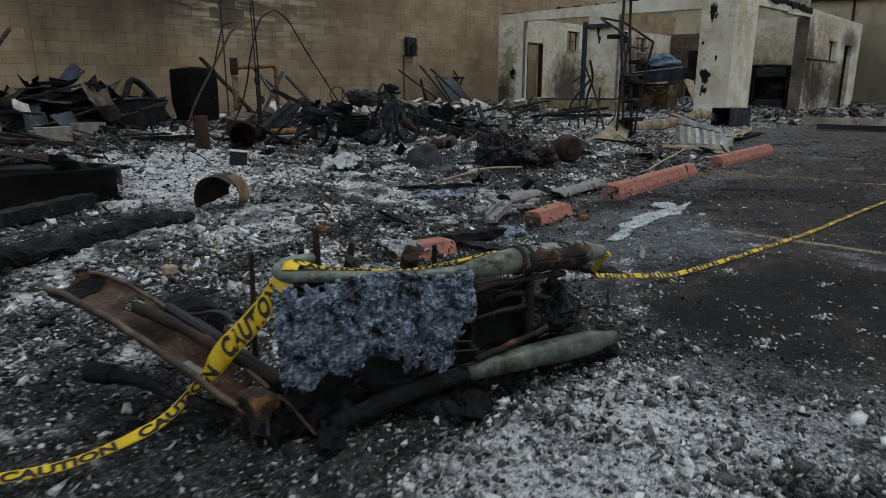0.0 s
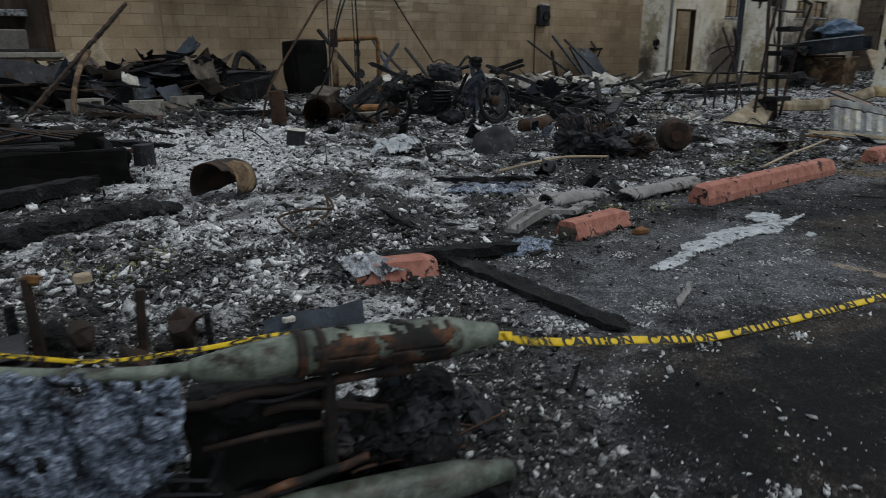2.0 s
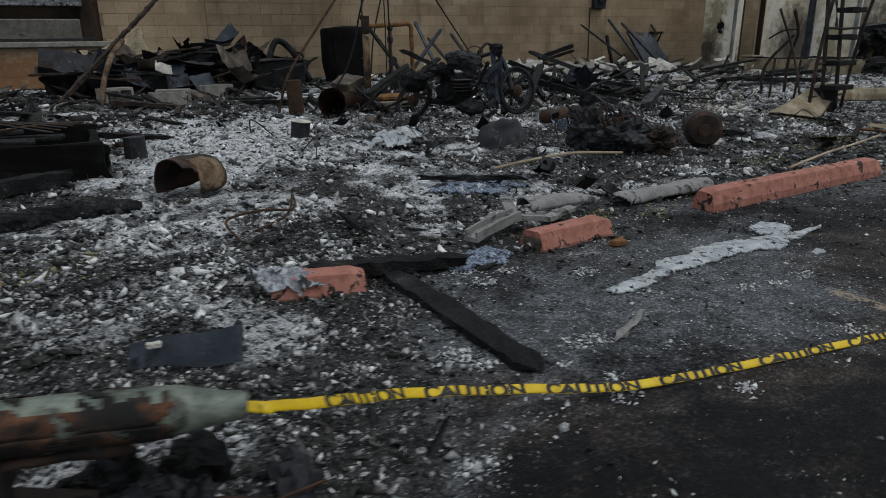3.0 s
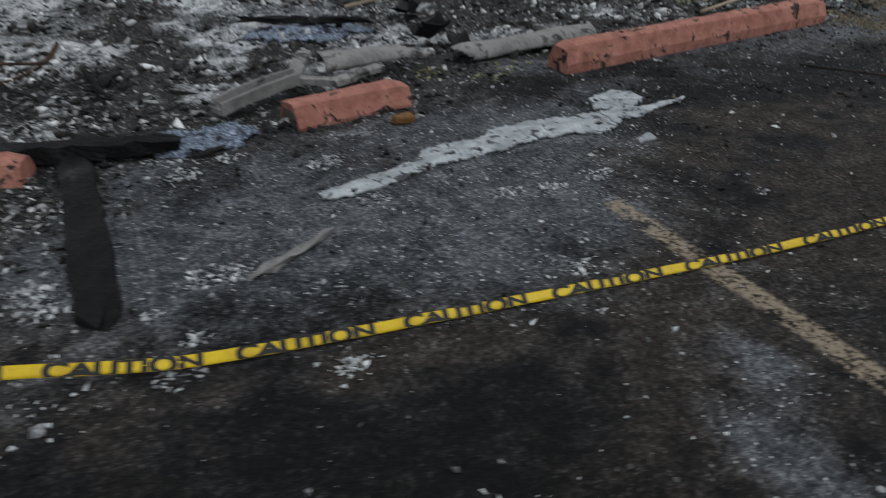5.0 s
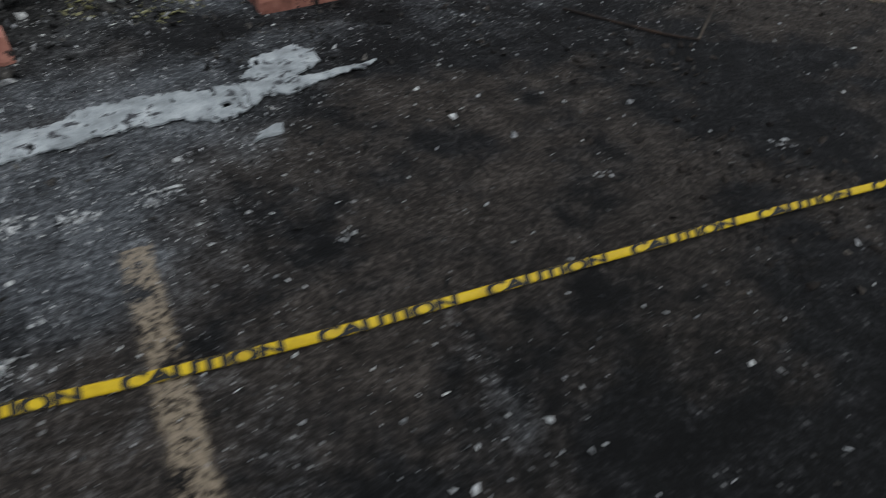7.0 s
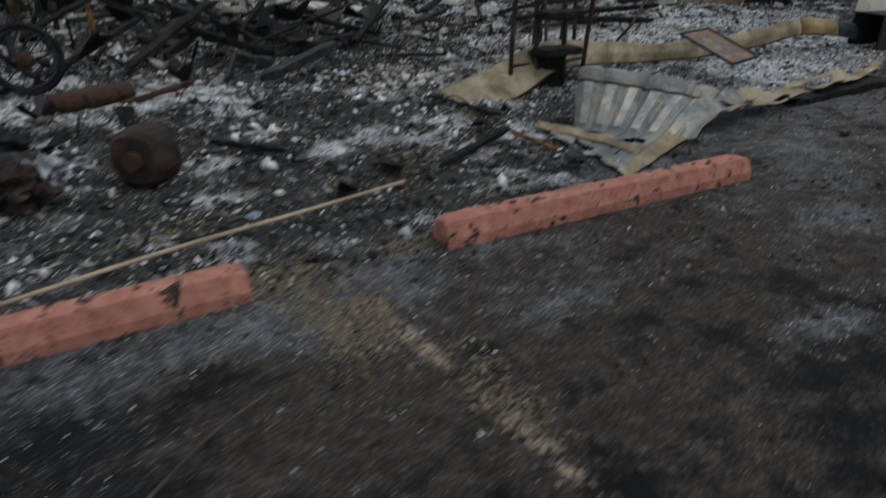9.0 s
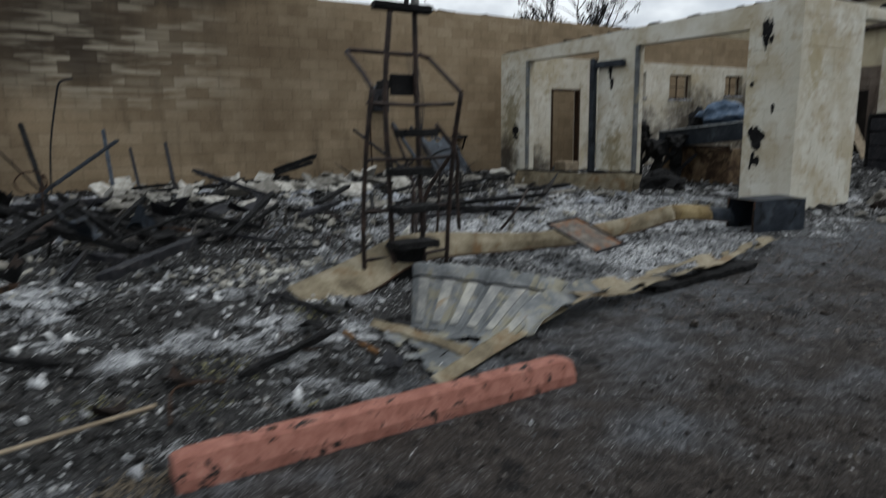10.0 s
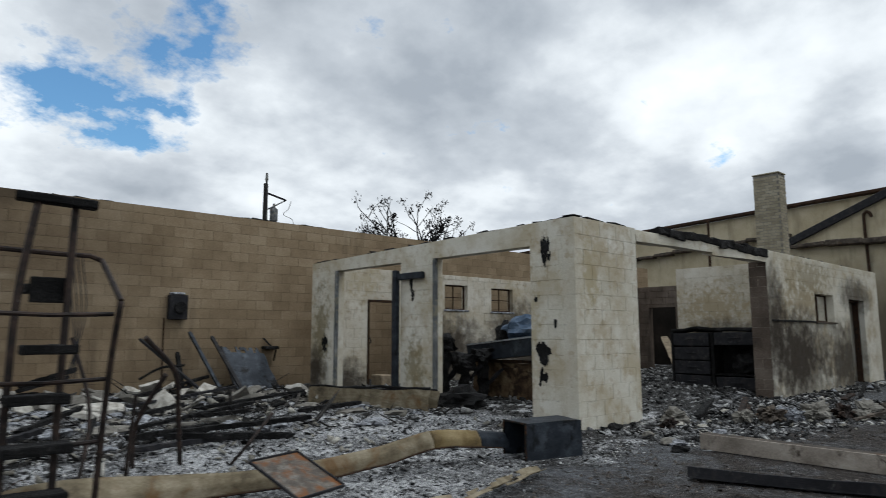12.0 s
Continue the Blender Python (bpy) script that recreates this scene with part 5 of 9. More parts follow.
def crust(u, v):
    p = lerp3((3.535, 3.065, 0), (3.985, 2.80, 0), u)
    out = Vector((-0.5, -0.86, 0))
    z = 0.425 - 0.335 * v - 0.012 * math.sin(u * 9)
    q = Vector((u * 9, v * 6, 2.0))
    b = 0.018 * noise.noise(q) + 0.010 * noise.noise(q * 2.7) + 0.008 * abs(noise.noise(q * 5.5)) + 0.009 * abs(noise.noise(q * 12)) + 0.007 * noise.noise(q * 26)
    return p + out * (0.022 + 0.03 * math.sin(v * 2.6) + b * 1.2) + Vector((0, 0, z + 0.010 * noise.noise(q * 3.1)))


def crust_whole(u, v):
    q = Vector((u * 6.5, 7.0, v * 2))
    low = 0.80 + 0.20 * noise.noise(q) + 0.13 * noise.noise(q * 3.3) - (0.30 * max(0, u - 0.62) / 0.38) - (0.05 if u < 0.1 else 0)
    if 0.35 < u < 0.62:
        low -= 0.12
    hole = noise.noise(Vector((u * 15, v * 10, 4.0))) > 0.52
    return v < low and not hole and (v > 0.05 or noise.noise(Vector((u * 20, 0, 9))) > -0.15)


part("melted_cover", sheet(crust, 190, 120, 0.006, crust_whole), MELT, wreck, "blue-grey crust of melted aluminium hanging from the pipe", smooth=False)
eng = bmesh.new()
box(eng, (4.0, 2.80, 0.10), (4.20, 2.93, 0.345), 0.012)
part("engine_case", rough_up(eng, 0.03, 16, 1, 5), CHAR, wreck, "dark brown rusted engine case")
for k in range(5):
    part("frame_tube", tubed(smooth_path([(3.95 + 0.03 * k, 2.95 - 0.02 * k, 0.06 + 0.045 * k), (4.15, 2.86 - 0.02 * k, 0.09 + 0.055 * k), (4.42 - 0.02 * k, 2.80 - 0.012 * k, 0.05 + 0.05 * k)], 4), 0.010 + 0.002 * (k % 2), 7), (BROWN_CHAR, SOOT_METAL)[k % 2], wreck)
for k, (x, y, z, s) in enumerate(((4.30, 2.82, 0.17, 0.085), (4.42, 2.80, 0.13, 0.075), (4.36, 2.88, 0.09, 0.09), (4.50, 2.83, 0.20, 0.05), (3.86, 2.98, 0.12, 0.11), (3.70, 3.06, 0.10, 0.10))):
    bm = bmesh.new()
    bmesh.ops.create_icosphere(bm, subdivisions=3, radius=s)
    bmesh.ops.transform(bm, matrix=Matrix.Translation((x, y, z)) @ Matrix.Diagonal((1.2, 0.9, 0.8, 1)), verts=bm.verts[:])
    part("burnt_part", rough_up(rough_up(bm, 0.05, 11, k), 0.02, 38, k), CHAR, wreck, "lump of burned engine parts")
part("side_panel", rough_up(sheet(lambda u, v: Vector((3.98 + 0.24 * u, 2.815 - 0.045 * u + 0.015 * math.sin(v * 3.1), 0.35 - 0.19 * v)), 36, 30, 0.004), 0.012, 18, 2), SOOT_BLACK, wreck, "dark brown burnt side panel, sunk between the rails", smooth=True)
part("rail", rough_up(tubed(smooth_path([(3.93, 2.84, 0.335), (4.05, 2.79, 0.352), (4.22, 2.755, 0.348), (4.40, 2.745, 0.325)], 6), 0.010, 8), 0.006, 24, 3), BROWN_CHAR, wreck, "scorched brown rail under the muffler", smooth=True)
part("rail", rough_up(tubed([(4.00, 2.80, 0.262), (4.10, 2.778, 0.266), (4.22, 2.755, 0.262)], 0.007, 8), 0.006, 24, 5), BROWN_CHAR, wreck, smooth=True)
part("post", rough_up(tubed([(4.218, 2.757, 0.37), (4.222, 2.752, 0.27), (4.215, 2.748, 0.16)], 0.013, 8), 0.008, 22, 4, 2), BURNT_STEEL, wreck, "rust-red upright post beside the panel")
for k, (x, y, z, s_) in enumerate(((4.27, 2.77, 0.20, 0.045), (4.32, 2.765, 0.235, 0.04), (4.36, 2.75, 0.19, 0.05), (4.41, 2.75, 0.215, 0.04), (4.30, 2.755, 0.165, 0.04), (4.45, 2.76, 0.18, 0.035), (4.37, 2.77, 0.27, 0.035))):
    bm = bmesh.new()
    bmesh.ops.create_icosphere(bm, subdivisions=4, radius=s_)
    bmesh.ops.transform(bm, matrix=Matrix.Translation((x, y, z)) @ Matrix.Diagonal((1.3, 0.8, 0.8, 1)), verts=bm.verts[:])
    part("melted_lump", rough_up(rough_up(rough_up(bm, 0.03, 24, k), 0.02, 60, k), 0.012, 130, k), (SOOT_METAL, CHAR, CHAR, SOOT_METAL, CHAR, SOOT_METAL, CHAR)[k], wreck, "burned and half melted engine part")
part("rust_rail", rough_up(tubed(smooth_path([(3.99, 2.775, 0.155), (4.10, 2.745, 0.172), (4.22, 2.73, 0.178), (4.28, 2.725, 0.18)], 5), 0.009, 8), 0.006, 20, 2), BURNT_STEEL, wreck, "rust-red rail over the lower muffler", smooth=True)
part("bracket", barred((4.34, 2.735, 0.36), (4.40, 2.80, 0.19), 0.022, 0.006), BLUE_SOOT, wreck)
for k, (a, b) in enumerate((((3.60, 3.0, 0.30), (4.0, 2.80, 0.20)), ((3.66, 2.96, 0.26), (4.02, 2.79, 0.17)), ((4.02, 2.80, 0.36), (4.22, 2.77, 0.33)), ((4.0, 2.79, 0.15), (4.26, 2.73, 0.18)))):
    part("wire", tubed(smooth_path([a, lerp3(a, b, 0.5) + Vector((0, 0, -0.02)), b], 5), 0.004, 5), SOOT_METAL, wreck)


# rear fender, split along its length, and the bars below it
FENDER = smooth_path([(3.314, 3.876, 0.292), (3.361, 3.679, 0.268), (3.415, 3.454, 0.200), (3.455, 3.264, 0.130), (3.49, 3.11, 0.06)], 10)


def fender(u, v):
    k = min(int(u * (len(FENDER) - 1)), len(FENDER) - 2)
    p = FENDER[k].lerp(FENDER[k + 1], u * (len(FENDER) - 1) - k)
    d = (FENDER[k + 1] - FENDER[k]).normalized()
    side = d.cross(Vector((0, 0, 1))).normalized()
    upw = side.cross(d)
    a = (v - 0.5) * 2
    w = (0.096 - 0.036 * u) * (min(1, 0.35 + u * 7) ** 0.5)
    n_ = 0.008 * noise.noise(Vector((u * 9, v * 4, 1))) + 0.004 * noise.noise(Vector((u * 30, v * 9, 1)))
    return p + side * a * w + upw * (0.045 * abs(a) ** 2.6 + 0.012 * (abs(a) > 0.9) + n_ - 0.01)


part("fender", sheet(fender, 80, 20, 0.004, lambda u, v: not (u > 0.88 and v < 0.30 + 0.3 * noise.noise(Vector((u * 60, 0, 3)))) and noise.noise(Vector((u * 8, v * 3, 6))) < 0.62), FENDER_STEEL, wreck, "scorched grey-brown fender, an open channel with a torn end", smooth=True)
for v_, r_ in ((0.02, 0.007), (0.98, 0.009)):
    part("fender_edge", tubed([fender(u_ / 24, v_) + Vector((0, 0, 0.004)) for u_ in range(1, 24)], r_, 7), SCORCH, wreck, "rolled fender edge", smooth=True)
part("fender_end", rough_up(sheet(lambda u, v: fender(0.13 * u, v) + Vector((0, 0, 0.006)), 14, 16, 0.003), 0.006, 20, 4), CHAR, wreck, "black burnt upper end of the fender")
part("fender_patch", sheet(lambda u, v: fender(0.62 + 0.10 * u, 0.42 + 0.3 * v) + Vector((0, 0, 0.006)), 6, 8, 0.002), GREY_PLASTIC, wreck, "small grey patch on the fender")
part("frame_tube", tubed(smooth_path([(3.40, 3.56, 0.285), (3.45, 3.44, 0.25), (3.51, 3.28, 0.19), (3.58, 3.13, 0.12)], 6), [0.019] * 7 + [0.015] * 12, 10), BROWN_CHAR, wreck, "brown burnt frame tube along the fender", smooth=True)
tip = bmesh.new()
box(tip, (3.462, 3.07, 0.015), (3.545, 3.16, 0.125), 0.012, None)
part("fender_bracket", rough_up(tip, 0.018, 25, 2, 2), ORANGE_RUST, wreck, "orange rusted fender bracket")
part("fork_leg", tubed([(3.26, 3.50, 0.145), (3.32, 3.40, 0.135), (3.40, 3.24, 0.09), (3.50, 3.05, 0.04)], [0.022, 0.018, 0.018, 0.016], 12), CHAR, wreck, "black fork leg with a thick end", smooth=True)
part("fork_leg", tubed([(3.24, 3.53, 0.147), (3.28, 3.47, 0.143)], [0.028, 0.028], 12), CHAR, wreck, smooth=True)
part("fork_leg", tubed(smooth_path([(3.53, 3.66, 0.22), (3.56, 3.50, 0.19), (3.59, 3.30, 0.13), (3.62, 3.17, 0.07)], 5), 0.022, 12), SOOT_METAL, wreck, "sooty grey fork tube", smooth=True)
part("swing_arm", barred((3.47, 3.52, 0.27), (3.60, 3.10, 0.10), 0.03, 0.045, 0.008), SOOT_METAL, wreck)
bm = bmesh.new()
bmesh.ops.create_icosphere(bm, subdivisions=3, radius=0.10)
bmesh.ops.transform(bm, matrix=Matrix.Translation((3.60, 3.66, 0.14)) @ Matrix.Diagonal((1.2, 1.2, 1.0, 1)), verts=bm.verts[:])
part("burnt_part", rough_up(rough_up(bm, 0.05, 9, 5), 0.012, 40, 5), CHAR, wreck, "charred headlamp bucket")
part("hub", tubed([(3.66, 3.20, 0.16), (3.69, 3.16, 0.165), (3.70, 3.15, 0.166)], [0.05, 0.048, 0.03], 16), RUST, wreck, "small rusted hub", smooth=True)
part("cable", tubed(smooth_path([(3.50, 3.62, 0.25), (3.56, 3.55, 0.22), (3.60, 3.45, 0.24), (3.63, 3.36, 0.18)], 6), 0.006, 6), BLUE_SOOT, wreck)
for k, (x, y, z0, z1) in enumerate(((3.80, 3.23, 0.22, 0.50), (3.755, 3.26, 0.20, 0.44), (4.0, 3.33, 0.16, 0.40), (4.085, 3.02, 0.26, 0.43), (3.715, 3.46, 0.12, 0.40))):
    part("stub", tubed([(x, y, 0.02), (x + 0.004, y, z0), (x + 0.01 * (k % 3), y - 0.006, z1)], [0.012, 0.014 if k < 3 else 0.009, 0.011 if k < 3 else 0.008], 7), (BROWN_CHAR, CHAR)[k % 2], wreck, "upright burnt stub")
for k in range(9):
    x_, y_ = 3.74 + 0.045 * k, 3.25 - 0.03 * k + 0.05 * (k % 3)
    bm = bmesh.new()
    bmesh.ops.create_icosphere(bm, subdivisions=2, radius=0.022 + 0.006 * (k % 3))
    bmesh.ops.transform(bm, matrix=Matrix.Translation((x_, y_, 0.20 + 0.06 * ((k * 5) % 4))) @ Matrix.Diagonal((1, 1, 1.8, 1)), verts=bm.verts[:])
    part("burnt_part", rough_up(rough_up(bm, 0.02, 26, k), 0.01, 60, k), (CHAR, BROWN_CHAR)[k % 2], wreck)
part("stub_cap", rough_up(boxed((3.80, 3.21, 0.488), (3.825, 3.235, 0.506), 0.004), 0.012, 30, 2, 2), ORANGE_RUST, wreck, "orange cap on the stub")
for k in range(4):
    part("cooling_fin", boxed((3.66, 3.08, 0.33 + 0.02 * k), (3.78, 3.20, 0.338 + 0.02 * k), 0.003, None), SOOT_METAL, wreck)

random.seed(77)
for k in range(44):
    u = random.random()
    p = lerp3((3.45, 3.1, 0.0), (4.6, 2.72, 0.0), u) + Vector((random.gauss(0, 0.05), random.gauss(0.02, 0.09), random.uniform(0.01, 0.06)))
    s = random.uniform(0.02, 0.06)
    bm = bmesh.new()
    bmesh.ops.create_icosphere(bm, subdivisions=3, radius=s)
    bmesh.ops.transform(bm, matrix=Matrix.Translation(p) @ pose(0, 0, 0, random.uniform(0, 90), 0, random.uniform(0, 180)) @ Matrix.Diagonal((random.uniform(0.8, 2.4), 1, random.uniform(0.4, 0.9), 1)), verts=bm.verts[:])
    part("burnt_part", rough_up(rough_up(rough_up(bm, 0.035, 20, k), 0.02, 55, k), 0.008, 140, k), (CHAR, CHAR, CHAR, SOOT_METAL)[k % 4], wreck)
for k in range(26):
    p = lerp3((3.45, 3.08, 0.05), (4.55, 2.75, 0.05), k / 26)
    part("wire", tubed(smooth_path([p, p + Vector((random.uniform(-0.1, 0.15), random.uniform(-0.12, 0.05), random.uniform(0.02, 0.12))), p + Vector((random.uniform(0, 0.25), random.uniform(-0.15, 0.1), 0.01))], 6), 0.004, 5), (SOOT_METAL, RUST)[k % 2], wreck)

# ---- caution tape ----
text_data = bpy.data.curves.new("caution", "FONT")
text_data.body, text_data.size, text_data.align_x, text_data.align_y = "CAUTION", 1.0, "LEFT", "BOTTOM_BASELINE"
text_data.offset = 0.05
text_ob = new("caution_source", text_data)
bpy.context.view_layer.update()
WORD = bpy.data.meshes.new_from_object(text_ob.evaluated_get(bpy.context.evaluated_depsgraph_get()))
bpy.data.objects.remove(text_ob)
WV = np.array([v.co[:] for v in WORD.vertices])
WF = [tuple(p.vertices) for p in WORD.polygons]
WW, WHH = WV[:, 0].max(), WV[:, 1].max()


class Ribbon:
    """A band through points (place, width, turn about its run in degrees); along(s, c) is the place at s metres, c from -0.5 to 0.5 across."""

    def __init__(self, keys, n=14):
        pts = [Vector(k[0]) for k in keys]
        self.p = smooth_path(pts, n)
        idx = np.arange(len(self.p)) / n
        self.w = np.interp(idx, range(len(keys)), [k[1] for k in keys])
        self.a = np.interp(idx, range(len(keys)), [math.radians(k[2]) for k in keys])
        self.s = np.concatenate([[0], np.cumsum([(b - a).length for a, b in zip(self.p, self.p[1:])])])

    def along(self, s, c, lift=0.0):
        k = int(np.clip(np.searchsorted(self.s, s) - 1, 0, len(self.p) - 2))
        u = (s - self.s[k]) / max(self.s[k + 1] - self.s[k], 1e-6)
        p = self.p[k].lerp(self.p[k + 1], u)
        d = (self.p[k + 1] - self.p[k]).normalized()
        side = d.cross(Vector((0, 0, 1))).normalized()
        upw = side.cross(d)
        a = self.a[k] * (1 - u) + self.a[k + 1] * u
        w = self.w[k] * (1 - u) + self.w[k + 1] * u
        across, out = side * math.cos(a) + upw * math.sin(a), upw * math.cos(a) - side * math.sin(a)
        return p + across * c * w + out * (lift + 0.16 * w * (0.25 - c * c) + 0.002 * math.sin(s * 31))


tape = thing("caution_tape", (4.6, 2.7, 0.36), "yellow caution tape with black lettering, wrapped round the motorcycle", "tape")


def lay_tape(keys, words, pitch, start, high=0.62):
    rb = Ribbon(keys)
    n = max(20, int(rb.s[-1] / 0.02))
    bm = bmesh.new()
    rows_ = [[bm.verts.new(rb.along(rb.s[-1] * i / n, c)) for c in (-0.5, -0.25, 0, 0.25, 0.5)] for i in range(n + 1)]
    for a, b in zip(rows_, rows_[1:]):
        for j in range(4):
            bm.faces.new((a[j], b[j], b[j + 1], a[j + 1]))
    bm.normal_update()
    bmesh.ops.solidify(bm, geom=bm.faces[:], thickness=0.0006)
    part("band", bm, YELLOW, tape, smooth=True)
    s = start if start is not None else (rb.s[-1] - 0.065 - pitch * 0.82) % pitch
    while words and s + pitch * 0.82 < rb.s[-1]:
        b2 = bmesh.new()
        vs = []
        for x, y, _ in WV:
            u = x / WW
            c = min(0.49, max(-0.49, (y / WHH - 0.5) * high))
            vs.append(b2.verts.new(rb.along(s + u * pitch * 0.82, -c, 0.0016)))
        for fc in WF:
            try:
                b2.faces.new([vs[i] for i in fc])
            except ValueError:
                pass
        part("lettering", b2, BLACK_INK, tape, "black word CAUTION")
        s += pitch


lay_tape([((2.6, 3.6, 0.02), 0.03, -30), ((2.966, 3.352, 0.03), 0.028, -35), ((3.126, 3.287, 0.035), 0.024, -40), ((3.255, 3.265, 0.055), 0.03, -45), ((3.327, 3.254, 0.08), 0.026, -50), ((3.405, 3.261, 0.125), 0.024, -55), ((3.45, 3.24, 0.17), 0.05, -60), ((3.482, 3.221, 0.22), 0.07, -62), ((3.53, 3.14, 0.32), 0.072, -62), ((3.562, 3.085, 0.40), 0.06, -55), ((3.60, 3.07, 0.452), 0.04, -15)], True, 0.30, None, high=0.82)
lay_tape([((3.585, 3.06, 0.45), 0.04, 0), ((3.62, 3.09, 0.457), 0.042, -10), ((3.65, 3.088, 0.447), 0.022, -40), ((3.69, 3.06, 0.434), 0.010, -62), ((3.80, 2.995, 0.416), 0.008, -60), ((3.88, 2.95, 0.406), 0.008, -58), ((4.0, 2.895, 0.411), 0.009, -55), ((4.2, 2.83, 0.420), 0.010, -40), ((4.45, 2.775, 0.372), 0.012, -40), ((4.62, 2.70, 0.352), 0.022, -40)], True, 0.26, 0.05, high=0.9)
lay_tape([((4.60, 2.70, 0.358), 0.020, -50), ((4.76, 2.82, 0.26), 0.026, -46), ((5.0, 2.945, 0.145), 0.027, -42), ((5.3, 2.93, 0.075), 0.027, -38), ((5.6, 2.868, 0.026), 0.027, -36), ((5.9, 2.814, 0.014), 0.026, -36), ((6.5, 2.708, 0.014), 0.024, -36), ((7.1, 2.610, 0.016), 0.022, -36), ((7.7, 2.545, 0.018), 0.020, -36), ((8.3, 2.48, 0.018), 0.019, -36), ((9.0, 2.37, 0.018), 0.018, -36), ((10.5, 2.05, 0.018), 0.018, -36), ((12.5, 1.4, 0.018), 0.018, -36), ((15, 0.4, 0.018), 0.018, -36)], True, 0.355, 0.20, high=1.45)


# ---- lying on the asphalt before the debris ----
def ash_cap(u, v):
    x, y = 4.92 + 0.28 * u, 4.14 - 0.08 * u + 0.20 * (v - 0.5)
    e = max(0.0, 1 - (2 * v - 1) ** 2) ** 0.5 * max(0.0, 1 - max(0.0, u - 0.55) / 0.45) ** 0.4
    q = Vector((x * 30, y * 30, 1))
    return Vector((x, y, 0.02 + 0.075 * e + 0.018 * noise.noise(q) + 0.010 * noise.noise(q * 2.6) + 0.006 * noise.noise(q * 6)))


solo("ash_crust", sheet(ash_cap, 60, 44, 0.006, lambda u, v: (2 * v - 1) ** 2 < 0.8 + 0.4 * noise.noise(Vector((u * 7, v * 7, 2))) and u < 0.85 + 0.25 * noise.noise(Vector((v * 6, 0, 4)))), PALE_ASH, (5.06, 4.10, 0), "pale crumbly ash burying the wheel stop stub's broken end", "ash")
STRIP_X = (6.10, 6.20, 6.32, 6.46, 6.53, 6.62, 6.76, 6.80, 6.90, 7.02, 7.14, 7.24, 7.28, 7.36, 7.45, 7.50, 7.56, 7.66)
STRIP_TOP = (3.47, 3.50, 3.515, 3.555, 3.615, 3.62, 3.615, 3.66, 3.665, 3.65, 3.63, 3.615, 3.61, 3.60, 3.575, 3.575, 3.58, 3.59)
STRIP_FOOT = (3.42, 3.40, 3.43, 3.465, 3.48, 3.475, 3.48, 3.495, 3.50, 3.495, 3.44, 3.47, 3.51, 3.50, 3.525, 3.54, 3.54, 3.575)


def strip(u, v):
    x = 6.10 + 1.56 * u
    top = np.interp(x, STRIP_X, STRIP_TOP) + 0.010 * noise.noise(Vector((u * 30, 3, 0))) + 0.006 * noise.noise(Vector((u * 80, 3, 0)))
    foot = np.interp(x, STRIP_X, STRIP_FOOT) + 0.010 * noise.noise(Vector((u * 27, 9, 0))) + 0.006 * noise.noise(Vector((u * 75, 9, 0)))
    y = foot + v * (top - foot)
    return Vector((x + 0.010 * noise.noise(Vector((u * 40, v * 3, 0))), y, 0.009 + 0.007 * noise.noise(Vector((x * 12, y * 18, 1))) + 0.004 * noise.noise(Vector((x * 40, y * 50, 1))) + 0.006 * (1 - abs(v - 0.5) * 2)))


def strip_whole(u, v):
    rim = abs(v - 0.5) + 0.10 * noise.noise(Vector((u * 44, v * 2, 2))) + 0.06 * noise.noise(Vector((u * 110, v * 4, 5)))
    return rim < 0.47 and noise.noise(Vector((u * 42, v * 4.5, 8))) < 0.46


melt = thing("melted_metal_strip", (6.85, 3.55, 0), "pale pitted strip of once molten aluminium on the asphalt", "metal scrap")
part("strip", sheet(lambda u, v: strip(0.73 * u, v), 168, 18, 0.006, lambda u, v: strip_whole(0.73 * u, v)), MELT_PALE, melt)
part("torn_end", sheet(lambda u, v: strip(0.73 + 0.27 * u, v) + Vector((0.004, 0, 0.002)), 62, 18, 0.006, lambda u, v: strip_whole(0.73 + 0.27 * u, v)), MELT_PALE, melt, "lobed torn end")
part("lobe", sheet(lambda u, v: Vector((7.385 + 0.15 * (2 * u - 1), 3.665 + 0.105 * (2 * v - 1) + 0.03 * (2 * u - 1), 0.014 + 0.006 * noise.noise(Vector((u * 6, v * 5, 3))))), 36, 26, 0.006, lambda u, v: (2 * u - 1) ** 2 + (2 * v - 1) ** 2 < 0.72 + 0.42 * noise.noise(Vector((u * 5, v * 5, 7))) + 0.2 * noise.noise(Vector((u * 14, v * 14, 7))) and noise.noise(Vector((u * 9, v * 8, 2))) < 0.5), MELT_PALE, melt, "ragged lobe of melted metal")
flake = sheet(lambda u, v: Vector((7.20 + 0.075 * u + 0.02 * v, 3.31 + 0.045 * v + 0.01 * u, 0.008)), 4, 3, 0.006)
solo("metal_flake", rough_up(flake, 0.012, 20, 1), MELT_PALE, (7.25, 3.33, 0), "small flake of pale metal on the asphalt", "metal scrap")


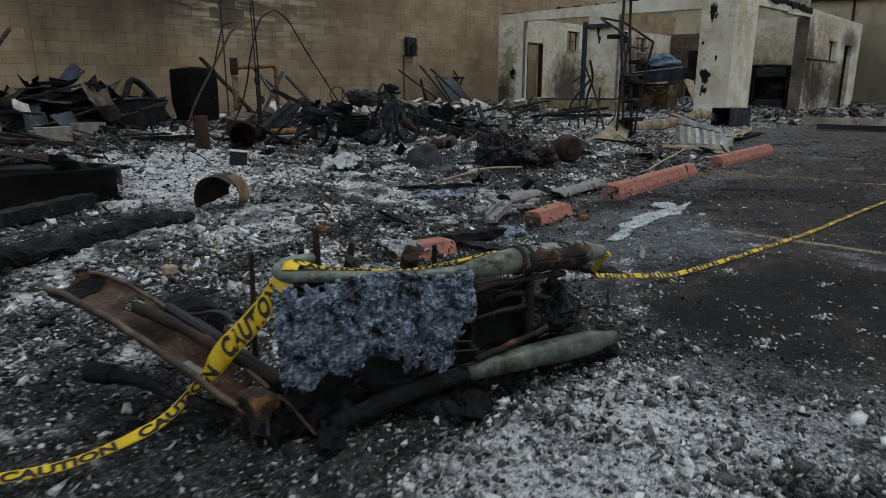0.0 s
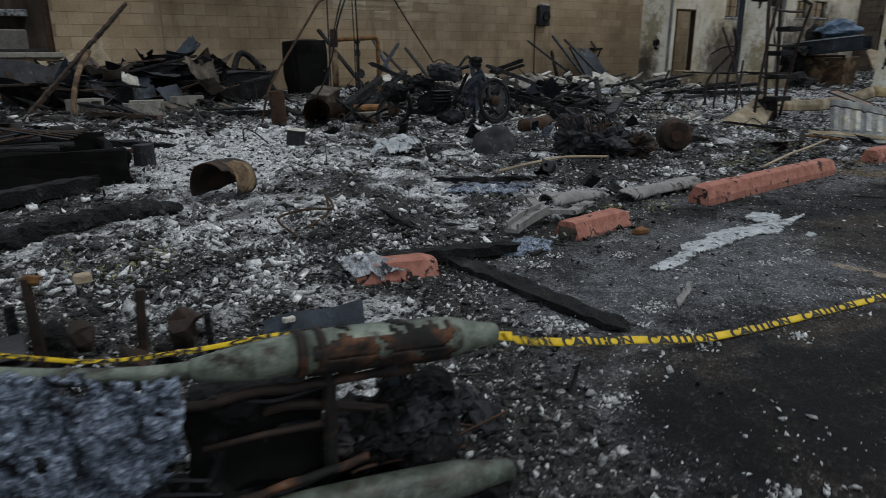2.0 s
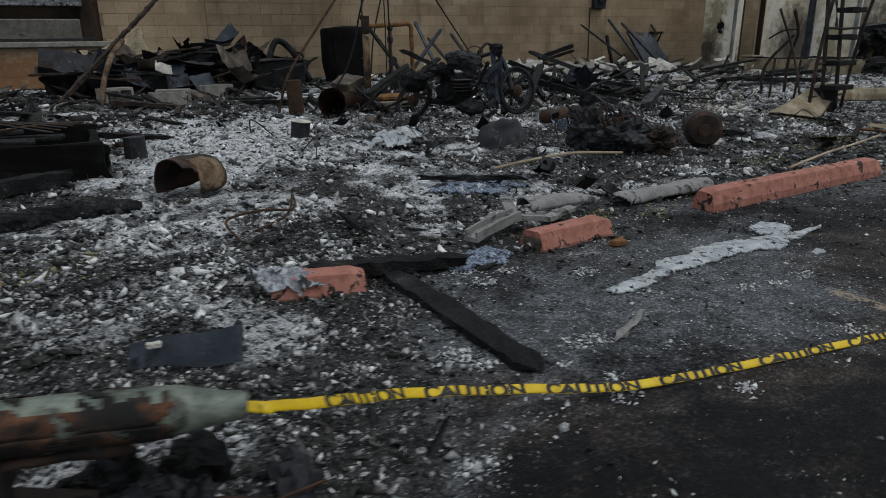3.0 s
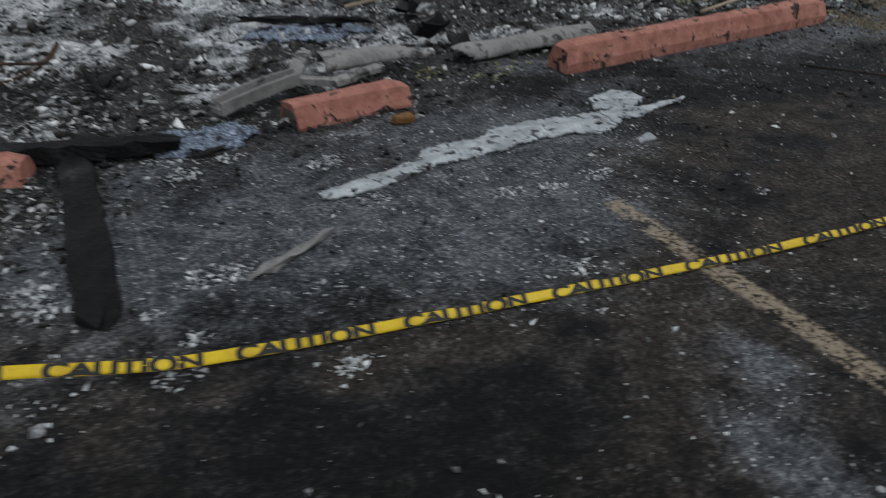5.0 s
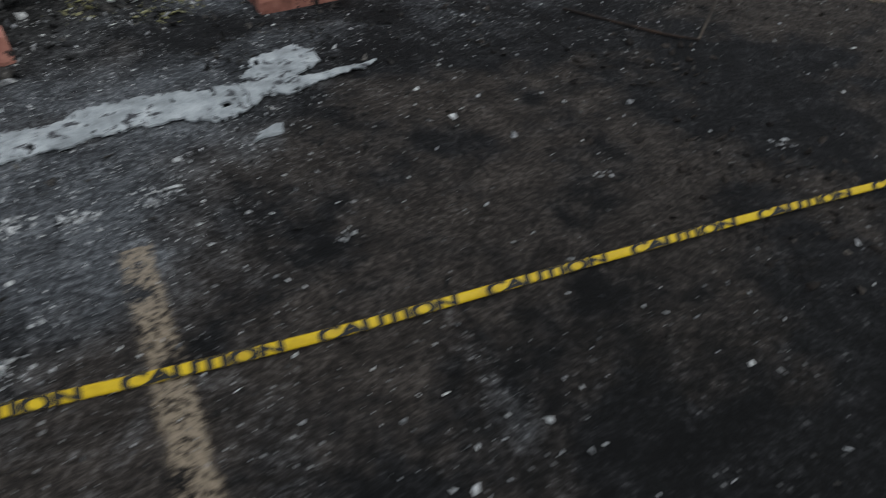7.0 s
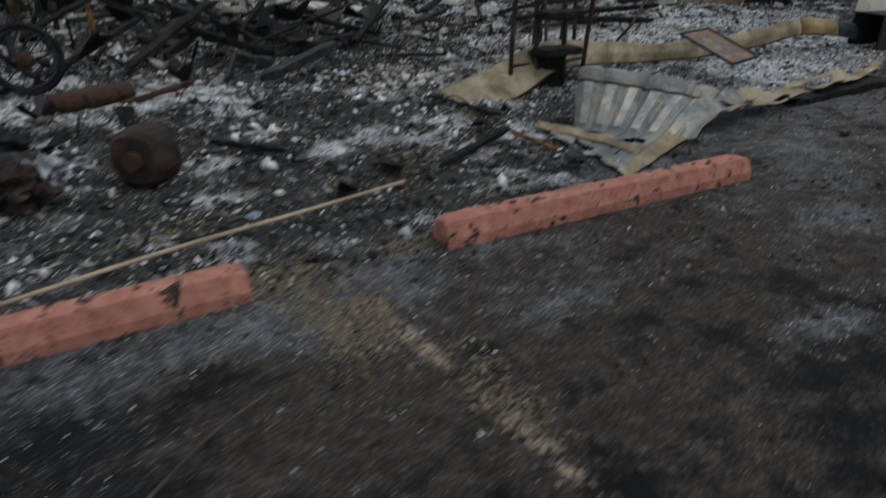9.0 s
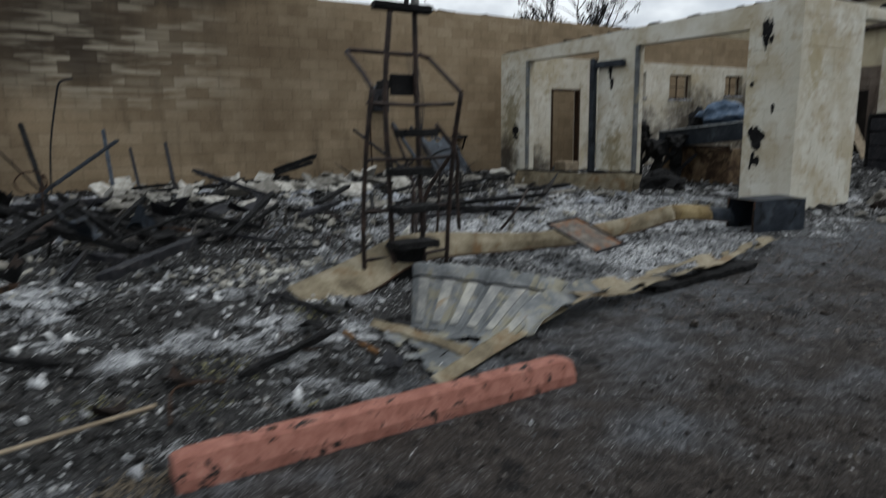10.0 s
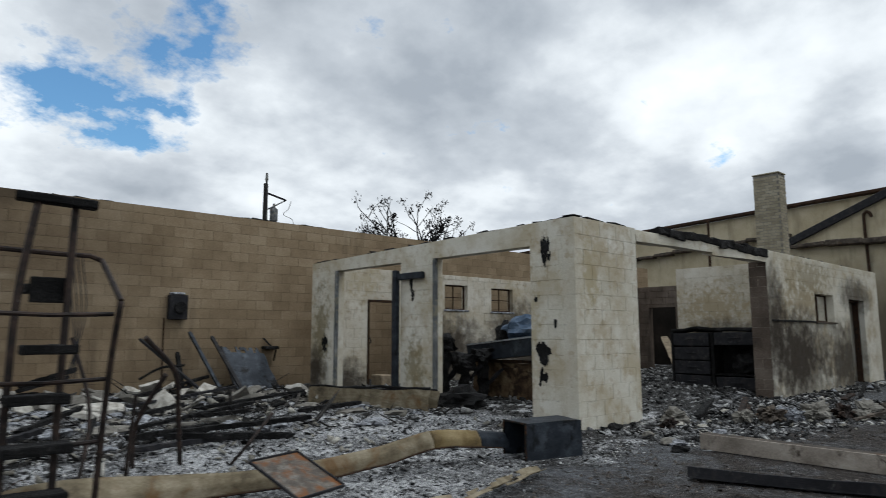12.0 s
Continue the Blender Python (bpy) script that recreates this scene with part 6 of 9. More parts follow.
def plank(name, a, b, w, h, mat, label, category, seed, group="", splinter=0.02, bites=6):
    """A board burned uneven: bent a little, its edges eaten, its ends ragged."""
    a, b = Vector(a), Vector(b)
    d = b - a
    n, bm, rings = max(6, int(d.length / 0.045)), bmesh.new(), []
    random.seed(seed)
    for i in range(n + 1):
        u = i / n
        e = 0.75 if i in (0, n) else 1.0
        ww = w * (1 + 0.16 * noise.noise(Vector((u * d.length * 7, seed, 0)))) * e
        hh = h * (1 + 0.22 * noise.noise(Vector((u * d.length * 9, seed, 5)))) * e
        ring = []
        for sx, sy in ((-1, -1), (-0.3, -1.05), (0.35, -1.0), (1, -1), (1, 1), (0.4, 1.08), (-0.25, 1.0), (-1, 1)):
            j = splinter * 0.35
            ring.append(bm.verts.new((u * d.length + random.uniform(-splinter, splinter) * (2.2 if i in (0, n) else 0.3), sx * ww / 2 + random.uniform(-j, j), sy * hh / 2 + random.uniform(-j, j))))
        rings.append(ring)
    for p, q in zip(rings, rings[1:]):
        for k in range(8):
            bm.faces.new((p[k], q[k], q[(k + 1) % 8], p[(k + 1) % 8]))
    bm.faces.new(rings[0])
    bm.faces.new(list(reversed(rings[-1])))
    bmesh.ops.recalc_face_normals(bm, faces=bm.faces[:])
    m = Matrix.Translation(a) @ d.to_track_quat("X", "Z").to_matrix().to_4x4()
    bmesh.ops.transform(bm, matrix=m, verts=bm.verts[:])
    mid = (a + b) / 2
    return solo(name, bm, mat, (mid.x, mid.y, min(a.z, b.z) - h / 2), label, category, group)


plank("charred_board", (5.46, 4.02, 0.018), (5.48, 3.09, 0.014), 0.10, 0.028, CHAR, "charred black board lying on the asphalt", "board", 3)
plank("charred_board", (5.15, 4.16, 0.05), (5.75, 3.98, 0.045), 0.07, 0.05, CHAR, "charred stick lying by the wheel stop stub", "board", 4)
plank("weathered_stick", (5.83, 3.12, 0.012), (6.07, 3.235, 0.014), 0.022, 0.012, GREY_PLASTIC, "small weathered grey stick on the asphalt", "stick", 5)
solo("twig", tubed(smooth_path([(8.72, 3.26, 0.01), (8.82, 3.33, 0.03), (8.95, 3.42, 0.05), (9.12, 3.53, 0.04)], 6), 0.005, 6), SCORCH, (9.1, 3.5, 0), "thin dry bent twig on the asphalt", "stick")
solo("twig", tubed(smooth_path([(8.44, 3.66, 0.006), (8.56, 3.47, 0.008), (8.64, 3.35, 0.008), (8.72, 3.26, 0.01)], 6), 0.0045, 6), BROWN_CHAR, (8.6, 3.45, 0), "thin dark twig on the asphalt", "stick")
solo("cane", tubed(smooth_path([(8.45, 4.30, 0.11), (9.0, 4.40, 0.14), (9.5, 4.49, 0.15), (10.05, 4.60, 0.16)], 6), [0.009] * 19, 8), DRY_WOOD, (9.25, 4.45, 0.1), "long pale cane leaning on the wheel stop", "cane", smooth=True)
dark = sheet(lambda u, v: lerp3((4.43, 3.70, 0.01), (4.74, 3.575, 0.01), u) + Vector((0.02, 0.05, 0.085)) * v * (0.8 + 0.4 * u) + Vector((0, 0, 0.006 * math.sin(u * 7))), 18, 6, 0.006)
solo("dark_panel", rough_up(dark, 0.006, 12, 4), BLUE_SOOT, (4.6, 3.64, 0), "dark blue-black panel leaning in the ash", "panel")
solo("pale_chip", rough_up(boxed((4.49, 3.665, 0.075), (4.53, 3.685, 0.095), 0.004), 0.008, 30, 1, 1), PLASTER, (4.51, 3.675, 0.07), "small cream chip stuck on the dark panel", "chip")
gut = bmesh.new()
bar(gut, (5.95, 4.215, 0.045), (6.30, 4.335, 0.075), 0.085, 0.02)
bar(gut, (5.96, 4.18, 0.065), (6.30, 4.30, 0.095), 0.012, 0.04)
bar(gut, (5.95, 4.25, 0.065), (6.29, 4.37, 0.095), 0.012, 0.04)
bar(gut, (6.27, 4.33, 0.08), (6.41, 4.60, 0.10), 0.06, 0.025)
bar(gut, (6.28, 4.33, 0.08), (6.43, 4.25, 0.07), 0.055, 0.025)
bar(gut, (6.41, 4.25, 0.07), (6.66, 4.33, 0.075), 0.06, 0.022)
solo("gutter_piece", rough_up(gut, 0.010, 9, 4, 3), GREY_PLASTIC, (6.4, 4.36, 0.02), "broken forked grey gutter bracket in the debris", "gutter")
half = sheet(lambda u, v: lerp3((6.44, 4.47, 0.07), (6.93, 4.47, 0.06), u) + Vector((0, math.cos(math.pi * v), 0.75 * math.sin(math.pi * v))) * (0.07 - 0.012 * u), 24, 12, 0.005, lambda u, v: u < 0.86 + 0.12 * math.sin(v * 9))
solo("gutter_piece", rough_up(half, 0.012, 9, 6), GREY_PLASTIC, (6.7, 4.47, 0.03), "dented half-round grey gutter piece", "gutter", smooth=True)
half = sheet(lambda u, v: lerp3((7.06, 4.46, 0.015), (7.86, 4.45, 0.03), u) + Vector((0, math.cos(math.pi * v), 0.9 * math.sin(math.pi * v))) * (0.062 + 0.006 * math.sin(u * 11)), 40, 12, 0.005, lambda u, v: u > 0.05 + 0.05 * math.sin(v * 8))
solo("downpipe", rough_up(half, 0.010, 7, 2), GREY_PLASTIC, (7.45, 4.46, 0), "dull grey downpipe lying in the debris", "pipe", smooth=True)

# ---- the debris field, from the near edge back ----
def lump(name, at, size, mat, label, category, seed, rough=0.3, sub=3, group=""):
    bm = bmesh.new()
    bmesh.ops.create_icosphere(bm, subdivisions=sub, radius=1)
    for v in bm.verts:
        q = v.co * 1.6 + Vector((seed * 3.1, seed, 0))
        v.co *= 1 + rough * noise.noise(q) + rough * 0.45 * noise.noise(q * 3.2) + rough * 0.2 * noise.noise(q * 8)
    bmesh.ops.transform(bm, matrix=Matrix.Translation((at[0], at[1], at[2])) @ Matrix.Diagonal((*size, 1)), verts=bm.verts[:])
    return solo(name, bm, mat, (at[0], at[1], at[2] - size[2]), label, category, group)


log_pts = smooth_path([(2.9, 5.12, 0.085), (3.5, 5.30, 0.09), (4.1, 5.47, 0.095), (4.5, 5.58, 0.09), (4.68, 5.64, 0.085)], 22)
log_r = [0.075 - 0.0004 * k for k in range(len(log_pts) - 4)] + [0.038, 0.032, 0.022, 0.01]
solo("charred_log", rough_up(rough_up(rough_up(tubed(log_pts, log_r, 22), 0.035, 5, 3), 0.022, 17, 5), 0.012, 46, 6), CHAR, (3.8, 5.4, 0.02), "heavy charred log lying in ash", "log")
plank("charred_beam", (3.1, 5.75, 0.14), (4.35, 6.3, 0.16), 0.10, 0.08, CHAR, "burned beam beside the crate", "beam", 12, splinter=0.02)

# burned crate with loose boards on top
crate = thing("burned_crate", (3.9, 6.8, 0.05), "black burned crate of charred boards, half collapsed", "crate")
for k, (lo, hi) in enumerate((((3.0, 6.45, 0.05), (4.58, 6.52, 0.33)), ((4.52, 6.52, 0.05), (4.59, 7.3, 0.31)), ((3.0, 7.3, 0.05), (4.59, 7.37, 0.36)), ((3.0, 6.52, 0.05), (4.52, 7.3, 0.10)))):
    part("side_board", rough_up(rough_up(boxed(lo, hi, 0.008), 0.05, 5, k, 4), 0.02, 18, k), SOOT_BLACK, crate)
for k in range(7):
    y = 6.5 + 0.13 * k
    part("top_board", rough_up(barred((2.95, y - 0.16 + 0.1 * math.sin(k * 2.1), 0.37 + 0.03 * math.sin(k * 1.7)), (4.22 + 0.18 * math.sin(k * 3.3), y + 0.10 * math.cos(k * 2.7), 0.35 + 0.05 * math.sin(k * 2.9)), 0.07 + 0.04 * (k % 2), 0.022, 0.004), 0.03, 6, k, 4), CHAR, crate)
for k in range(6):
    part("rod", tubed(smooth_path([(3.3 + 0.1 * k, 6.4, 0.42), (3.7 + 0.1 * k, 6.8 + 0.05 * k, 0.5 - 0.02 * k), (4.3 + 0.04 * k, 6.9 + 0.12 * k, 0.36)], 5), 0.008, 5), (SOOT_METAL, RUST)[k % 2], crate, "thin burned rod")
plank("charred_board", (3.5, 7.5, 0.34), (4.85, 7.35, 0.25), 0.12, 0.03, CHAR, "charred board lying across the crate", "board", 13)
plank("charred_board", (3.7, 7.8, 0.30), (5.1, 7.45, 0.2), 0.08, 0.03, CHAR, "charred board lying in ash", "board", 14)
solo("stump", rough_up(tubed([(4.80, 7.10, 0.1), (4.80, 7.10, 0.27)], [0.08, 0.075], 12), 0.012, 12, 1), SOOT_METAL, (4.80, 7.10, 0.1), "short sooty post stump in ash", "post")


# rusted shell of a tank, open towards the camera's left
def shell(u, v):
    a = math.radians(-24 + 228 * v)
    ax = lerp3((4.85, 5.65, 0), (5.145, 5.855, 0), u)
    out = Vector((-0.57, 0.82, 0))
    r = 0.135 * (1 if u < 0.5 else math.sqrt(max(0.05, 1 - ((u - 0.5) / 0.56) ** 2)))
    return ax + out * math.cos(a) * r + Vector((0, 0, 0.165 + math.sin(a) * r * 1.05)) + Vector((0, 0, 0.012 * noise.noise(Vector((u * 4, v * 5, 2)))))


drum = thing("rusted_tank_shell", (4.95, 5.76, 0.08), "rusted grey and orange hollow shell on white ash", "tank")
part("shell", sheet(shell, 26, 34, 0.006, lambda u, v: not (u < 0.16 + 0.10 * math.sin(v * 9) and v > 0.70)), BROWN_CHAR, drum, smooth=True)
part("rust_flange", sheet(lambda u, v: shell(0.22 + 0.70 * u, 0.58 + 0.40 * v) + Vector((0.0, -0.006, 0.002)), 26, 16, 0.003, lambda u, v: u > 0.06 * math.sin(v * 5)), BENCH_RUST, drum, "brown and orange rusted panel on the shell", smooth=True)


def can(at, r, h, mat, label, tilt=(0, 0, 0), rim=True):
    t = thing("can", at, label, "can")
    bm = tubed([(0, 0, 0), (0, 0, h * 0.5), (0, 0, h), (0, 0, h), (0, 0, h * 0.2)], [r, r * 0.985, r, r * 0.93, r * 0.9], 20)
    bmesh.ops.transform(bm, matrix=pose(*at, *tilt), verts=bm.verts[:])
    part("body", bm, mat, t, smooth=False)
    if rim:
        bm = tubed([(0, 0, h), (0, 0, h + 0.006), (0, 0, h + 0.01)], [r * 1.05, r * 1.14, r * 1.0], 20)
        bmesh.ops.transform(bm, matrix=pose(*at, *tilt), verts=bm.verts[:])
        part("rim", bm, PLASTER, t, "ash-dusted rim")


can((6.2, 7.55, gz(6.2, 7.55) - 0.01), 0.085, 0.16, SOOT_METAL, "short sooty can with a white ash rim", (4, 6, 0))
can((6.62, 8.95, gz(6.62, 8.95) - 0.02), 0.085, 0.38, RUST, "upright rusted canister standing in ash", (2, -3, 0), False)
elb = tubed(smooth_path([(6.85, 8.45, 0.30), (7.0, 8.75, 0.24), (7.2, 9.0, 0.25), (7.45, 9.1, 0.27)], 6), [0.15, 0.15, 0.14, 0.13] + [0.11] * 15, 18, False)
bmesh.ops.solidify(elb, geom=elb.faces[:], thickness=0.008)
solo("flue_pipe", rough_up(elb, 0.02, 6, 2), RUST, (7.1, 8.8, 0.12), "rusted flue pipe with a dark open end", "pipe", smooth=True)
solo("scorched_box", rough_up(boxed((-0.17, -0.12, 0), (0.17, 0.12, 0.24), 0.01, pose(7.42, 9.45, 0.26, 12, -14, 35)), 0.03, 6, 1, 3), SCORCH, (7.35, 9.45, 0.2), "tilted pale scorched box", "box")
pan = thing("oil_pan", (7.75, 8.9, 0.2), "orange rusted pan lying on pale boards", "pan")
part("pan_body", rough_up(boxed((7.58, 8.78, 0.25), (7.95, 9.02, 0.32), 0.02), 0.01, 9, 2, 2), ORANGE_RUST, pan)
part("pan_base", boxed((7.55, 8.75, 0.17), (7.98, 9.05, 0.248), 0.01), CONCRETE, pan)

# black cabinet and pipe stand by the wall
saf = thing("burned_cabinet", (8.75, 12.9, 0.15), "tall black burned steel cabinet with a scuffed front", "cabinet")
part("body", rough_up(boxed((8.48, 12.75, 0.12), (9.10, 13.25, 1.13), 0.02), 0.05, 2.2, 4, 5), SOOT_BLACK, saf)
part("door", rough_up(boxed((8.51, 12.722, 0.18), (9.07, 12.742, 1.08), 0.006), 0.05, 2.2, 4, 4), SOOT_BLACK, saf)
part("handle", tubed([(9.0, 12.70, 0.62), (9.0, 12.725, 0.62)], 0.02, 8), RUST, saf)
stand = thing("pipe_stand", (8.6, 10.9, 0.1), "rusty yellow pipe stand with elbows and a valve", "pipes")
px0 = (8.34, 10.95)
part("post", tubed([(px0[0], px0[1], 0.05), (px0[0], px0[1], 1.22)], 0.05, 14), BENCH_RUST, stand, "thick tan capped post", smooth=True)
part("post_cap", tubed([(px0[0], px0[1], 1.0), (px0[0], px0[1], 1.03), (px0[0], px0[1], 1.25)], [0.05, 0.06, 0.06], 14), BROWN_CHAR, stand)
part("pipe", tubed(smooth_path([(px0[0], px0[1], 1.10), (8.5, 10.93, 1.115), (8.85, 10.9, 1.13), (8.99, 10.9, 1.14), (9.045, 10.9, 1.10), (9.05, 10.9, 1.0), (9.06, 10.9, 0.5), (9.07, 10.9, 0.1)], 5), 0.032, 10), ORANGE_RUST, stand, "orange rusted pipe with an elbow", smooth=True)
part("pipe", tubed([(8.71, 10.92, 0.1), (8.71, 10.92, 1.1)], 0.028, 10), RUST, stand, smooth=True)
for zz in (1.10, 0.92, 0.45):
    part("fitting", tubed([(8.71, 10.92, zz - 0.05), (8.71, 10.92, zz - 0.03), (8.71, 10.92, zz + 0.03), (8.71, 10.92, zz + 0.05)], [0.03, 0.045, 0.045, 0.03], 10), SOOT_METAL, stand)
part("valve_wheel", tubed([(8.71, 10.84, 0.62), (8.71, 10.86, 0.62)], 0.07, 14), SOOT_METAL, stand)

# rods and cables standing in the debris round the pipe stand, and on the wall
solo("standing_rod", tubed([(8.54, 11.53, 0.15), (8.54, 11.53, 1.4), (8.55, 11.54, 2.6)], 0.012, 7), SOOT_METAL, (8.54, 11.53, 0.15), "thin dark rod standing in the debris", "rod")
for x0, y0, x1, r_ in ((8.60, 10.70, 8.57, 0.011), (8.50, 10.62, 8.47, 0.008)):
    solo("standing_rod", tubed([(x0, y0, 0.2), (x0, y0, 1.1), (x1, y0, 2.5)], r_, 7), CHAR, (x0, y0, 0.2), "thin burned rod standing by the pipe stand", "rod")
solo("conduit", tubed([(15.98, WY - 0.05, 1.6), (16.0, WY - 0.05, 0.15)], 0.014, 7), RUST, (16, WY - 0.05, 0.15), "thin rusted conduit under the meter box", "conduit")
solo("hooked_rod", tubed(smooth_path([(9.98, 14.62, 0.2), (10.05, 14.55, 1.0), (10.22, 14.4, 1.85), (10.27, 14.35, 2.0), (10.34, 14.33, 2.04), (10.46, 14.3, 2.07)], 6), 0.016, 7), SOOT_METAL, (9.98, 14.62, 0.2), "thin burned rod with a hooked tip against the block wall", "rod")
solo("arched_cable", tubed(smooth_path([(6.8, 9.05, 0.12), (7.27, 9.22, 0.5), (7.47, 9.28, 0.87), (7.57, 9.31, 1.21), (7.67, 9.34, 1.44), (7.88, 9.5, 1.69), (8.22, 9.75, 1.83), (8.48, 9.95, 1.86), (8.78, 10.12, 1.76), (9.0, 10.22, 1.57), (9.28, 10.3, 1.27), (9.61, 10.3, 0.85), (9.85, 10.28, 0.5), (9.92, 10.25, 0.2)], 6), 0.011, 6), CHAR, (8.3, 9.8, 0.1), "stiff burned cable arching out of the debris", "cable")
solo("arched_cable", tubed(smooth_path([(6.42, 9.0, 0.12), (6.6, 9.1, 0.56), (7.03, 9.33, 1.04), (7.30, 9.47, 1.33), (7.46, 9.56, 1.5), (7.56, 9.62, 1.55)], 8), 0.014, 6), RUST, (6.5, 9.0, 0.1), "stiff rusted cable rising from the debris", "cable")
solo("cable_coil", tubed(smooth_path([(9.72 + 0.15 * math.cos(a), 10.2, 0.70 + 0.12 * math.sin(a)) for a in (0, 1, 2, 3, 4, 5, 6, 7)] + [(9.80, 10.2, 0.45), (9.78, 10.2, 0.2)], 5), 0.009, 6), RUST, (9.7, 10.2, 0.2), "loop of burned cable above the debris", "cable")

meter = thing("electric_meter", (16.2, WY - 0.1, 1.55), "burned grey electric meter box on the block wall", "meter box")
part("box", boxed((16.03, WY - 0.17, 1.57), (16.39, WY - 0.033, 2.05), 0.012), SOOT_METAL, meter)
part("dial_ring", tubed([(16.23, WY - 0.172, 1.80), (16.23, WY - 0.23, 1.80), (16.23, WY - 0.235, 1.80), (16.23, WY - 0.2, 1.80)], [0.115, 0.115, 0.09, 0.085], 20), CHAR, meter)
part("dial", tubed([(16.23, WY - 0.19, 1.80), (16.23, WY - 0.205, 1.80)], 0.083, 20), BLUE_SOOT, meter)
part("lid", rough_up(boxed((16.06, WY - 0.18, 2.053), (16.33, WY - 0.04, 2.10), 0.015), 0.02, 9, 3, 2), PALE_ASH, meter, "ash-white melted top")


# ---- middle of the field: a second burned motorcycle and things round it ----
moto = thing("burned_motorcycle", (8.3, 7.9, 0.1), "black burned motorcycle skeleton with a bare front wheel", "motorcycle")


def wheel(center, radius, normal, parent, name="wheel"):
    n = Vector(normal).normalized()
    a = n.orthogonal().normalized()
    b = n.cross(a)
    c = Vector(center)
    ring = [c + radius * (math.cos(t) * a + math.sin(t) * b) for t in np.linspace(0, 2 * math.pi, 33)]
    w = part(name, tubed(ring, 0.022, 8, False), CHAR, parent, "burned bare wheel rim")
    part("rim", tubed([c + (radius - 0.03) * (p - c) / radius for p in ring], 0.012, 6, False), SOOT_METAL, w)
    part("hub", tubed([c - n * 0.05, c - n * 0.03, c + n * 0.03, c + n * 0.05], [0.03, 0.06, 0.06, 0.03], 12), RUST, w)
    for k in (0, 1, 3, 4, 6, 7, 8, 10):
        t = k * math.pi / 6
        part("spoke", tubed([c + n * 0.02, c + (radius - 0.03) * (math.cos(t) * a + math.sin(t) * b)], 0.004, 4), SOOT_METAL, w)
    return w


wheel((8.52, 7.46, 0.41), 0.225, (0.08, -0.99, 0.10), moto)
wheel((7.78, 8.38, 0.28), 0.24, (-0.85, -0.25, 0.55), moto)
for k, pts in enumerate((((8.27, 7.44, 0.32), (8.28, 7.50, 0.58), (8.30, 7.60, 0.84)), ((8.46, 7.47, 0.42), (8.44, 7.53, 0.62), (8.36, 7.62, 0.84)), ((8.32, 7.66, 0.78), (8.15, 7.78, 0.72), (8.0, 7.95, 0.62), (7.88, 8.2, 0.56)), ((8.3, 7.66, 0.70), (8.2, 7.85, 0.34), (7.98, 8.05, 0.28), (7.78, 8.35, 0.34)), ((7.95, 8.05, 0.60), (7.85, 8.25, 0.5), (7.78, 8.35, 0.36)), ((8.3, 7.7, 0.28), (8.1, 7.95, 0.25), (7.85, 8.2, 0.28)), ((8.30, 7.62, 0.55), (8.42, 7.70, 0.35), (8.55, 7.85, 0.2)))):
    part("frame_tube", tubed(smooth_path(pts, 4), 0.028 if k < 2 else 0.02, 8), (BLUE_SOOT, SOOT_METAL)[k > 1], moto)
part("handlebar", tubed(smooth_path([(8.02, 7.42, 0.80), (8.18, 7.52, 0.88), (8.32, 7.62, 0.85), (8.46, 7.75, 0.84), (8.58, 7.85, 0.74)], 6), 0.014, 7), CHAR, moto)
for nm, c, s, mat in (("fuel_tank", (8.07, 7.76, 0.72), (0.21, 0.12, 0.085), SOOT_METAL), ("engine", (8.10, 7.90, 0.38), (0.13, 0.11, 0.13), CHAR), ("crankcase", (8.18, 7.80, 0.24), (0.15, 0.12, 0.09), SOOT_METAL), ("fork_shroud", (8.27, 7.52, 0.52), (0.075, 0.05, 0.19), BLUE_SOOT), ("headlamp", (8.31, 7.52, 0.82), (0.06, 0.065, 0.065), CHAR), ("burnt_seat", (7.95, 8.02, 0.60), (0.15, 0.14, 0.05), CHAR), ("fender", (7.74, 8.30, 0.50), (0.15, 0.16, 0.10), CHAR), ("battery_box", (8.0, 7.98, 0.40), (0.10, 0.11, 0.13), CHAR)):
    bm = bmesh.new()
    bmesh.ops.create_icosphere(bm, subdivisions=4, radius=1)
    bmesh.ops.transform(bm, matrix=Matrix.Translation(c) @ pose(0, 0, 0, 0, 12, -35) @ Matrix.Diagonal((*s, 1)), verts=bm.verts[:])
    part(nm, rough_up(rough_up(rough_up(bm, 0.05, 8, s[0] * 30), 0.025, 24, 2), 0.01, 60, 2), mat, moto)
for k in range(4):
    part("engine_fin", rough_up(boxed((7.98, 7.78, 0.40 + 0.035 * k), (8.20, 7.98, 0.412 + 0.035 * k), 0.003), 0.006, 12, k), SOOT_METAL, moto)
for k in range(14):
    a_ = Vector((7.85 + 0.05 * k, 8.2 - 0.055 * k, 0.2 + 0.08 * (k % 5)))
    part("cable", tubed(smooth_path([a_, a_ + Vector((0.12 * math.sin(k * 2), -0.06, 0.13 * math.cos(k))), a_ + Vector((0.2 * math.cos(k), 0.06 * math.sin(k), 0.1 * math.sin(k * 3)))], 5), 0.008, 5), (CHAR, SOOT_METAL)[k % 2], moto)
random.seed(8)
for k in range(16):
    p = Vector((random.uniform(7.2, 9.0), random.uniform(8.4, 9.2), 0.2))
    q = p + Vector((random.uniform(-0.5, 0.5), random.uniform(-0.5, 0.5), random.uniform(0.0, 0.35)))
    plank("charred_stick", p, q, random.uniform(0.02, 0.06), random.uniform(0.015, 0.04), CHAR, "thin charred stick among the motorcycle wreckage", "stick", 100 + k, "charred sticks in the field")

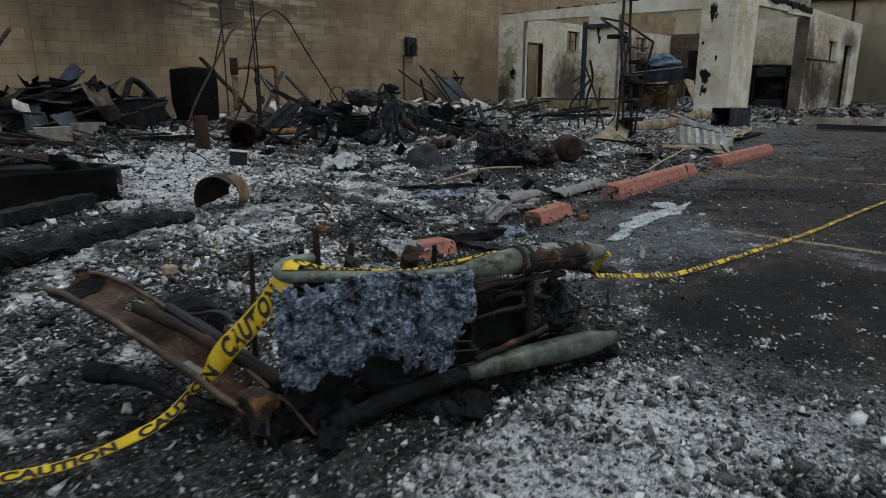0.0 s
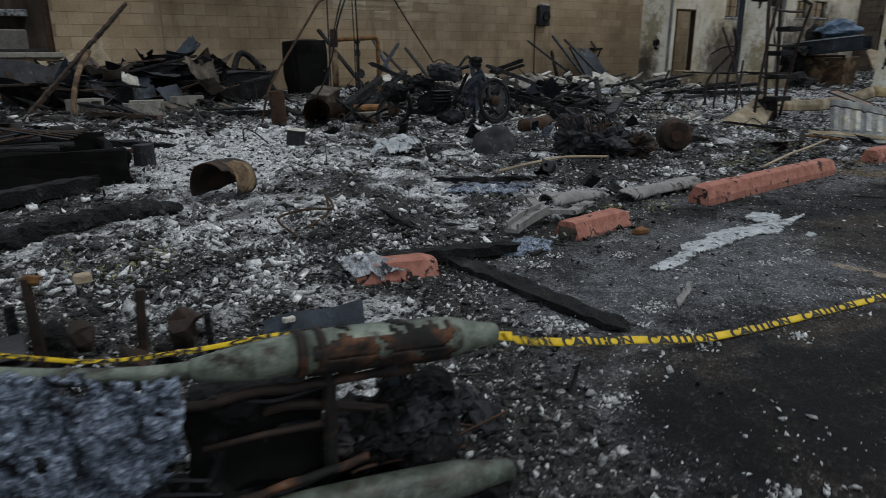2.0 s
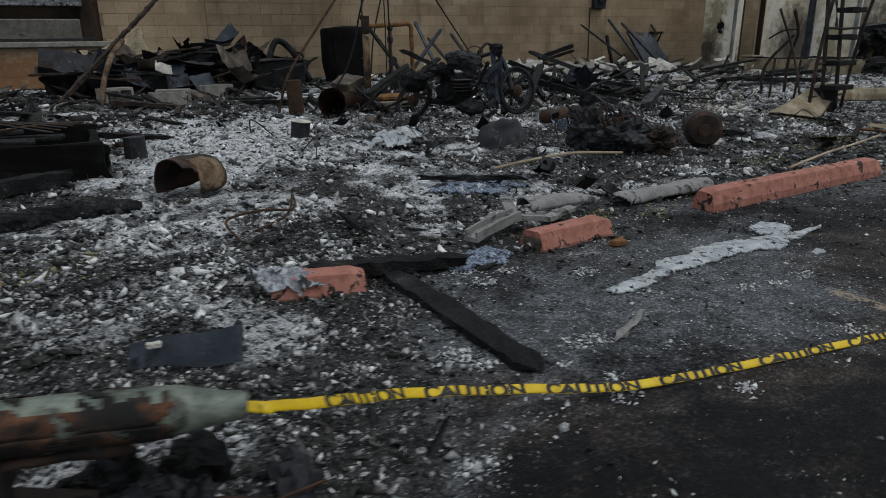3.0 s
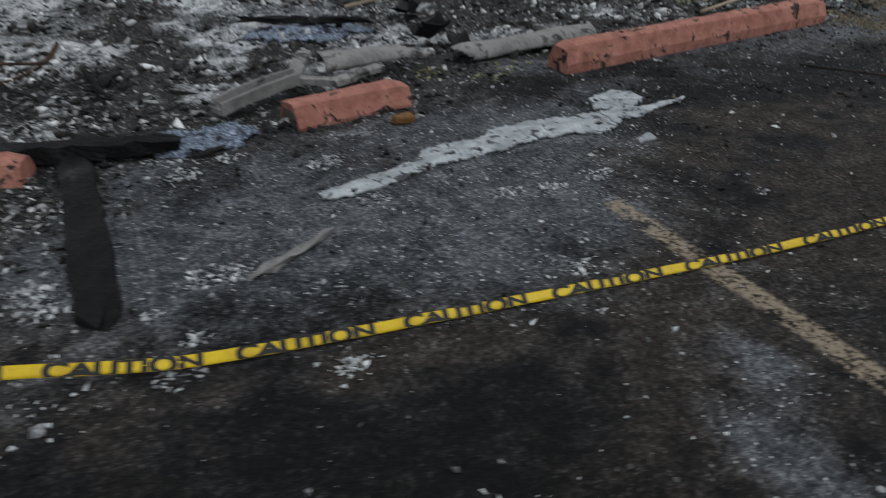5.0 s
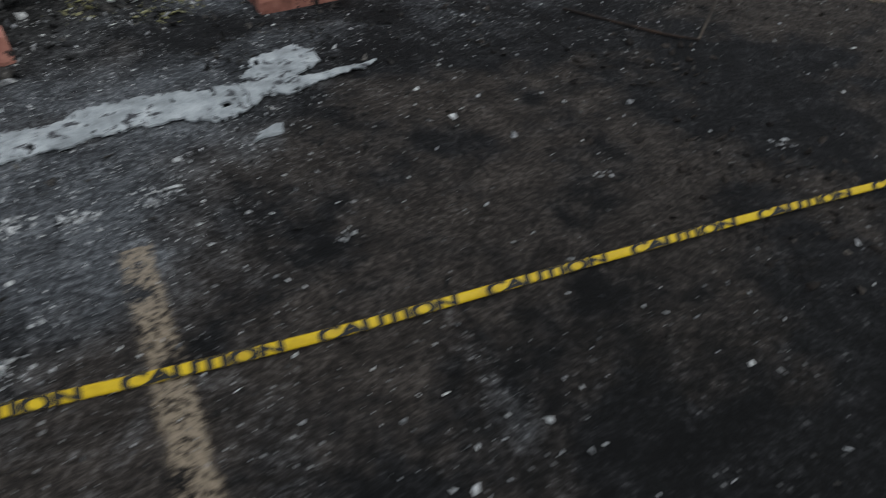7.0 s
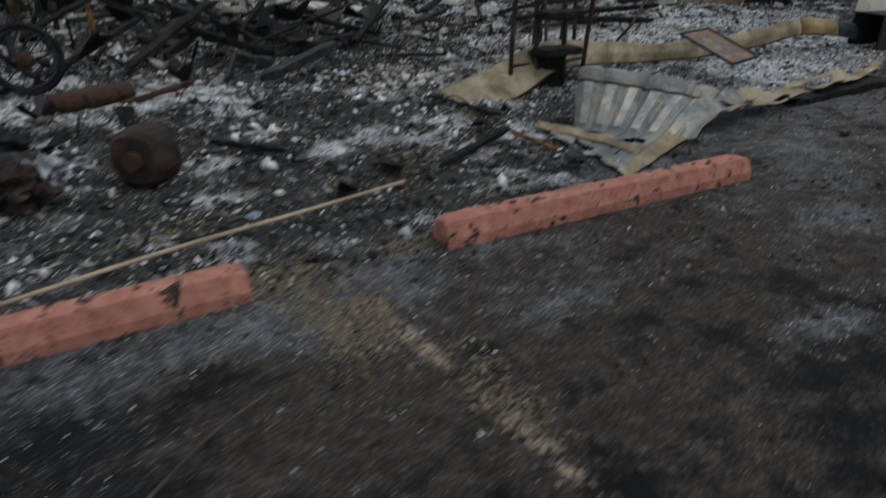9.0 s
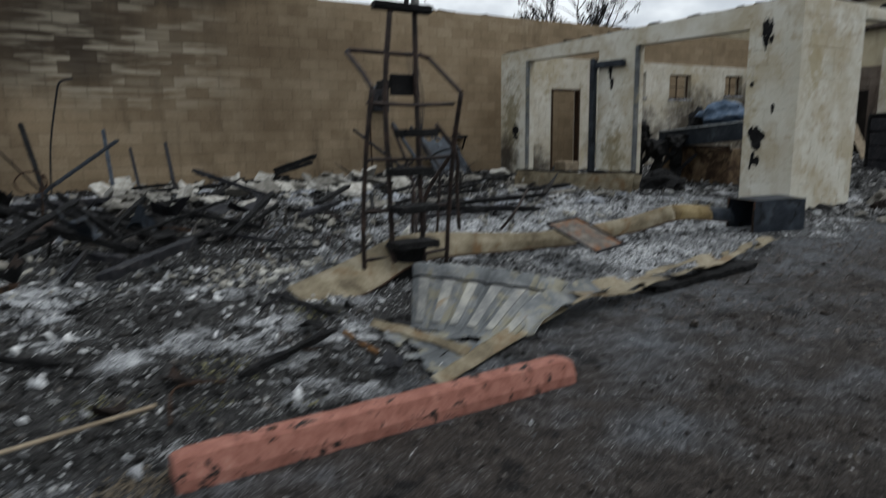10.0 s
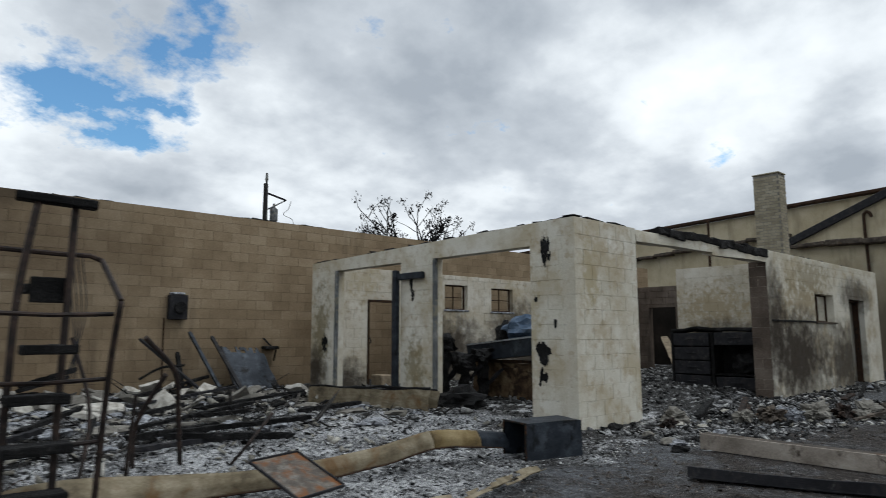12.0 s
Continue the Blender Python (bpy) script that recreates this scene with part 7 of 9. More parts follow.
bin_ = thing("melted_bin", (7.52, 6.25, 0.06), "blue-black crushed bin upside down in ash", "bin")
def bin_side(u, v):
    a = math.pi * u
    r = 0.24 * (1 - 0.28 * v * v)
    return Vector((7.52 - r * math.cos(a) * 1.05, 6.24 - 0.16 * math.sin(a) * (1 - 0.3 * v) + 0.06 * v, 0.05 + 0.23 * v * (0.8 + 0.3 * math.sin(a)))) + Vector((0, 0.02 * noise.noise(Vector((u * 5, v * 3, 2))), 0.02 * noise.noise(Vector((u * 6, v * 2, 5)))))


part("body", sheet(bin_side, 30, 16, 0.006), SOOT_METAL, bin_, smooth=True)
part("top", sheet(lambda u, v: bin_side(u, 1.0).lerp(Vector((7.52, 6.36, 0.27)), v), 30, 6, 0.006), SOOT_METAL, bin_, smooth=True)
solo("rusted_tube", rough_up(tubed([(8.55, 7.05, 0.17), (8.75, 7.0, 0.18), (9.12, 7.25, 0.17)], [0.07, 0.075, 0.07], 14), 0.01, 9, 1), RUST, (8.8, 7.1, 0.1), "brown rusted tube lying in ash", "tube", smooth=True)
for k, (c, s, mat) in enumerate((((8.25, 5.62, 0.17), (0.20, 0.14, 0.13), SOOT_METAL), ((8.02, 5.80, 0.20), (0.13, 0.12, 0.16), SOOT_METAL), ((8.47, 5.42, 0.13), (0.13, 0.10, 0.10), BROWN_CHAR), ((8.35, 5.75, 0.28), (0.18, 0.07, 0.05), CHAR), ((8.60, 5.50, 0.17), (0.07, 0.06, 0.07), PALE_ASH))):
    lump("burned_machine_part", c, s, mat, "burned black machine part caked with ash", "machine part", k + 2, 0.85, 4)
for k in range(18):
    a = Vector((7.9 + 0.022 * k + 0.05 * math.sin(k * 3), 5.9 - 0.018 * k + 0.08 * math.cos(k * 5), 0.12))
    solo("bent_wire", tubed(smooth_path([a, a + Vector((0.1 * math.sin(k), 0.05 * math.cos(k * 2), 0.16)), a + Vector((0.16 * math.cos(k), 0.1 * math.sin(k * 3), 0.22 + 0.03 * (k % 4))), a + Vector((0.2, 0.06 * math.sin(k), 0.05))], 5), 0.006, 5), (RUST, SOOT_METAL)[k % 2], a, "bent burned wire sticking out of the ash", "wire", "bent wires in the field")
rd = thing("rusted_drum", (9.04, 5.5, 0.08), "small brown rusted brake drum standing on edge", "drum")
part("drum_body", rough_up(tubed([(8.98, 5.42, 0.19), (9.0, 5.45, 0.19), (9.10, 5.56, 0.19), (9.11, 5.57, 0.19)], [0.12, 0.15, 0.15, 0.12], 20), 0.012, 12, 2), BROWN_CHAR, rd)
part("drum_hub", tubed([(8.96, 5.40, 0.19), (8.99, 5.43, 0.19)], 0.05, 12), RUST, rd)


def drift(x0, x1, y0, y1, h, seed):
    def fn(u, v):
        x, y = x0 + (x1 - x0) * u, y0 + (y1 - y0) * v
        e = max(0, 1 - ((u - 0.5) * 2) ** 2) * max(0, 1 - ((v - 0.5) * 2) ** 2)
        return Vector((x, y, gz(x, y) + 0.01 + h * e * (0.6 + 0.8 * noise.noise(Vector((u * 4, v * 3, seed)))) + 0.02 * noise.noise(Vector((u * 13, v * 9, seed)))))
    return sheet(fn, 36, 24, 0.01, lambda u, v: ((u - 0.5) ** 2 + (v - 0.5) ** 2) < 0.16 + 0.14 * noise.noise(Vector((u * 5, v * 5, seed))))


solo("ash_crust", drift(6.40, 7.05, 6.35, 6.75, 0.22, 3), MELT_PALE, (6.7, 6.55, 0.05), "blue-white crust of ash folded on the debris", "ash crust")
solo("ash_crust", drift(6.25, 7.0, 5.0, 5.4, 0.03, 5), MELT, (6.6, 5.2, 0.02), "flat pale grey crust on black debris", "ash crust")
solo("ash_crust", drift(5.6, 6.1, 3.92, 4.18, 0.02, 9), MELT, (5.9, 4.05, 0.02), "thin grey crust behind the charred board", "ash crust")
solo("bent_rod", tubed(smooth_path([(5.02, 4.78, 0.03), (5.0, 4.98, 0.09), (5.2, 5.06, 0.10), (5.38, 5.12, 0.07), (5.44, 5.32, 0.10), (5.34, 5.10, 0.05), (5.12, 4.90, 0.04)], 6), 0.007, 6), RUST, (5.2, 5.0, 0.03), "thin rusted rod bent to a loop in the debris", "rod")
solo("bent_rod", tubed(smooth_path([(6.9, 5.45, 0.08), (7.2, 5.4, 0.12), (7.7, 5.55, 0.10), (8.1, 5.45, 0.08)], 6), 0.011, 6), DRY_WOOD, (7.5, 5.45, 0.03), "pale dry stick on the debris", "stick")
solo("brick_piece", rough_up(boxed((4.0, 4.63, 0.03), (4.065, 4.685, 0.07), 0.006), 0.008, 20, 1, 1), DRY_WOOD, (4.03, 4.66, 0.03), "small tan brick piece in the ash", "brick")
solo("brick_piece", rough_up(boxed((6.52, 3.86, 0.0), (6.60, 3.91, 0.03), 0.006), 0.008, 20, 1, 1), ORANGE_RUST, (6.56, 3.88, 0), "small orange chip by the wheel stop", "brick")

# ---- left: the heap of sheet metal and boxes before the wall ----
random.seed(21)


def crumpled(name, at, w, d, h, mat, label, seed, turn=0.0, tilt=(0, 0), cat="sheet metal", grid=(26, 20), group=""):
    m = pose(at[0], at[1], at[2], tilt[0], tilt[1], turn)

    rnd = random.Random(int(seed * 100) + 7)
    folds = []
    for _ in range(4):
        a = rnd.uniform(0, math.pi)
        folds.append((math.cos(a), math.sin(a), rnd.uniform(-0.25, 0.25), rnd.uniform(0.5, 1.4) * rnd.choice((-1, 1, 1))))

    def fn(u, v):
        q = Vector((u * 4.4 * w, v * 4.4 * d, seed))
        z = sum(k * abs((u - 0.5) * ca + (v - 0.5) * sa + off) for ca, sa, off, k in folds)
        return m @ Vector(((u - 0.5) * w, (v - 0.5) * d, h * (1.5 * z + 0.35 * noise.noise(q) + 0.12 * noise.noise(q * 3.1))))
    bm = sheet(fn, *grid, 0.006, lambda u, v: min(u, v, 1 - u, 1 - v) > 0.03 + 0.05 * noise.noise(Vector((u * 3, v * 3, seed))))
    base = min(v.co.z for v in bm.verts)
    return solo(name, bm, mat, (at[0], at[1], base), label, cat, group)


for k, (x, y, z, w, d, h, mat, lab, turn, tilt) in enumerate((
    (5.2, 12.9, 0.62, 1.3, 0.8, 0.10, TAN_METAL, "pale scorched sheet bowed over the heap", 10, (12, -8)),
    (6.0, 12.6, 0.60, 1.5, 0.9, 0.14, SOOT_METAL, "sooty sheet metal crumpled on the heap", -15, (-18, 14)),
    (6.9, 12.9, 0.66, 1.2, 0.7, 0.16, SOOT_METAL, "black bent sheet metal on the heap", 25, (-30, 10)),
    (7.4, 13.0, 0.62, 1.0, 0.8, 0.14, CHAR, "charred roofing sheet on the heap", -20, (25, -10)),
    (5.6, 12.2, 0.42, 1.2, 0.7, 0.10, BLUE_SOOT, "blue-grey sheet metal in the heap", 5, (35, 4)),
    (6.6, 11.7, 0.34, 0.9, 0.7, 0.16, SCORCH, "crumpled grey sheet like cloth", 35, (20, 8)),
    (6.25, 11.6, 0.36, 0.5, 0.7, 0.05, BLUE_SOOT, "leaning blue-grey flat sheet", 30, (40, 0)),
    (4.6, 12.3, 0.42, 1.4, 0.8, 0.12, SOOT_METAL, "sooty bent sheet at the heap's end", 0, (20, 10)),
    (8.1, 13.6, 0.45, 1.0, 0.7, 0.12, CHAR, "charred sheet against the wall", 15, (-30, 0)),
)):
    crumpled("sheet_metal", (x, y, z), w * 0.72, d * 0.8, h * 0.9, mat, lab, k * 1.7 + 1, turn, tilt)
for k, (lo, hi, mat, lab) in enumerate((((6.95, 12.1, 0.2), (7.75, 12.55, 0.62), CHAR, "dark steel drawer box at the heap's foot"), ((4.9, 12.0, 0.15), (5.7, 12.5, 0.5), CHAR, "sooty steel tub in the heap"), ((5.9, 12.9, 0.2), (6.6, 13.4, 0.75), CHAR, "charred box in the heap"), ((4.2, 13.0, 0.1), (5.0, 13.6, 0.6), CHAR, "charred box by the wall"))):
    bx = thing("burned_box", ((lo[0] + hi[0]) / 2, (lo[1] + hi[1]) / 2, lo[2]), lab, "box")
    part("body", rough_up(boxed(lo, hi, 0.015), 0.04, 2.4, k, 4), mat, bx)
    part("lid", rough_up(boxed((lo[0] - 0.02, lo[1] - 0.02, hi[2] + 0.004), (hi[0] + 0.02, hi[1] + 0.02, hi[2] + 0.03), 0.006), 0.04, 2.4, k, 4), SOOT_METAL, bx)
for k in range(34):
    x = random.uniform(4.3, 7.9)
    y = random.uniform(11.9, 13.6)
    top = 0.22 + 0.5 * math.exp(-(((x - 6.9) / 0.9) ** 2)) + 0.25 * math.exp(-(((x - 5.2) / 0.7) ** 2))
    crumpled("sheet_scrap", (x, y, gz(x, y) + random.uniform(0.08, top)), random.uniform(0.25, 0.7), random.uniform(0.2, 0.5), random.uniform(0.06, 0.14), (CHAR, SOOT_METAL, CHAR, SCORCH, BLUE_SOOT, BROWN_CHAR, SOOT_BLACK)[k % 7], ("charred sheet scrap in the heap", "sooty sheet scrap in the heap", "charred sheet scrap in the heap", "scorched grey-brown sheet scrap in the heap", "blue-grey sheet scrap in the heap", "brown burnt sheet scrap in the heap", "soot-black sheet scrap in the heap")[k % 7], k * 2.3 + 0.4, random.uniform(0, 180), (random.gauss(0, 30), random.gauss(0, 30)), "scrap", (14, 10), "sheet scraps in the wall heap")
for k in range(12):
    x, y, a = random.uniform(4.3, 7.6), random.uniform(11.6, 12.8), random.uniform(-0.7, 0.7)
    l = random.uniform(0.5, 1.3)
    z = gz(x, y) + random.uniform(0.1, 0.5)
    plank("burned_board", (x - l / 2 * math.cos(a), y - l / 2 * math.sin(a), z), (x + l / 2 * math.cos(a), y + l / 2 * math.sin(a), z + random.uniform(-0.15, 0.25)), random.uniform(0.04, 0.12), 0.025, (CHAR, BROWN_CHAR, CHAR)[k % 3], "burned board lying in the heap", "board", 640 + k, "burned boards in the field")
solo("dusted_panel", rough_up(sheet(lambda u, v: Vector((4.55 + 0.75 * u, 12.1 + 0.5 * v, 0.50 + 0.05 * u + 0.04 * math.sin(u * 7))), 22, 12, 0.01), 0.04, 4, 2), PALE_ASH, (4.9, 12.3, 0.4), "sooty panel dusted white with ash on the heap", "panel")
solo("white_plate", rough_up(boxed((-0.12, -0.015, -0.09), (0.12, 0.015, 0.09), 0.006, pose(5.68, 11.9, 0.57, -35, 25, 20)), 0.02, 6, 1, 2), PLASTER, (5.68, 11.9, 0.45), "small white plate tilted on the heap", "plate")


def hollow_block(at, turn, tilt, label):
    """A concrete block with its two hollow cells."""
    m = pose(*at, *tilt, turn)
    bm = bmesh.new()
    for lo, hi in (((0, 0, 0), (0.39, 0.03, 0.19)), ((0, 0.16, 0), (0.39, 0.19, 0.19)), ((0, 0.03, 0), (0.03, 0.16, 0.19)), ((0.36, 0.03, 0), (0.39, 0.16, 0.19)), ((0.18, 0.03, 0), (0.21, 0.16, 0.19))):
        box(bm, lo, hi, 0, m)
    solo("concrete_block", bm, CONCRETE, at, label, "concrete block", "loose concrete blocks")


hollow_block((5.32, 10.35, 0.16), 8, (0, 0), "loose grey concrete block lying in ash")
hollow_block((5.42, 10.75, 0.18), -12, (90, 0), "loose hollow concrete block standing on its face")
hollow_block((6.05, 11.05, 0.18), 12, (0, 0), "loose grey concrete block before the heap")
hollow_block((4.75, 11.05, 0.20), 30, (90, 0), "yellowed hollow concrete block among boards")
plank("charred_pole", (4.35, 10.9, 0.25), (5.9, 12.6, 1.62), 0.045, 0.045, BROWN_CHAR, "long burned pole leaning over the heap", "pole", 31)
solo("bent_pipe", tubed(smooth_path([(4.8, 10.75, 0.2), (4.85, 10.95, 0.45), (5.0, 11.3, 0.75), (5.2, 11.8, 0.95)], 6), 0.034, 10), BENCH_RUST, (4.8, 10.8, 0.15), "bent tan pipe rising from the boards", "pipe", smooth=True)
solo("bent_pipe", tubed(smooth_path([(7.3, 12.5, 0.6), (7.5, 12.6, 0.92), (7.75, 12.6, 0.75), (7.95, 12.4, 0.3)], 6), 0.05, 10), CHAR, (7.7, 12.5, 0.2), "curved charred pipe beside the heap", "pipe", smooth=True)
for k in range(14):
    x, y = random.uniform(3.4, 6.6), random.uniform(9.2, 11.8)
    a = random.uniform(0, 3.1)
    l = random.uniform(0.3, 0.9)
    z = gz(x, y) + random.uniform(0.02, 0.10)
    plank("burned_board", (x - l / 2 * math.cos(a), y - l / 2 * math.sin(a), z), (x + l / 2 * math.cos(a), y + l / 2 * math.sin(a), z + random.uniform(-0.02, 0.1)), random.uniform(0.04, 0.12), random.uniform(0.02, 0.05), (CHAR, CHAR, BROWN_CHAR, SCORCH)[k % 4], "burned board in the ash before the heap", "board", 140 + k, "burned boards in the field")

# the room behind the wall's window
wn = thing("window_6", (4.0, WY, 0.95), "burned window opening with an ashy sill in the block wall", "window", kind="structure")
part("window_sill", boxed((2.8, WY - 0.10, 0.86), (5.25, WY - 0.034, 0.945), 0.012), CONCRETE, wn, "ashy concrete sill")
part("window_frame", boxed((5.06, WY + 0.02, 0.953), (5.147, WY + 0.1, 2.197), 0.004), RUST, wn)
part("window_frame", boxed((2.9, WY + 0.02, 0.953), (5.055, WY + 0.1, 1.0), 0.004), SOOT_METAL, wn)
room = wall_core("wall_annex", [((1.5, 17.2, -0.1), (7.5, 17.35, 3.4)), ((7.35, 15.12, -0.1), (7.5, 17.19, 3.4)), ((1.5, 15.12, -0.1), (1.65, 17.19, 3.4))], BROWN_BLOCK, "smoke-stained pinkish wall of the room behind the window")
part("shelf_board", boxed((2.5, 17.0, 1.6), (5.0, 17.19, 1.72), 0.01), PALE_ASH, room)
part("stud", boxed((5.6, 16.6, -0.1), (5.75, 16.75, 3.0), 0.01), CONCRETE, room)
part("stud", barred((5.2, 16.0, 0.2), (6.4, 16.6, 2.6), 0.12, 0.05), DRY_WOOD, room)
part("cupboard", boxed((2.6, 16.5, 0.2), (4.9, 17.0, 1.35), 0.02), CONCRETE, room)

# ---- rods and plates leaning on the long wall ----
for k, (a, b, w, mat) in enumerate((
    ((15.45, 14.55, 1.2), (16.25, 13.5, 0.25), 0.07, SOOT_METAL), ((16.40, 14.65, 1.33), (16.62, 13.6, 0.25), 0.07, BLUE_SOOT), ((16.85, 14.65, 1.24), (16.85, 13.2, 0.25), 0.07, SOOT_METAL),
    ((10.81, 14.2, 1.25), (10.78, 13.1, 0.25), 0.06, BLUE_SOOT), ((10.92, 13.33, 1.09), (9.75, 12.35, 0.36), 0.06, BLUE_SOOT), ((11.21, 14.4, 0.94), (11.14, 13.0, 0.25), 0.05, SOOT_METAL), ((11.79, 14.45, 1.02), (11.66, 13.1, 0.25), 0.06, SOOT_METAL),
    ((9.67, 14.3, 1.36), (9.88, 12.85, 0.28), 0.07, CHAR), ((16.05, 14.3, 0.95), (16.1, 14.1, 0.3), 0.08, CHAR), ((13.4, 13.5, 0.5), (14.1, 13.2, 0.75), 0.13, CHAR), ((13.35, 13.3, 0.45), (13.95, 13.0, 0.65), 0.10, CHAR))):
    plank("leaning_bar", a, b, w, w * 0.6, mat, "burned steel bar leaning towards the block wall", "bar", 60 + k, "bars leaning by the wall", 0.006)
lp = thing("leaning_plate", (17.6, 14.3, 0.2), "blue-grey scorched steel panel leaning on the wall", "panel")
part("panel", rough_up(sheet(lambda u, v: lerp3(lerp3((17.05, 13.9, 0.15), (18.05, 13.9, 0.12), u), lerp3((17.05, 14.68, 1.04), (17.95, 14.68, 0.99), u), v), 20, 16, 0.012, lambda u, v: not (v > 0.9 and noise.noise(Vector((u * 9, v * 9, 0))) > 0.1)), 0.03, 3, 2), BLUE_SOOT, lp)
part("panel_edge", barred((17.06, 13.88, 0.17), (17.06, 14.66, 1.04), 0.03, 0.04), SOOT_METAL, lp)
sb = thing("wall_bracket", (18.3, WY - 0.15, 0.95), "small dark bracket shelf on the block wall", "bracket")
part("shelf", boxed((18.05, WY - 0.25, 0.97), (18.36, WY - 0.034, 1.03), 0.006), CHAR, sb)
part("strut", barred((18.3, WY - 0.22, 0.96), (18.34, WY - 0.05, 0.72), 0.03, 0.03), CHAR, sb)
part("strut", barred((18.08, WY - 0.06, 1.2), (18.34, WY - 0.06, 0.96), 0.03, 0.03), SOOT_METAL, sb)

# ---- the rolling ladder ----
lad = thing("rolling_ladder", (12.2, 6.5, 0.1), "burned brown-black rolling ladder with bent handrails and steps", "ladder")
for side, (x0, x1) in enumerate(((12.03, 12.12), (12.30, 12.33))):
    part("rail", tubed(smooth_path([(x0 - 0.02, 6.30, 0.10), (x0, 6.38, 0.8), (x0 + 0.03, 6.46, 1.5), (x1 + 0.02, 6.50, 2.11)], 6), 0.022, 8), LADDER_STEEL, lad, smooth=True)
part("top_step", barred((12.02, 6.54, 2.13), (12.47, 6.46, 2.105), 0.11, 0.055, 0.008), CHAR, lad)
part("handrail", tubed(smooth_path([(11.76, 6.30, 0.10), (11.76, 6.28, 0.6), (11.79, 6.25, 1.1), (11.834, 6.223, 1.50)], 6), 0.019, 8), LADDER_STEEL, lad, smooth=True)
part("handrail", tubed(smooth_path([(12.53, 6.38, 0.10), (12.54, 6.34, 0.6), (12.55, 6.27, 1.1), (12.565, 6.19, 1.48)], 6), 0.019, 8), LADDER_STEEL, lad, smooth=True)
part("handrail", tubed([(11.834, 6.223, 1.50), (11.85, 6.40, 1.62), (11.862, 6.70, 1.795), (11.90, 6.73, 1.815), (12.05, 6.71, 1.81), (12.3, 6.69, 1.80), (12.50, 6.68, 1.80), (12.57, 6.66, 1.77), (12.568, 6.45, 1.64), (12.565, 6.19, 1.48)], 0.018, 8), LADDER_STEEL, lad, "handrail hoop with a bright bare spot")
for z, y in ((1.40, 6.24), (1.0, 6.28), (0.62, 6.32), (0.25, 6.34)):
    part("cross_bar", tubed([(11.80, y, z), (12.2, y + 0.02, z - 0.012), (12.55, y + 0.03, z)], 0.014, 7), LADDER_STEEL, lad)
for (x0, x1, y, z) in ((12.12, 12.35, 6.62, 1.56), (12.06, 12.34, 6.22, 1.185), (12.0, 12.33, 6.26, 0.90), (12.0, 12.36, 6.24, 0.62), (11.98, 12.34, 6.22, 0.35)):
    part("step", rough_up(boxed((x0, y - 0.06, z - 0.028), (x1, y + 0.12, z + 0.028), 0.006), 0.008, 8, z, 2), CHAR, lad)
part("step", boxed((12.13, 6.5, 1.47), (12.34, 6.53, 1.63), 0.006), CHAR, lad)
part("axle_box", rough_up(boxed((12.0, 6.30, 0.06), (12.3, 6.5, 0.34), 0.01), 0.01, 9, 1, 2), CHAR, lad)
for k in range(4):
    part("wire", tubed(smooth_path([(12.36 + 0.03 * k, 6.66, 1.78), (12.40 + 0.025 * k, 6.6, 1.4), (12.42 - 0.02 * k, 6.5, 1.0)], 5), 0.004, 5), SOOT_METAL, lad)

for k, pts in enumerate((((13.28, 8.0, 0.1), (13.30, 8.0, 0.5), (13.42, 7.7, 0.93)), ((13.66, 7.9, 0.1), (13.60, 7.85, 0.6), (13.50, 7.7, 0.95), (13.2, 7.6, 1.25)), ((12.55, 6.9, 0.1), (12.7, 7.2, 0.7), (12.6, 7.4, 1.25)), ((13.0, 7.3, 0.1), (13.05, 7.3, 0.8)), ((14.0, 7.6, 0.12), (14.15, 7.55, 0.30), (14.45, 7.7, 0.52)), ((12.9, 7.6, 0.1), (12.92, 7.6, 0.62)))):
    solo("bent_post", tubed(smooth_path(pts, 5), 0.022 if k < 2 else 0.015, 8), LADDER_STEEL, pts[0], "burned bent steel post standing in the debris", "post", "bent posts in the field")
solo("bent_rod", tubed(smooth_path([(13.30, 8.0, 0.88), (13.45, 7.9, 0.98), (13.62, 7.8, 1.0)], 5), 0.012, 6), CHAR, (13.3, 8.0, 0.8), "thin rod hooked on the bent posts", "rod")


# ---- bent sheet metal at the edge of the lot ----
def roof_sheet(u, v):
    f = lerp3((11.36, 5.41, 0.05), (11.24, 4.50, 0.012), u)
    m = lerp3((11.594, 5.294, 0.03), (11.97, 4.78, 0.02), u)
    t = lerp3((11.66, 5.375, 0.405), (12.66, 5.07, 0.20), u) + Vector((0, 0, 0.03 * math.sin(u * 3.1)))
    k = (v - 0.40) / 0.60
    soft_ = 0.07 * math.exp(-((v - 0.40) / 0.09) ** 2)
    p = f.lerp(m, v / 0.40) if v < 0.40 else m.lerp(t, k)
    rib = 0.026 * min(1.0, 1.5 * abs(math.sin(u * math.pi * 6))) * (0.5 if v < 0.4 else 1.0)
    fold_ = 0.018 * math.exp(-((v - 0.88) / 0.03) ** 2)
    return p + Vector((-0.3, -0.35, 0.6)) * (rib + soft_ * 0.25 - fold_) + Vector((0, 0, 0.014 * noise.noise(Vector((u * 3, v * 3, 1)))))


def sheet_whole(u, v):
    if v > 0.36:
        return True
    return noise.noise(Vector((u * 4, v * 7, 3))) < 0.22 and v > 0.05 + 0.08 * noise.noise(Vector((u * 9, 0, 5)))


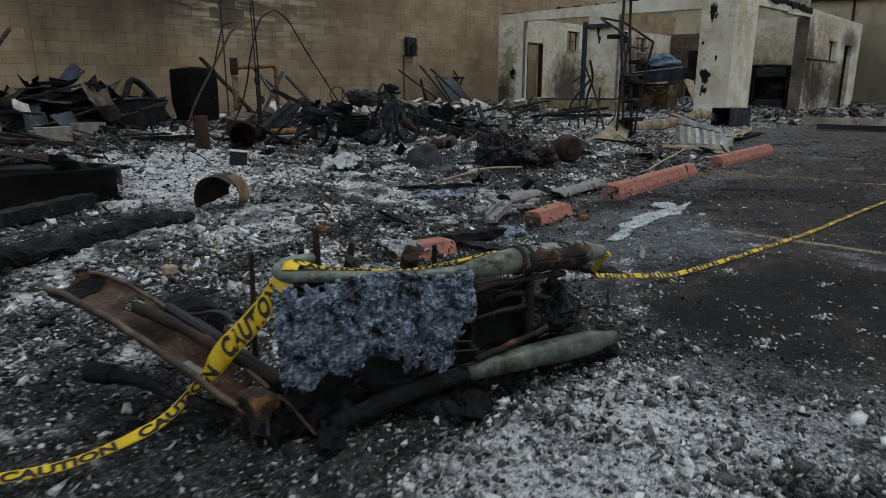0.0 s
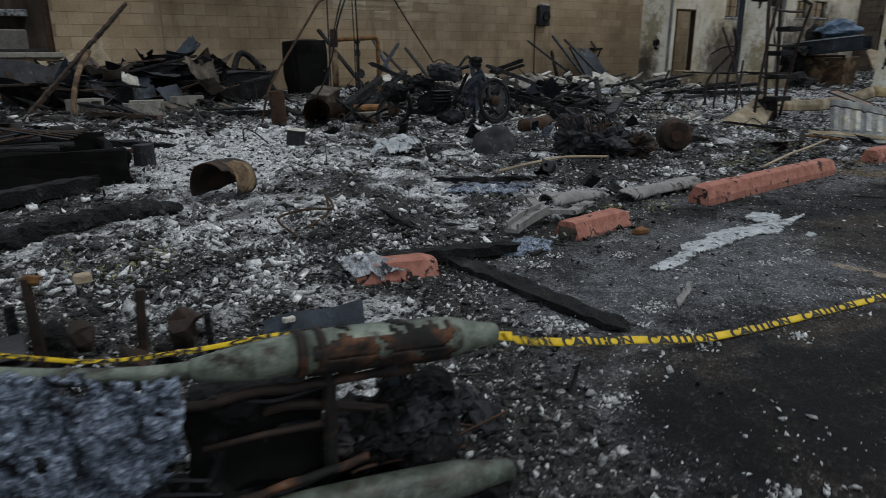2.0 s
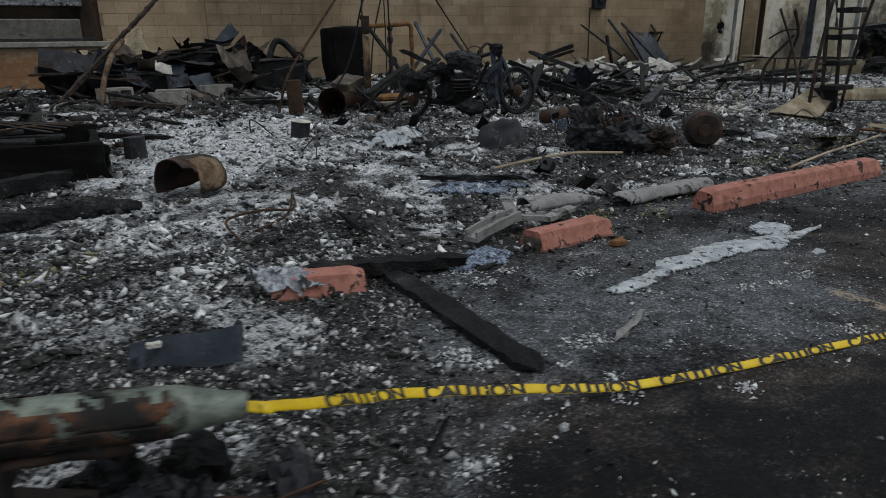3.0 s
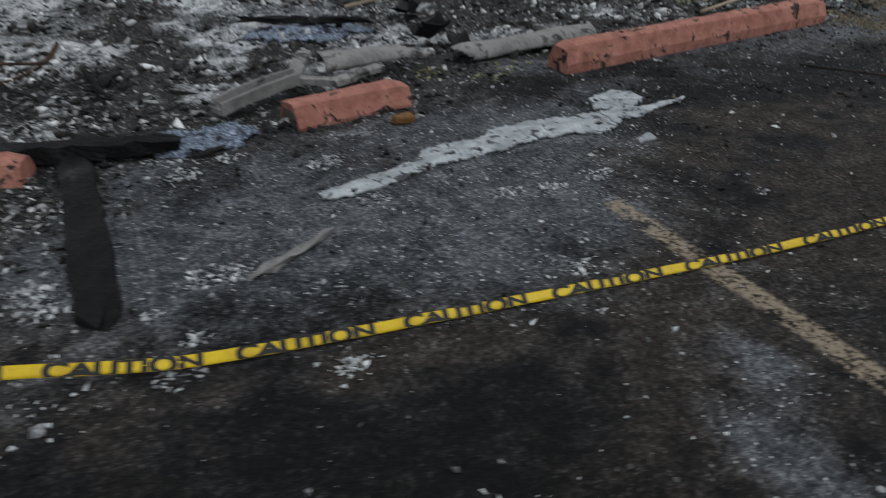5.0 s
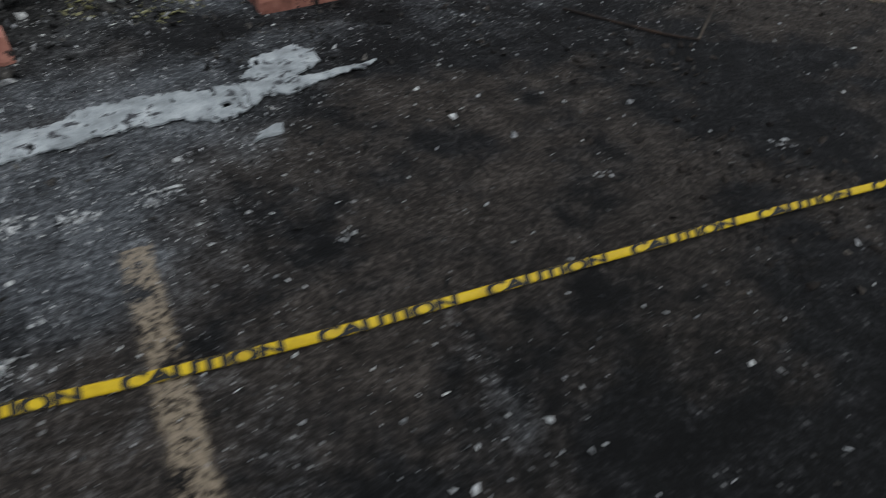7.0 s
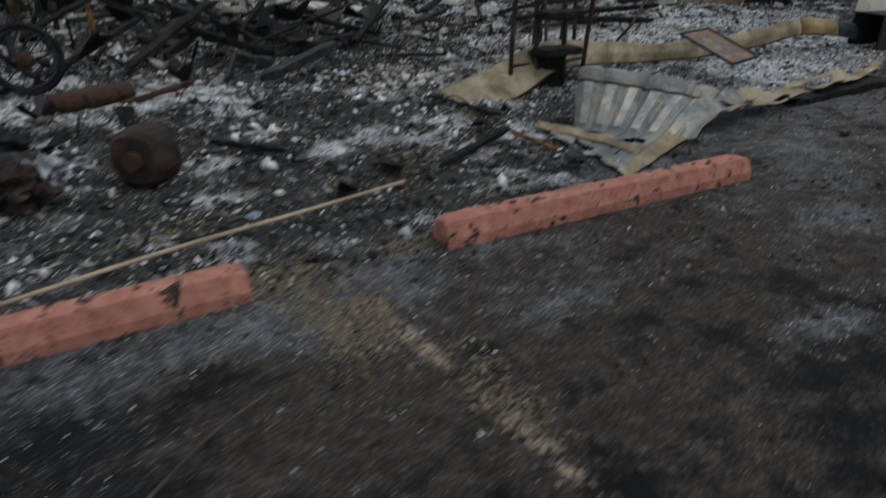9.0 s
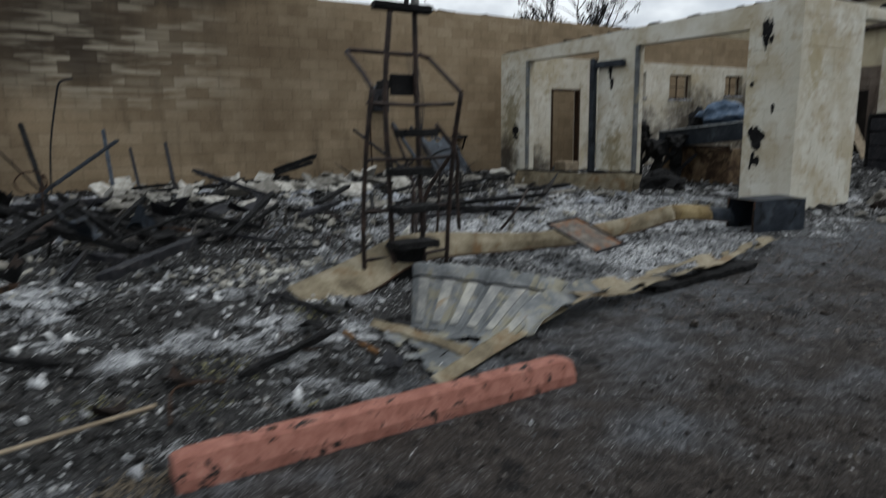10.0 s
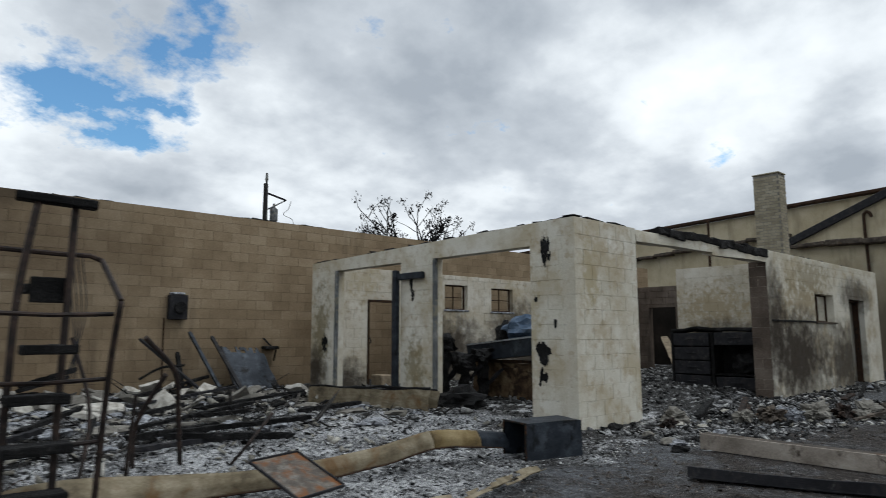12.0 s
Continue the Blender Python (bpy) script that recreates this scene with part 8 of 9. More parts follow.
rs = thing("roofing_sheet", (11.8, 5.0, 0), "bent corrugated roofing sheet, one half upright, scorched galvanised", "sheet metal")
part("sheet", sheet(roof_sheet, 84, 44, 0.004, sheet_whole), GALV, rs, smooth=True)
# pale strips over the crests strengthen the corrugation's light and dark by colour
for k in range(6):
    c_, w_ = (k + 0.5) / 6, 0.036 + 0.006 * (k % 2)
    part("rib", sheet(lambda u, v: roof_sheet(c_ + w_ * (2 * u - 1), 0.43 + 0.42 * v) + Vector((-0.0025, -0.003, 0.005)), 8, 18, 0.002, None), GALV_LIT, rs, "rib of the sheet, coloured pale for dust and light on its crest", smooth=True)
# a dark tube laid in the fold paints the crease's shade
part("crease_bar", tubed([roof_sheet(k / 20, 0.88) + Vector((-0.006, -0.012, 0.004)) for k in range(21)], 0.007, 6), SOOT_METAL, rs, "dark strip painting the shade in the crease below the top edge", smooth=True)
part("folded_edge", rough_up(sheet(lambda u, v: lerp3((12.05, 4.80, 0.03), (13.0, 5.16, 0.14), u) + Vector((0.02, 0.20 * (v - 0.5), 0.12 * abs(v - 0.35) + 0.05 * math.sin(u * 5))), 24, 10, 0.004), 0.03, 5, 3), GALV, rs, "crumpled grey folded end of the sheet")
part("edge_strip", rough_up(sheet(lambda u, v: lerp3((11.29, 4.45, 0.012), (12.62, 5.02, 0.05), u) + Vector((-0.04, 0.10, 0.05)) * v * (0.6 + 0.5 * u), 40, 6, 0.004), 0.012, 6, 3), TAN_METAL, rs, "tan rusted strip along the sheet's foot", smooth=True)
part("edge_strip", rough_up(sheet(lambda u, v: lerp3((11.37, 5.42, 0.05), (11.60, 4.70, 0.03), u) + Vector((0.05, 0.03, 0.03)) * v, 30, 6, 0.004), 0.014, 7, 5), TAN_METAL, rs, "tan bent strip on the flat half", smooth=True)
part("rolled_edge", tubed(smooth_path([(11.22, 5.44, 0.03), (11.20, 5.2, 0.04), (11.22, 5.0, 0.03)], 6), 0.014, 8), ORANGE_RUST, rs, "orange rusty edge", smooth=True)


def edge_strip(u, v):
    x = 12.45 + 3.65 * u
    y = 5.0 + 0.78 * u - 0.10 * math.sin(u * 3.0) + (v - 0.5) * (0.34 - 0.2 * u)
    return Vector((x, y, 0.05 + 0.06 * (1 - u) + 0.05 * noise.noise(Vector((u * 8, v * 2, 0))) + 0.05 * abs(v - 0.5)))


solo("edge_flashing", sheet(edge_strip, 90, 10, 0.004, lambda u, v: noise.noise(Vector((u * 13, v * 2.5, 4))) < 0.16), TAN_METAL, (14.2, 5.4, 0), "long crumpled tan flashing torn along the lot's edge", "flashing")


def flashing(u, v):
    pts = [(11.22, 6.20, 0.06), (11.7, 6.26, 0.16), (12.2, 6.40, 0.28), (12.75, 6.52, 0.25), (13.5, 6.60, 0.18), (14.2, 6.60, 0.17), (14.9, 6.55, 0.22), (15.4, 6.46, 0.31), (15.9, 6.44, 0.27), (16.25, 6.5, 0.22), (16.5, 6.52, 0.18)]
    p = smooth_path(pts, 6)
    k = min(int(u * (len(p) - 1)), len(p) - 2)
    c = p[k].lerp(p[k + 1], u * (len(p) - 1) - k)
    w = 0.48 - 0.28 * min(1, max(0.0, u - 0.10) * 3.4)
    lean_ = 0.25 + 0.55 * min(1, u * 2.5)
    s = (v - 0.5) * w
    crease = -0.02 * (1 - abs(v - 0.5) * 2)
    return c + Vector((-0.15 * s, s * (1 - lean_) + crease, s * lean_ + 0.006 * noise.noise(Vector((u * 20, v * 3, 2)))))


rf = thing("roof_flashing", (13.8, 6.5, 0.02), "long bent tan roof flashing, rust stained, over the debris", "flashing")
part("strip", sheet(lambda u, v: flashing(0.70 * u, v), 90, 8, 0.005, lambda u, v: v < 0.97 or noise.noise(Vector((u * 24, 0, 2))) < 0.1), TAN_METAL, rf, "tan strip with rust blotches", smooth=True)
part("rusted_length", sheet(lambda u, v: flashing(0.70 + 0.13 * u, v), 18, 8, 0.005), GOLD_METAL, rf, "golden brown heat-stained length", smooth=True)
part("blued_end", sheet(lambda u, v: flashing(0.83 + 0.17 * u, v), 24, 8, 0.005), BLUE_SOOT, rf, "blue-grey scorched end", smooth=True)
part("hem", tubed([flashing(u_ / 60, 0.01) for u_ in range(0, 58)], 0.008, 6), RUST, rf, "rusty folded hem", smooth=True)
sign = thing("rusted_tray", (13.8, 6.05, 0.1), "rusted steel tray propped on the flashing", "tray")
TP = [Vector(p) for p in ((13.50, 6.27, 0.375), (13.93, 6.35, 0.385), (14.03, 5.86, 0.20), (13.60, 5.76, 0.19))]
part("panel", sheet(lambda u, v: lerp3(lerp3(TP[0], TP[1], u), lerp3(TP[3], TP[2], u), v), 14, 14, 0.006), TRAY, sign, "orange, grey and white rust-stained face")
for a, b in zip(TP, TP[1:] + TP[:1]):
    part("rim", barred(a + Vector((0, 0, 0.008)), b + Vector((0, 0, 0.008)), 0.016, 0.022, 0.004), SOOT_METAL, sign)

duct = thing("square_duct", (16.95, 6.5, 0), "short square steel duct, open end rusted, blue-grey side", "duct")
dm = pose(16.56, 6.62, 0.0, 0, 0, -14)
db = bmesh.new()
for lo, hi in (((0, -0.40, 0.0), (0.72, 0, 0.008)), ((0, -0.40, 0.37), (0.72, 0, 0.378)), ((0, -0.40, 0.008), (0.72, -0.392, 0.37)), ((0, -0.008, 0.008), (0.72, 0, 0.37)), ((0.71, -0.392, 0.008), (0.72, -0.008, 0.37))):
    box(db, lo, hi, 0, dm)
part("body", rough_up(db, 0.01, 4, 2, 2), BLUE_SOOT, duct)
fr = bmesh.new()
for lo, hi in (((-0.012, -0.405, 0), (0.008, 0.005, 0.016)), ((-0.012, -0.405, 0.366), (0.008, 0.005, 0.384)), ((-0.012, -0.406, 0.016), (0.008, -0.384, 0.366)), ((-0.012, -0.016, 0.016), (0.008, 0.006, 0.366))):
    box(fr, lo, hi, 0.004, dm)
part("flange", fr, BURNT_STEEL, duct, "rusty flange at the open end")
plank("charred_board", (13.5, 5.15, 0.03), (14.9, 5.25, 0.035), 0.2, 0.04, CHAR, "charred board by the edge of the lot", "board", 41)

# fallen channel across the bay, and beams on the lot
ch = bmesh.new()
for w0, z0, z1 in ((0, 0.0, 0.34), (0.3, 0.0, 0.30)):
    bar(ch, (16.90 + w0 * 0.9, 11.0 + w0 * 0.42, 0.12 + (z0 + z1) / 2), (17.75 + w0 * 0.9, 9.12 + w0 * 0.42, 0.13 + (z0 + z1) / 2), 0.012, z1 - z0)
bar(ch, (17.03, 11.06, 0.13), (17.88, 9.18, 0.14), 0.3, 0.012)
fc = thing("fallen_channel", (17.4, 10.1, 0.08), "rusty tan steel channel fallen across the bay", "channel")
part("channel", rough_up(rough_up(ch, 0.06, 2.2, 4, 6), 0.012, 11, 4), TAN_METAL, fc)
part("rim", rough_up(tubed(smooth_path([(16.90, 11.0, 0.485), (17.2, 10.35, 0.47), (17.5, 9.7, 0.485), (17.75, 9.12, 0.49)], 8), 0.02, 8), 0.03, 4, 4), CHAR, fc, "blackened upper rim", smooth=True)
part("rim", rough_up(tubed(smooth_path([(17.17, 11.12, 0.43), (17.5, 10.45, 0.41), (17.8, 9.8, 0.43), (18.02, 9.25, 0.43)], 8), 0.02, 8), 0.03, 4, 7), CHAR, fc, "blackened rear rim", smooth=True)
lc = thing("fallen_beam", (18.3, 4.2, 0), "long pale painted steel beam on the asphalt", "beam")
part("web", rough_up(barred((18.45, 5.40, 0.09), (18.30, 1.6, 0.08), 0.02, 0.17, 0.004), 0.012, 3, 1, 4), BEAM_PAINT, lc)
# darker than the web: the shade in the beam's top trough, given as colour
part("flange", rough_up(barred((18.545, 5.40, 0.168), (18.395, 1.6, 0.158), 0.17, 0.014, 0.004), 0.012, 3, 1, 4), SCORCH, lc, "upper flange, coloured darker for the shaded top trough")
lc2 = thing("fallen_beam", (17.3, 3.8, 0), "dark bent steel channel on the asphalt", "beam")
part("web", rough_up(barred((16.85, 4.75, 0.075), (17.75, 2.2, 0.065), 0.02, 0.10, 0.004), 0.03, 2.4, 2, 4), SOOT_METAL, lc2)
part("flange", rough_up(barred((16.93, 4.76, 0.03), (17.83, 2.21, 0.025), 0.18, 0.015, 0.004), 0.02, 2.4, 2, 4), SOOT_METAL, lc2)

# ---- inside the building ----
desk = thing("rusted_bench", (20.3, 9.8, 0), "rust-brown steel bench cabinet in the open bay", "cabinet")
part("body", rough_up(boxed((20.0, 9.05, 0.0), (20.7, 10.45, 0.78), 0.02), 0.05, 2, 3, 5), BENCH_RUST, desk)
part("drawer", rough_up(boxed((19.97, 9.85, 0.35), (19.995, 10.35, 0.70), 0.006), 0.015, 3, 1, 3), BENCH_RUST, desk)
part("drawer", rough_up(boxed((19.97, 9.15, 0.08), (19.995, 9.75, 0.70), 0.006), 0.015, 3, 2, 3), BENCH_RUST, desk)
part("edge", barred((19.97, 9.02, 0.81), (19.97, 10.45, 0.80), 0.05, 0.05), RUST, desk)
tro = thing("steel_trough", (20.0, 9.5, 0.8), "blue-grey steel trough lying on the bench", "trough")
part("side", barred((19.75, 10.35, 0.93), (19.75, 8.6, 1.10), 0.012, 0.28), BLUE_SOOT, tro)
part("side", barred((20.15, 10.35, 0.93), (20.15, 8.6, 1.10), 0.012, 0.28), BLUE_SOOT, tro)
part("floor", barred((19.95, 10.35, 0.80), (19.95, 8.6, 0.97), 0.39, 0.012), SOOT_METAL, tro)
part("lip", barred((19.73, 10.35, 1.085), (19.73, 8.6, 1.255), 0.03, 0.025), MELT_PALE, tro, "pale bare lip")
lump("crumpled_sheet", (20.2, 9.35, 1.36), (0.32, 0.42, 0.22), BLUE_TARP, "crumpled sooty blue sheet on the trough", "sheet", 4, 0.5)
lump("burned_motor", (20.35, 9.95, 1.22), (0.18, 0.2, 0.25), CHAR, "burned black motor on the bench", "motor", 5, 0.5)
for k in range(3):
    mc = thing("burned_machine", (19.1 + 0.25 * k, 10.3 - 0.25 * k, 0.1), "black burned machine frame in the bay", "machine")
    x, y = 19.05 + 0.25 * k, 10.35 - 0.22 * k
    part("column", rough_up(boxed((x, y - 0.12, 0.05), (x + 0.14, y + 0.02, (1.12, 0.82, 0.95)[k]), 0.01), 0.09, 6, k, 6), CHAR, mc)
    part("head", rough_up(rough_up(boxed((x - 0.1, y - 0.22, (1.02, 0.68, 0.84)[k]), (x + 0.22, y + 0.1, (1.22, 0.92, 1.0)[k]), 0.02), 0.14, 5, k + 3, 6), 0.04, 17, k), CHAR, mc)
    part("brace", rough_up(barred((x + 0.3, y - 0.3, 0.85 - 0.1 * k), (x + 0.1, y + 0.3, 0.1), 0.12, 0.05), 0.05, 6, k, 5), SOOT_METAL, mc)
lump("burned_scrap", (18.6, 9.35, 0.22), (0.35, 0.4, 0.2), CHAR, "lump of burned scrap at the pillar's foot", "scrap", 8, 0.6)
plank("dry_board", (20.6, 8.3, 0.1), (20.9, 8.9, 0.95), 0.3, 0.03, DRY_WOOD, "pale board leaning in the bay", "board", 71)
solo("pale_crate", rough_up(boxed((19.85, 13.0, 0.02), (20.25, 13.35, 0.42), 0.02), 0.03, 4, 3, 3), DRY_WOOD, (20.05, 13.2, 0.02), "small tan stepped crate in the doorway", "crate")
tri_ = thing("bent_rod_triangle", (20.5, 14.6, 0.0), "thin bent triangle of rod standing beyond the doorway", "rod")
for a, b in (((20.35, 14.6, 0.0), (20.55, 14.6, 1.55)), ((20.55, 14.6, 1.55), (20.75, 14.6, 1.1)), ((20.75, 14.6, 1.1), (20.45, 14.6, 0.9))):
    part("rod", tubed([a, b], 0.012, 6), SOOT_METAL, tri_)

dr = thing("burned_dresser", (25.9, 8.6, 0), "black burned dresser with drawers and a hollow side", "dresser")
part("back", rough_up(boxed((26.2, 7.62, 0.02), (26.25, 9.62, 1.30), 0.01), 0.02, 2, 1, 3), CHAR, dr)
for y0, y1 in ((7.62, 7.68), (8.60, 8.68), (9.56, 9.62)):
    part("side", rough_up(boxed((25.75, y0, 0.02), (26.195, y1, 1.32), 0.01), 0.015, 3, y0, 3), CHAR, dr)
part("top", rough_up(boxed((25.72, 7.6, 1.325), (26.25, 9.64, 1.39), 0.015), 0.10, 1.6, 3, 5), CHAR, dr, "sagging burned top")
for k in range(4):
    d_ = part("drawer", rough_up(boxed((25.73, 8.70, 0.06 + 0.315 * k), (25.765, 9.54, 0.35 + 0.315 * k), 0.012), 0.012, 3, k, 3), SOOT_METAL, dr)
    part("handle", boxed((25.70, 9.0, 0.20 + 0.315 * k), (25.728, 9.22, 0.23 + 0.315 * k), 0.006), SOOT_METAL, d_)
for z0, z1 in ((0.06, 0.34), (1.03, 1.31)):
    d_ = part("drawer", rough_up(boxed((25.73, 7.70, z0), (25.765, 8.58, z1), 0.012), 0.012, 3, z0, 3), SOOT_METAL, dr)
    part("handle", boxed((25.70, 8.0, (z0 + z1) / 2), (25.728, 8.25, (z0 + z1) / 2 + 0.03), 0.006), SOOT_METAL, d_)
part("shelf", boxed((25.76, 7.68, 0.37), (26.19, 8.6, 0.40)), CHAR, dr)
lump("burnt_roll", (25.95, 8.0, 0.60), (0.16, 0.26, 0.22), CHAR, "burned bundle inside the hollow dresser", "bundle", 3, 0.5)
solo("thin_pipe", tubed([(27.9, 9.6, 0.0), (27.95, 9.6, 4.25)], 0.035, 8), RUST, (27.9, 9.6, 0.0), "thin rusted vent pipe above the wall", "pipe")
plank("pale_plank", (28.6, 10.9, 0.18), (29.6, 11.9, 1.2), 0.22, 0.03, DRY_WOOD, "pale plank leaning by the dark doorway", "plank", 73)

# rubble along the building's side
random.seed(33)
for k in range(70):
    x, y = random.uniform(18.0, 31), random.uniform(5.5, 6.9)
    s = random.uniform(0.03, 0.10)
    lump("rubble", (x, y, gz(x, y) + s * 0.2), (s * random.uniform(0.8, 2.0), s, s * random.uniform(0.35, 0.7)), (PLASTER, PALE_ASH, CHAR, CONCRETE, CHAR)[k % 5], ("broken cream plaster rubble by the wall", "ashy white rubble by the wall", "black burned rubble by the wall", "broken concrete rubble by the wall", "black burned rubble by the wall")[k % 5], "rubble", k * 1.3, 0.8, 2, "rubble by the side wall")
for k in range(10):
    x, y = random.uniform(20, 30), random.uniform(4.6, 6.6)
    l, a = random.uniform(0.5, 1.6), random.uniform(-0.4, 0.4)
    z = gz(x, y) + 0.05 + 0.05 * random.random()
    plank("burned_board", (x - l / 2 * math.cos(a), y - l / 2 * math.sin(a), z), (x + l / 2 * math.cos(a), y + l / 2 * math.sin(a), z + random.uniform(0, 0.2)), random.uniform(0.04, 0.10), 0.035, (CHAR, SCORCH, BROWN_CHAR)[k % 3], "burned board by the building's side", "board", 180 + k, "burned boards by the side wall")

# charred timbers over the field, and white plaster pieces towards the wall
random.seed(41)
for k in range(36):
    x, y = random.uniform(9.5, 17.5), random.uniform(7.8, 13.8)
    if x > 14.5 and y < 9.3:
        continue
    l, a = random.uniform(0.5, 2.4), random.gauss(0.1, 0.45)
    z = gz(x, y) + random.uniform(0.04, 0.14)
    plank("charred_timber", (x - l / 2 * math.cos(a), y - l / 2 * math.sin(a), z), (x + l / 2 * math.cos(a), y + l / 2 * math.sin(a), z + random.uniform(-0.03, 0.16)), random.uniform(0.04, 0.10), random.uniform(0.03, 0.06), CHAR if k % 5 else SOOT_METAL, "charred timber lying in the debris", "timber", 220 + k, "charred timbers in the field")
for k in range(24):
    x, y = random.uniform(4.6, 12.0), random.uniform(4.5, 9.5)
    if ash_share(np.array(x), np.array(y)) > 0.8:
        continue
    l, a = random.uniform(0.15, 0.7), random.uniform(0, 3.1)
    z = gz(x, y) + random.uniform(0.01, 0.04)
    plank("charred_stick", (x - l / 2 * math.cos(a), y - l / 2 * math.sin(a), z), (x + l / 2 * math.cos(a), y + l / 2 * math.sin(a), z + random.uniform(-0.01, 0.06)), random.uniform(0.015, 0.06), random.uniform(0.012, 0.035), CHAR if k % 4 else RUST, "charred stick lying on the debris", "stick", 300 + k, "charred sticks in the field")
for k in range(130):
    x, y = random.uniform(8.5, 17.8), random.uniform(8.6, 14.2)
    s = random.uniform(0.04, 0.15)
    lump("plaster_piece", (x, y, gz(x, y) + s * 0.2), (s * random.uniform(0.8, 1.7), s, s * random.uniform(0.25, 0.5)), CONCRETE if k % 3 == 0 else PALE_ASH, "broken white plaster piece in the debris", "plaster piece", k * 0.7, 0.75, 2, "white plaster pieces")


random.seed(71)
for k in range(36):
    x, y = random.gauss(10.3, 0.9), random.gauss(9.3, 0.8)
    l, a_, up_ = random.uniform(0.3, 1.3), random.uniform(0, 3.14), random.uniform(0.0, 0.45)
    z0 = gz(x, y) + random.uniform(0.03, 0.12)
    plank("charred_timber", (x - l / 2 * math.cos(a_), y - l / 2 * math.sin(a_), z0), (x + l / 2 * math.cos(a_), y + l / 2 * math.sin(a_), z0 + up_ * l), random.uniform(0.03, 0.12), random.uniform(0.02, 0.07), (CHAR, CHAR, CHAR, SOOT_METAL)[k % 4], "charred timber in the tangled heap", "timber", 500 + k, "timbers of the tangled heap", 0.015)
for k in range(12):
    x, y = random.gauss(10.2, 1.0), random.gauss(9.2, 0.8)
    crumpled("sheet_scrap", (x, y, gz(x, y) + random.uniform(0.08, 0.28)), random.uniform(0.25, 0.7), random.uniform(0.15, 0.4), random.uniform(0.05, 0.12), (CHAR, SOOT_METAL, CHAR, BLUE_SOOT, BROWN_CHAR)[k % 5], "bent sooty sheet in the tangled heap", k * 1.3, random.uniform(0, 180), (random.gauss(0, 14), random.gauss(0, 14)), "scrap", (16, 12), "sheet scraps in the heap")
random.seed(63)
for k in range(46):
    x, y = random.uniform(4.2, 11.5), random.uniform(4.4, 9.0)
    if x < 6.2 and y < 6.5 or y < edge_y(x) + 0.1 or ash_share(np.array(x), np.array(y)) > 0.85 or x < 9.4 and y < 4.6:
        continue
    w, d_ = random.uniform(0.08, 0.26), random.uniform(0.06, 0.15)
    crumpled("sheet_scrap", (x, y, gz(x, y) + 0.02 + 0.03 * random.random()), w, d_, random.uniform(0.02, 0.06), (CHAR, CHAR, BROWN_CHAR, SOOT_METAL, SCORCH, CHAR, MELT)[k % 7], ("crumpled charred sheet scrap in the debris", "crumpled charred sheet scrap in the debris", "brown burnt sheet scrap in the debris", "sooty bent sheet scrap in the debris", "scorched grey-brown sheet scrap", "crumpled charred sheet scrap in the debris", "blue-grey melted scrap in the debris")[k % 7], k * 1.9, random.uniform(0, 180), (random.gauss(0, 14), random.gauss(0, 14)), "scrap", (12, 9), "sheet scraps in the field")
for k in range(30):
    x, y = random.uniform(5.6, 12.5), random.uniform(4.5, 9.5)
    a_ = random.uniform(0, 6.28)
    l = random.uniform(0.15, 0.6)
    p0 = Vector((x, y, gz(x, y) + 0.01))
    dv = Vector((math.cos(a_), math.sin(a_), 0)) * l
    solo("bent_wire", tubed(smooth_path([p0, p0 + dv * 0.3 + Vector((0.05 * math.sin(k), 0.05, random.uniform(0.02, 0.14))), p0 + dv * 0.7 + Vector((-0.06, 0.06 * math.cos(k), random.uniform(0.01, 0.12))), p0 + dv], 5), random.uniform(0.003, 0.007), 5), (CHAR, RUST, SOOT_METAL, BROWN_CHAR)[k % 4], p0, "bent burned wire lying in the debris", "wire", "bent wires in the field")
random.seed(57)
for k in range(70):
    x, y = random.uniform(10.5, 17.6), random.uniform(10.6, 14.0)
    w, d_, h = random.uniform(0.08, 0.30), random.uniform(0.06, 0.18), random.uniform(0.015, 0.04)
    m_ = pose(x, y, gz(x, y) + random.uniform(0.04, 0.16), random.gauss(0, 22), random.gauss(0, 22), random.uniform(0, 180))
    solo("plaster_chunk", rough_up(boxed((-w, -d_, -h), (w, d_, h), 0.006, m_), 0.05, 5, k, 2), (PLASTER, PLASTER, CONCRETE)[k % 3], (x, y, gz(x, y)), "broken cream plaster chunk in the debris", "plaster chunk", "plaster chunks by the wall")


# ---- chips of ash and char ----
def chip_shapes(n, seed, corners):
    """Uneven crumbs."""
    random.seed(seed)
    out = []
    for _ in range(n):
        bm = bmesh.new()
        for k in range(corners):
            z = 1 - 2 * (k + 0.5) / corners
            a = 2.4 * k + random.uniform(-0.5, 0.5)
            r = math.sqrt(1 - z * z)
            bm.verts.new(Vector((r * math.cos(a), r * math.sin(a), z)) * random.uniform(0.45, 1.25))
        bmesh.ops.convex_hull(bm, input=bm.verts[:])
        bmesh.ops.delete(bm, geom=[v for v in bm.verts if not v.link_faces], context="VERTS")
        bmesh.ops.triangulate(bm, faces=bm.faces[:])
        bm.verts.index_update()
        out.append((np.array([v.co[:] for v in bm.verts]), np.array([[v.index for v in f.verts] for f in bm.faces])))
        bm.free()
    return out


COARSE, FINE = chip_shapes(10, 3, 8), chip_shapes(14, 5, 6)


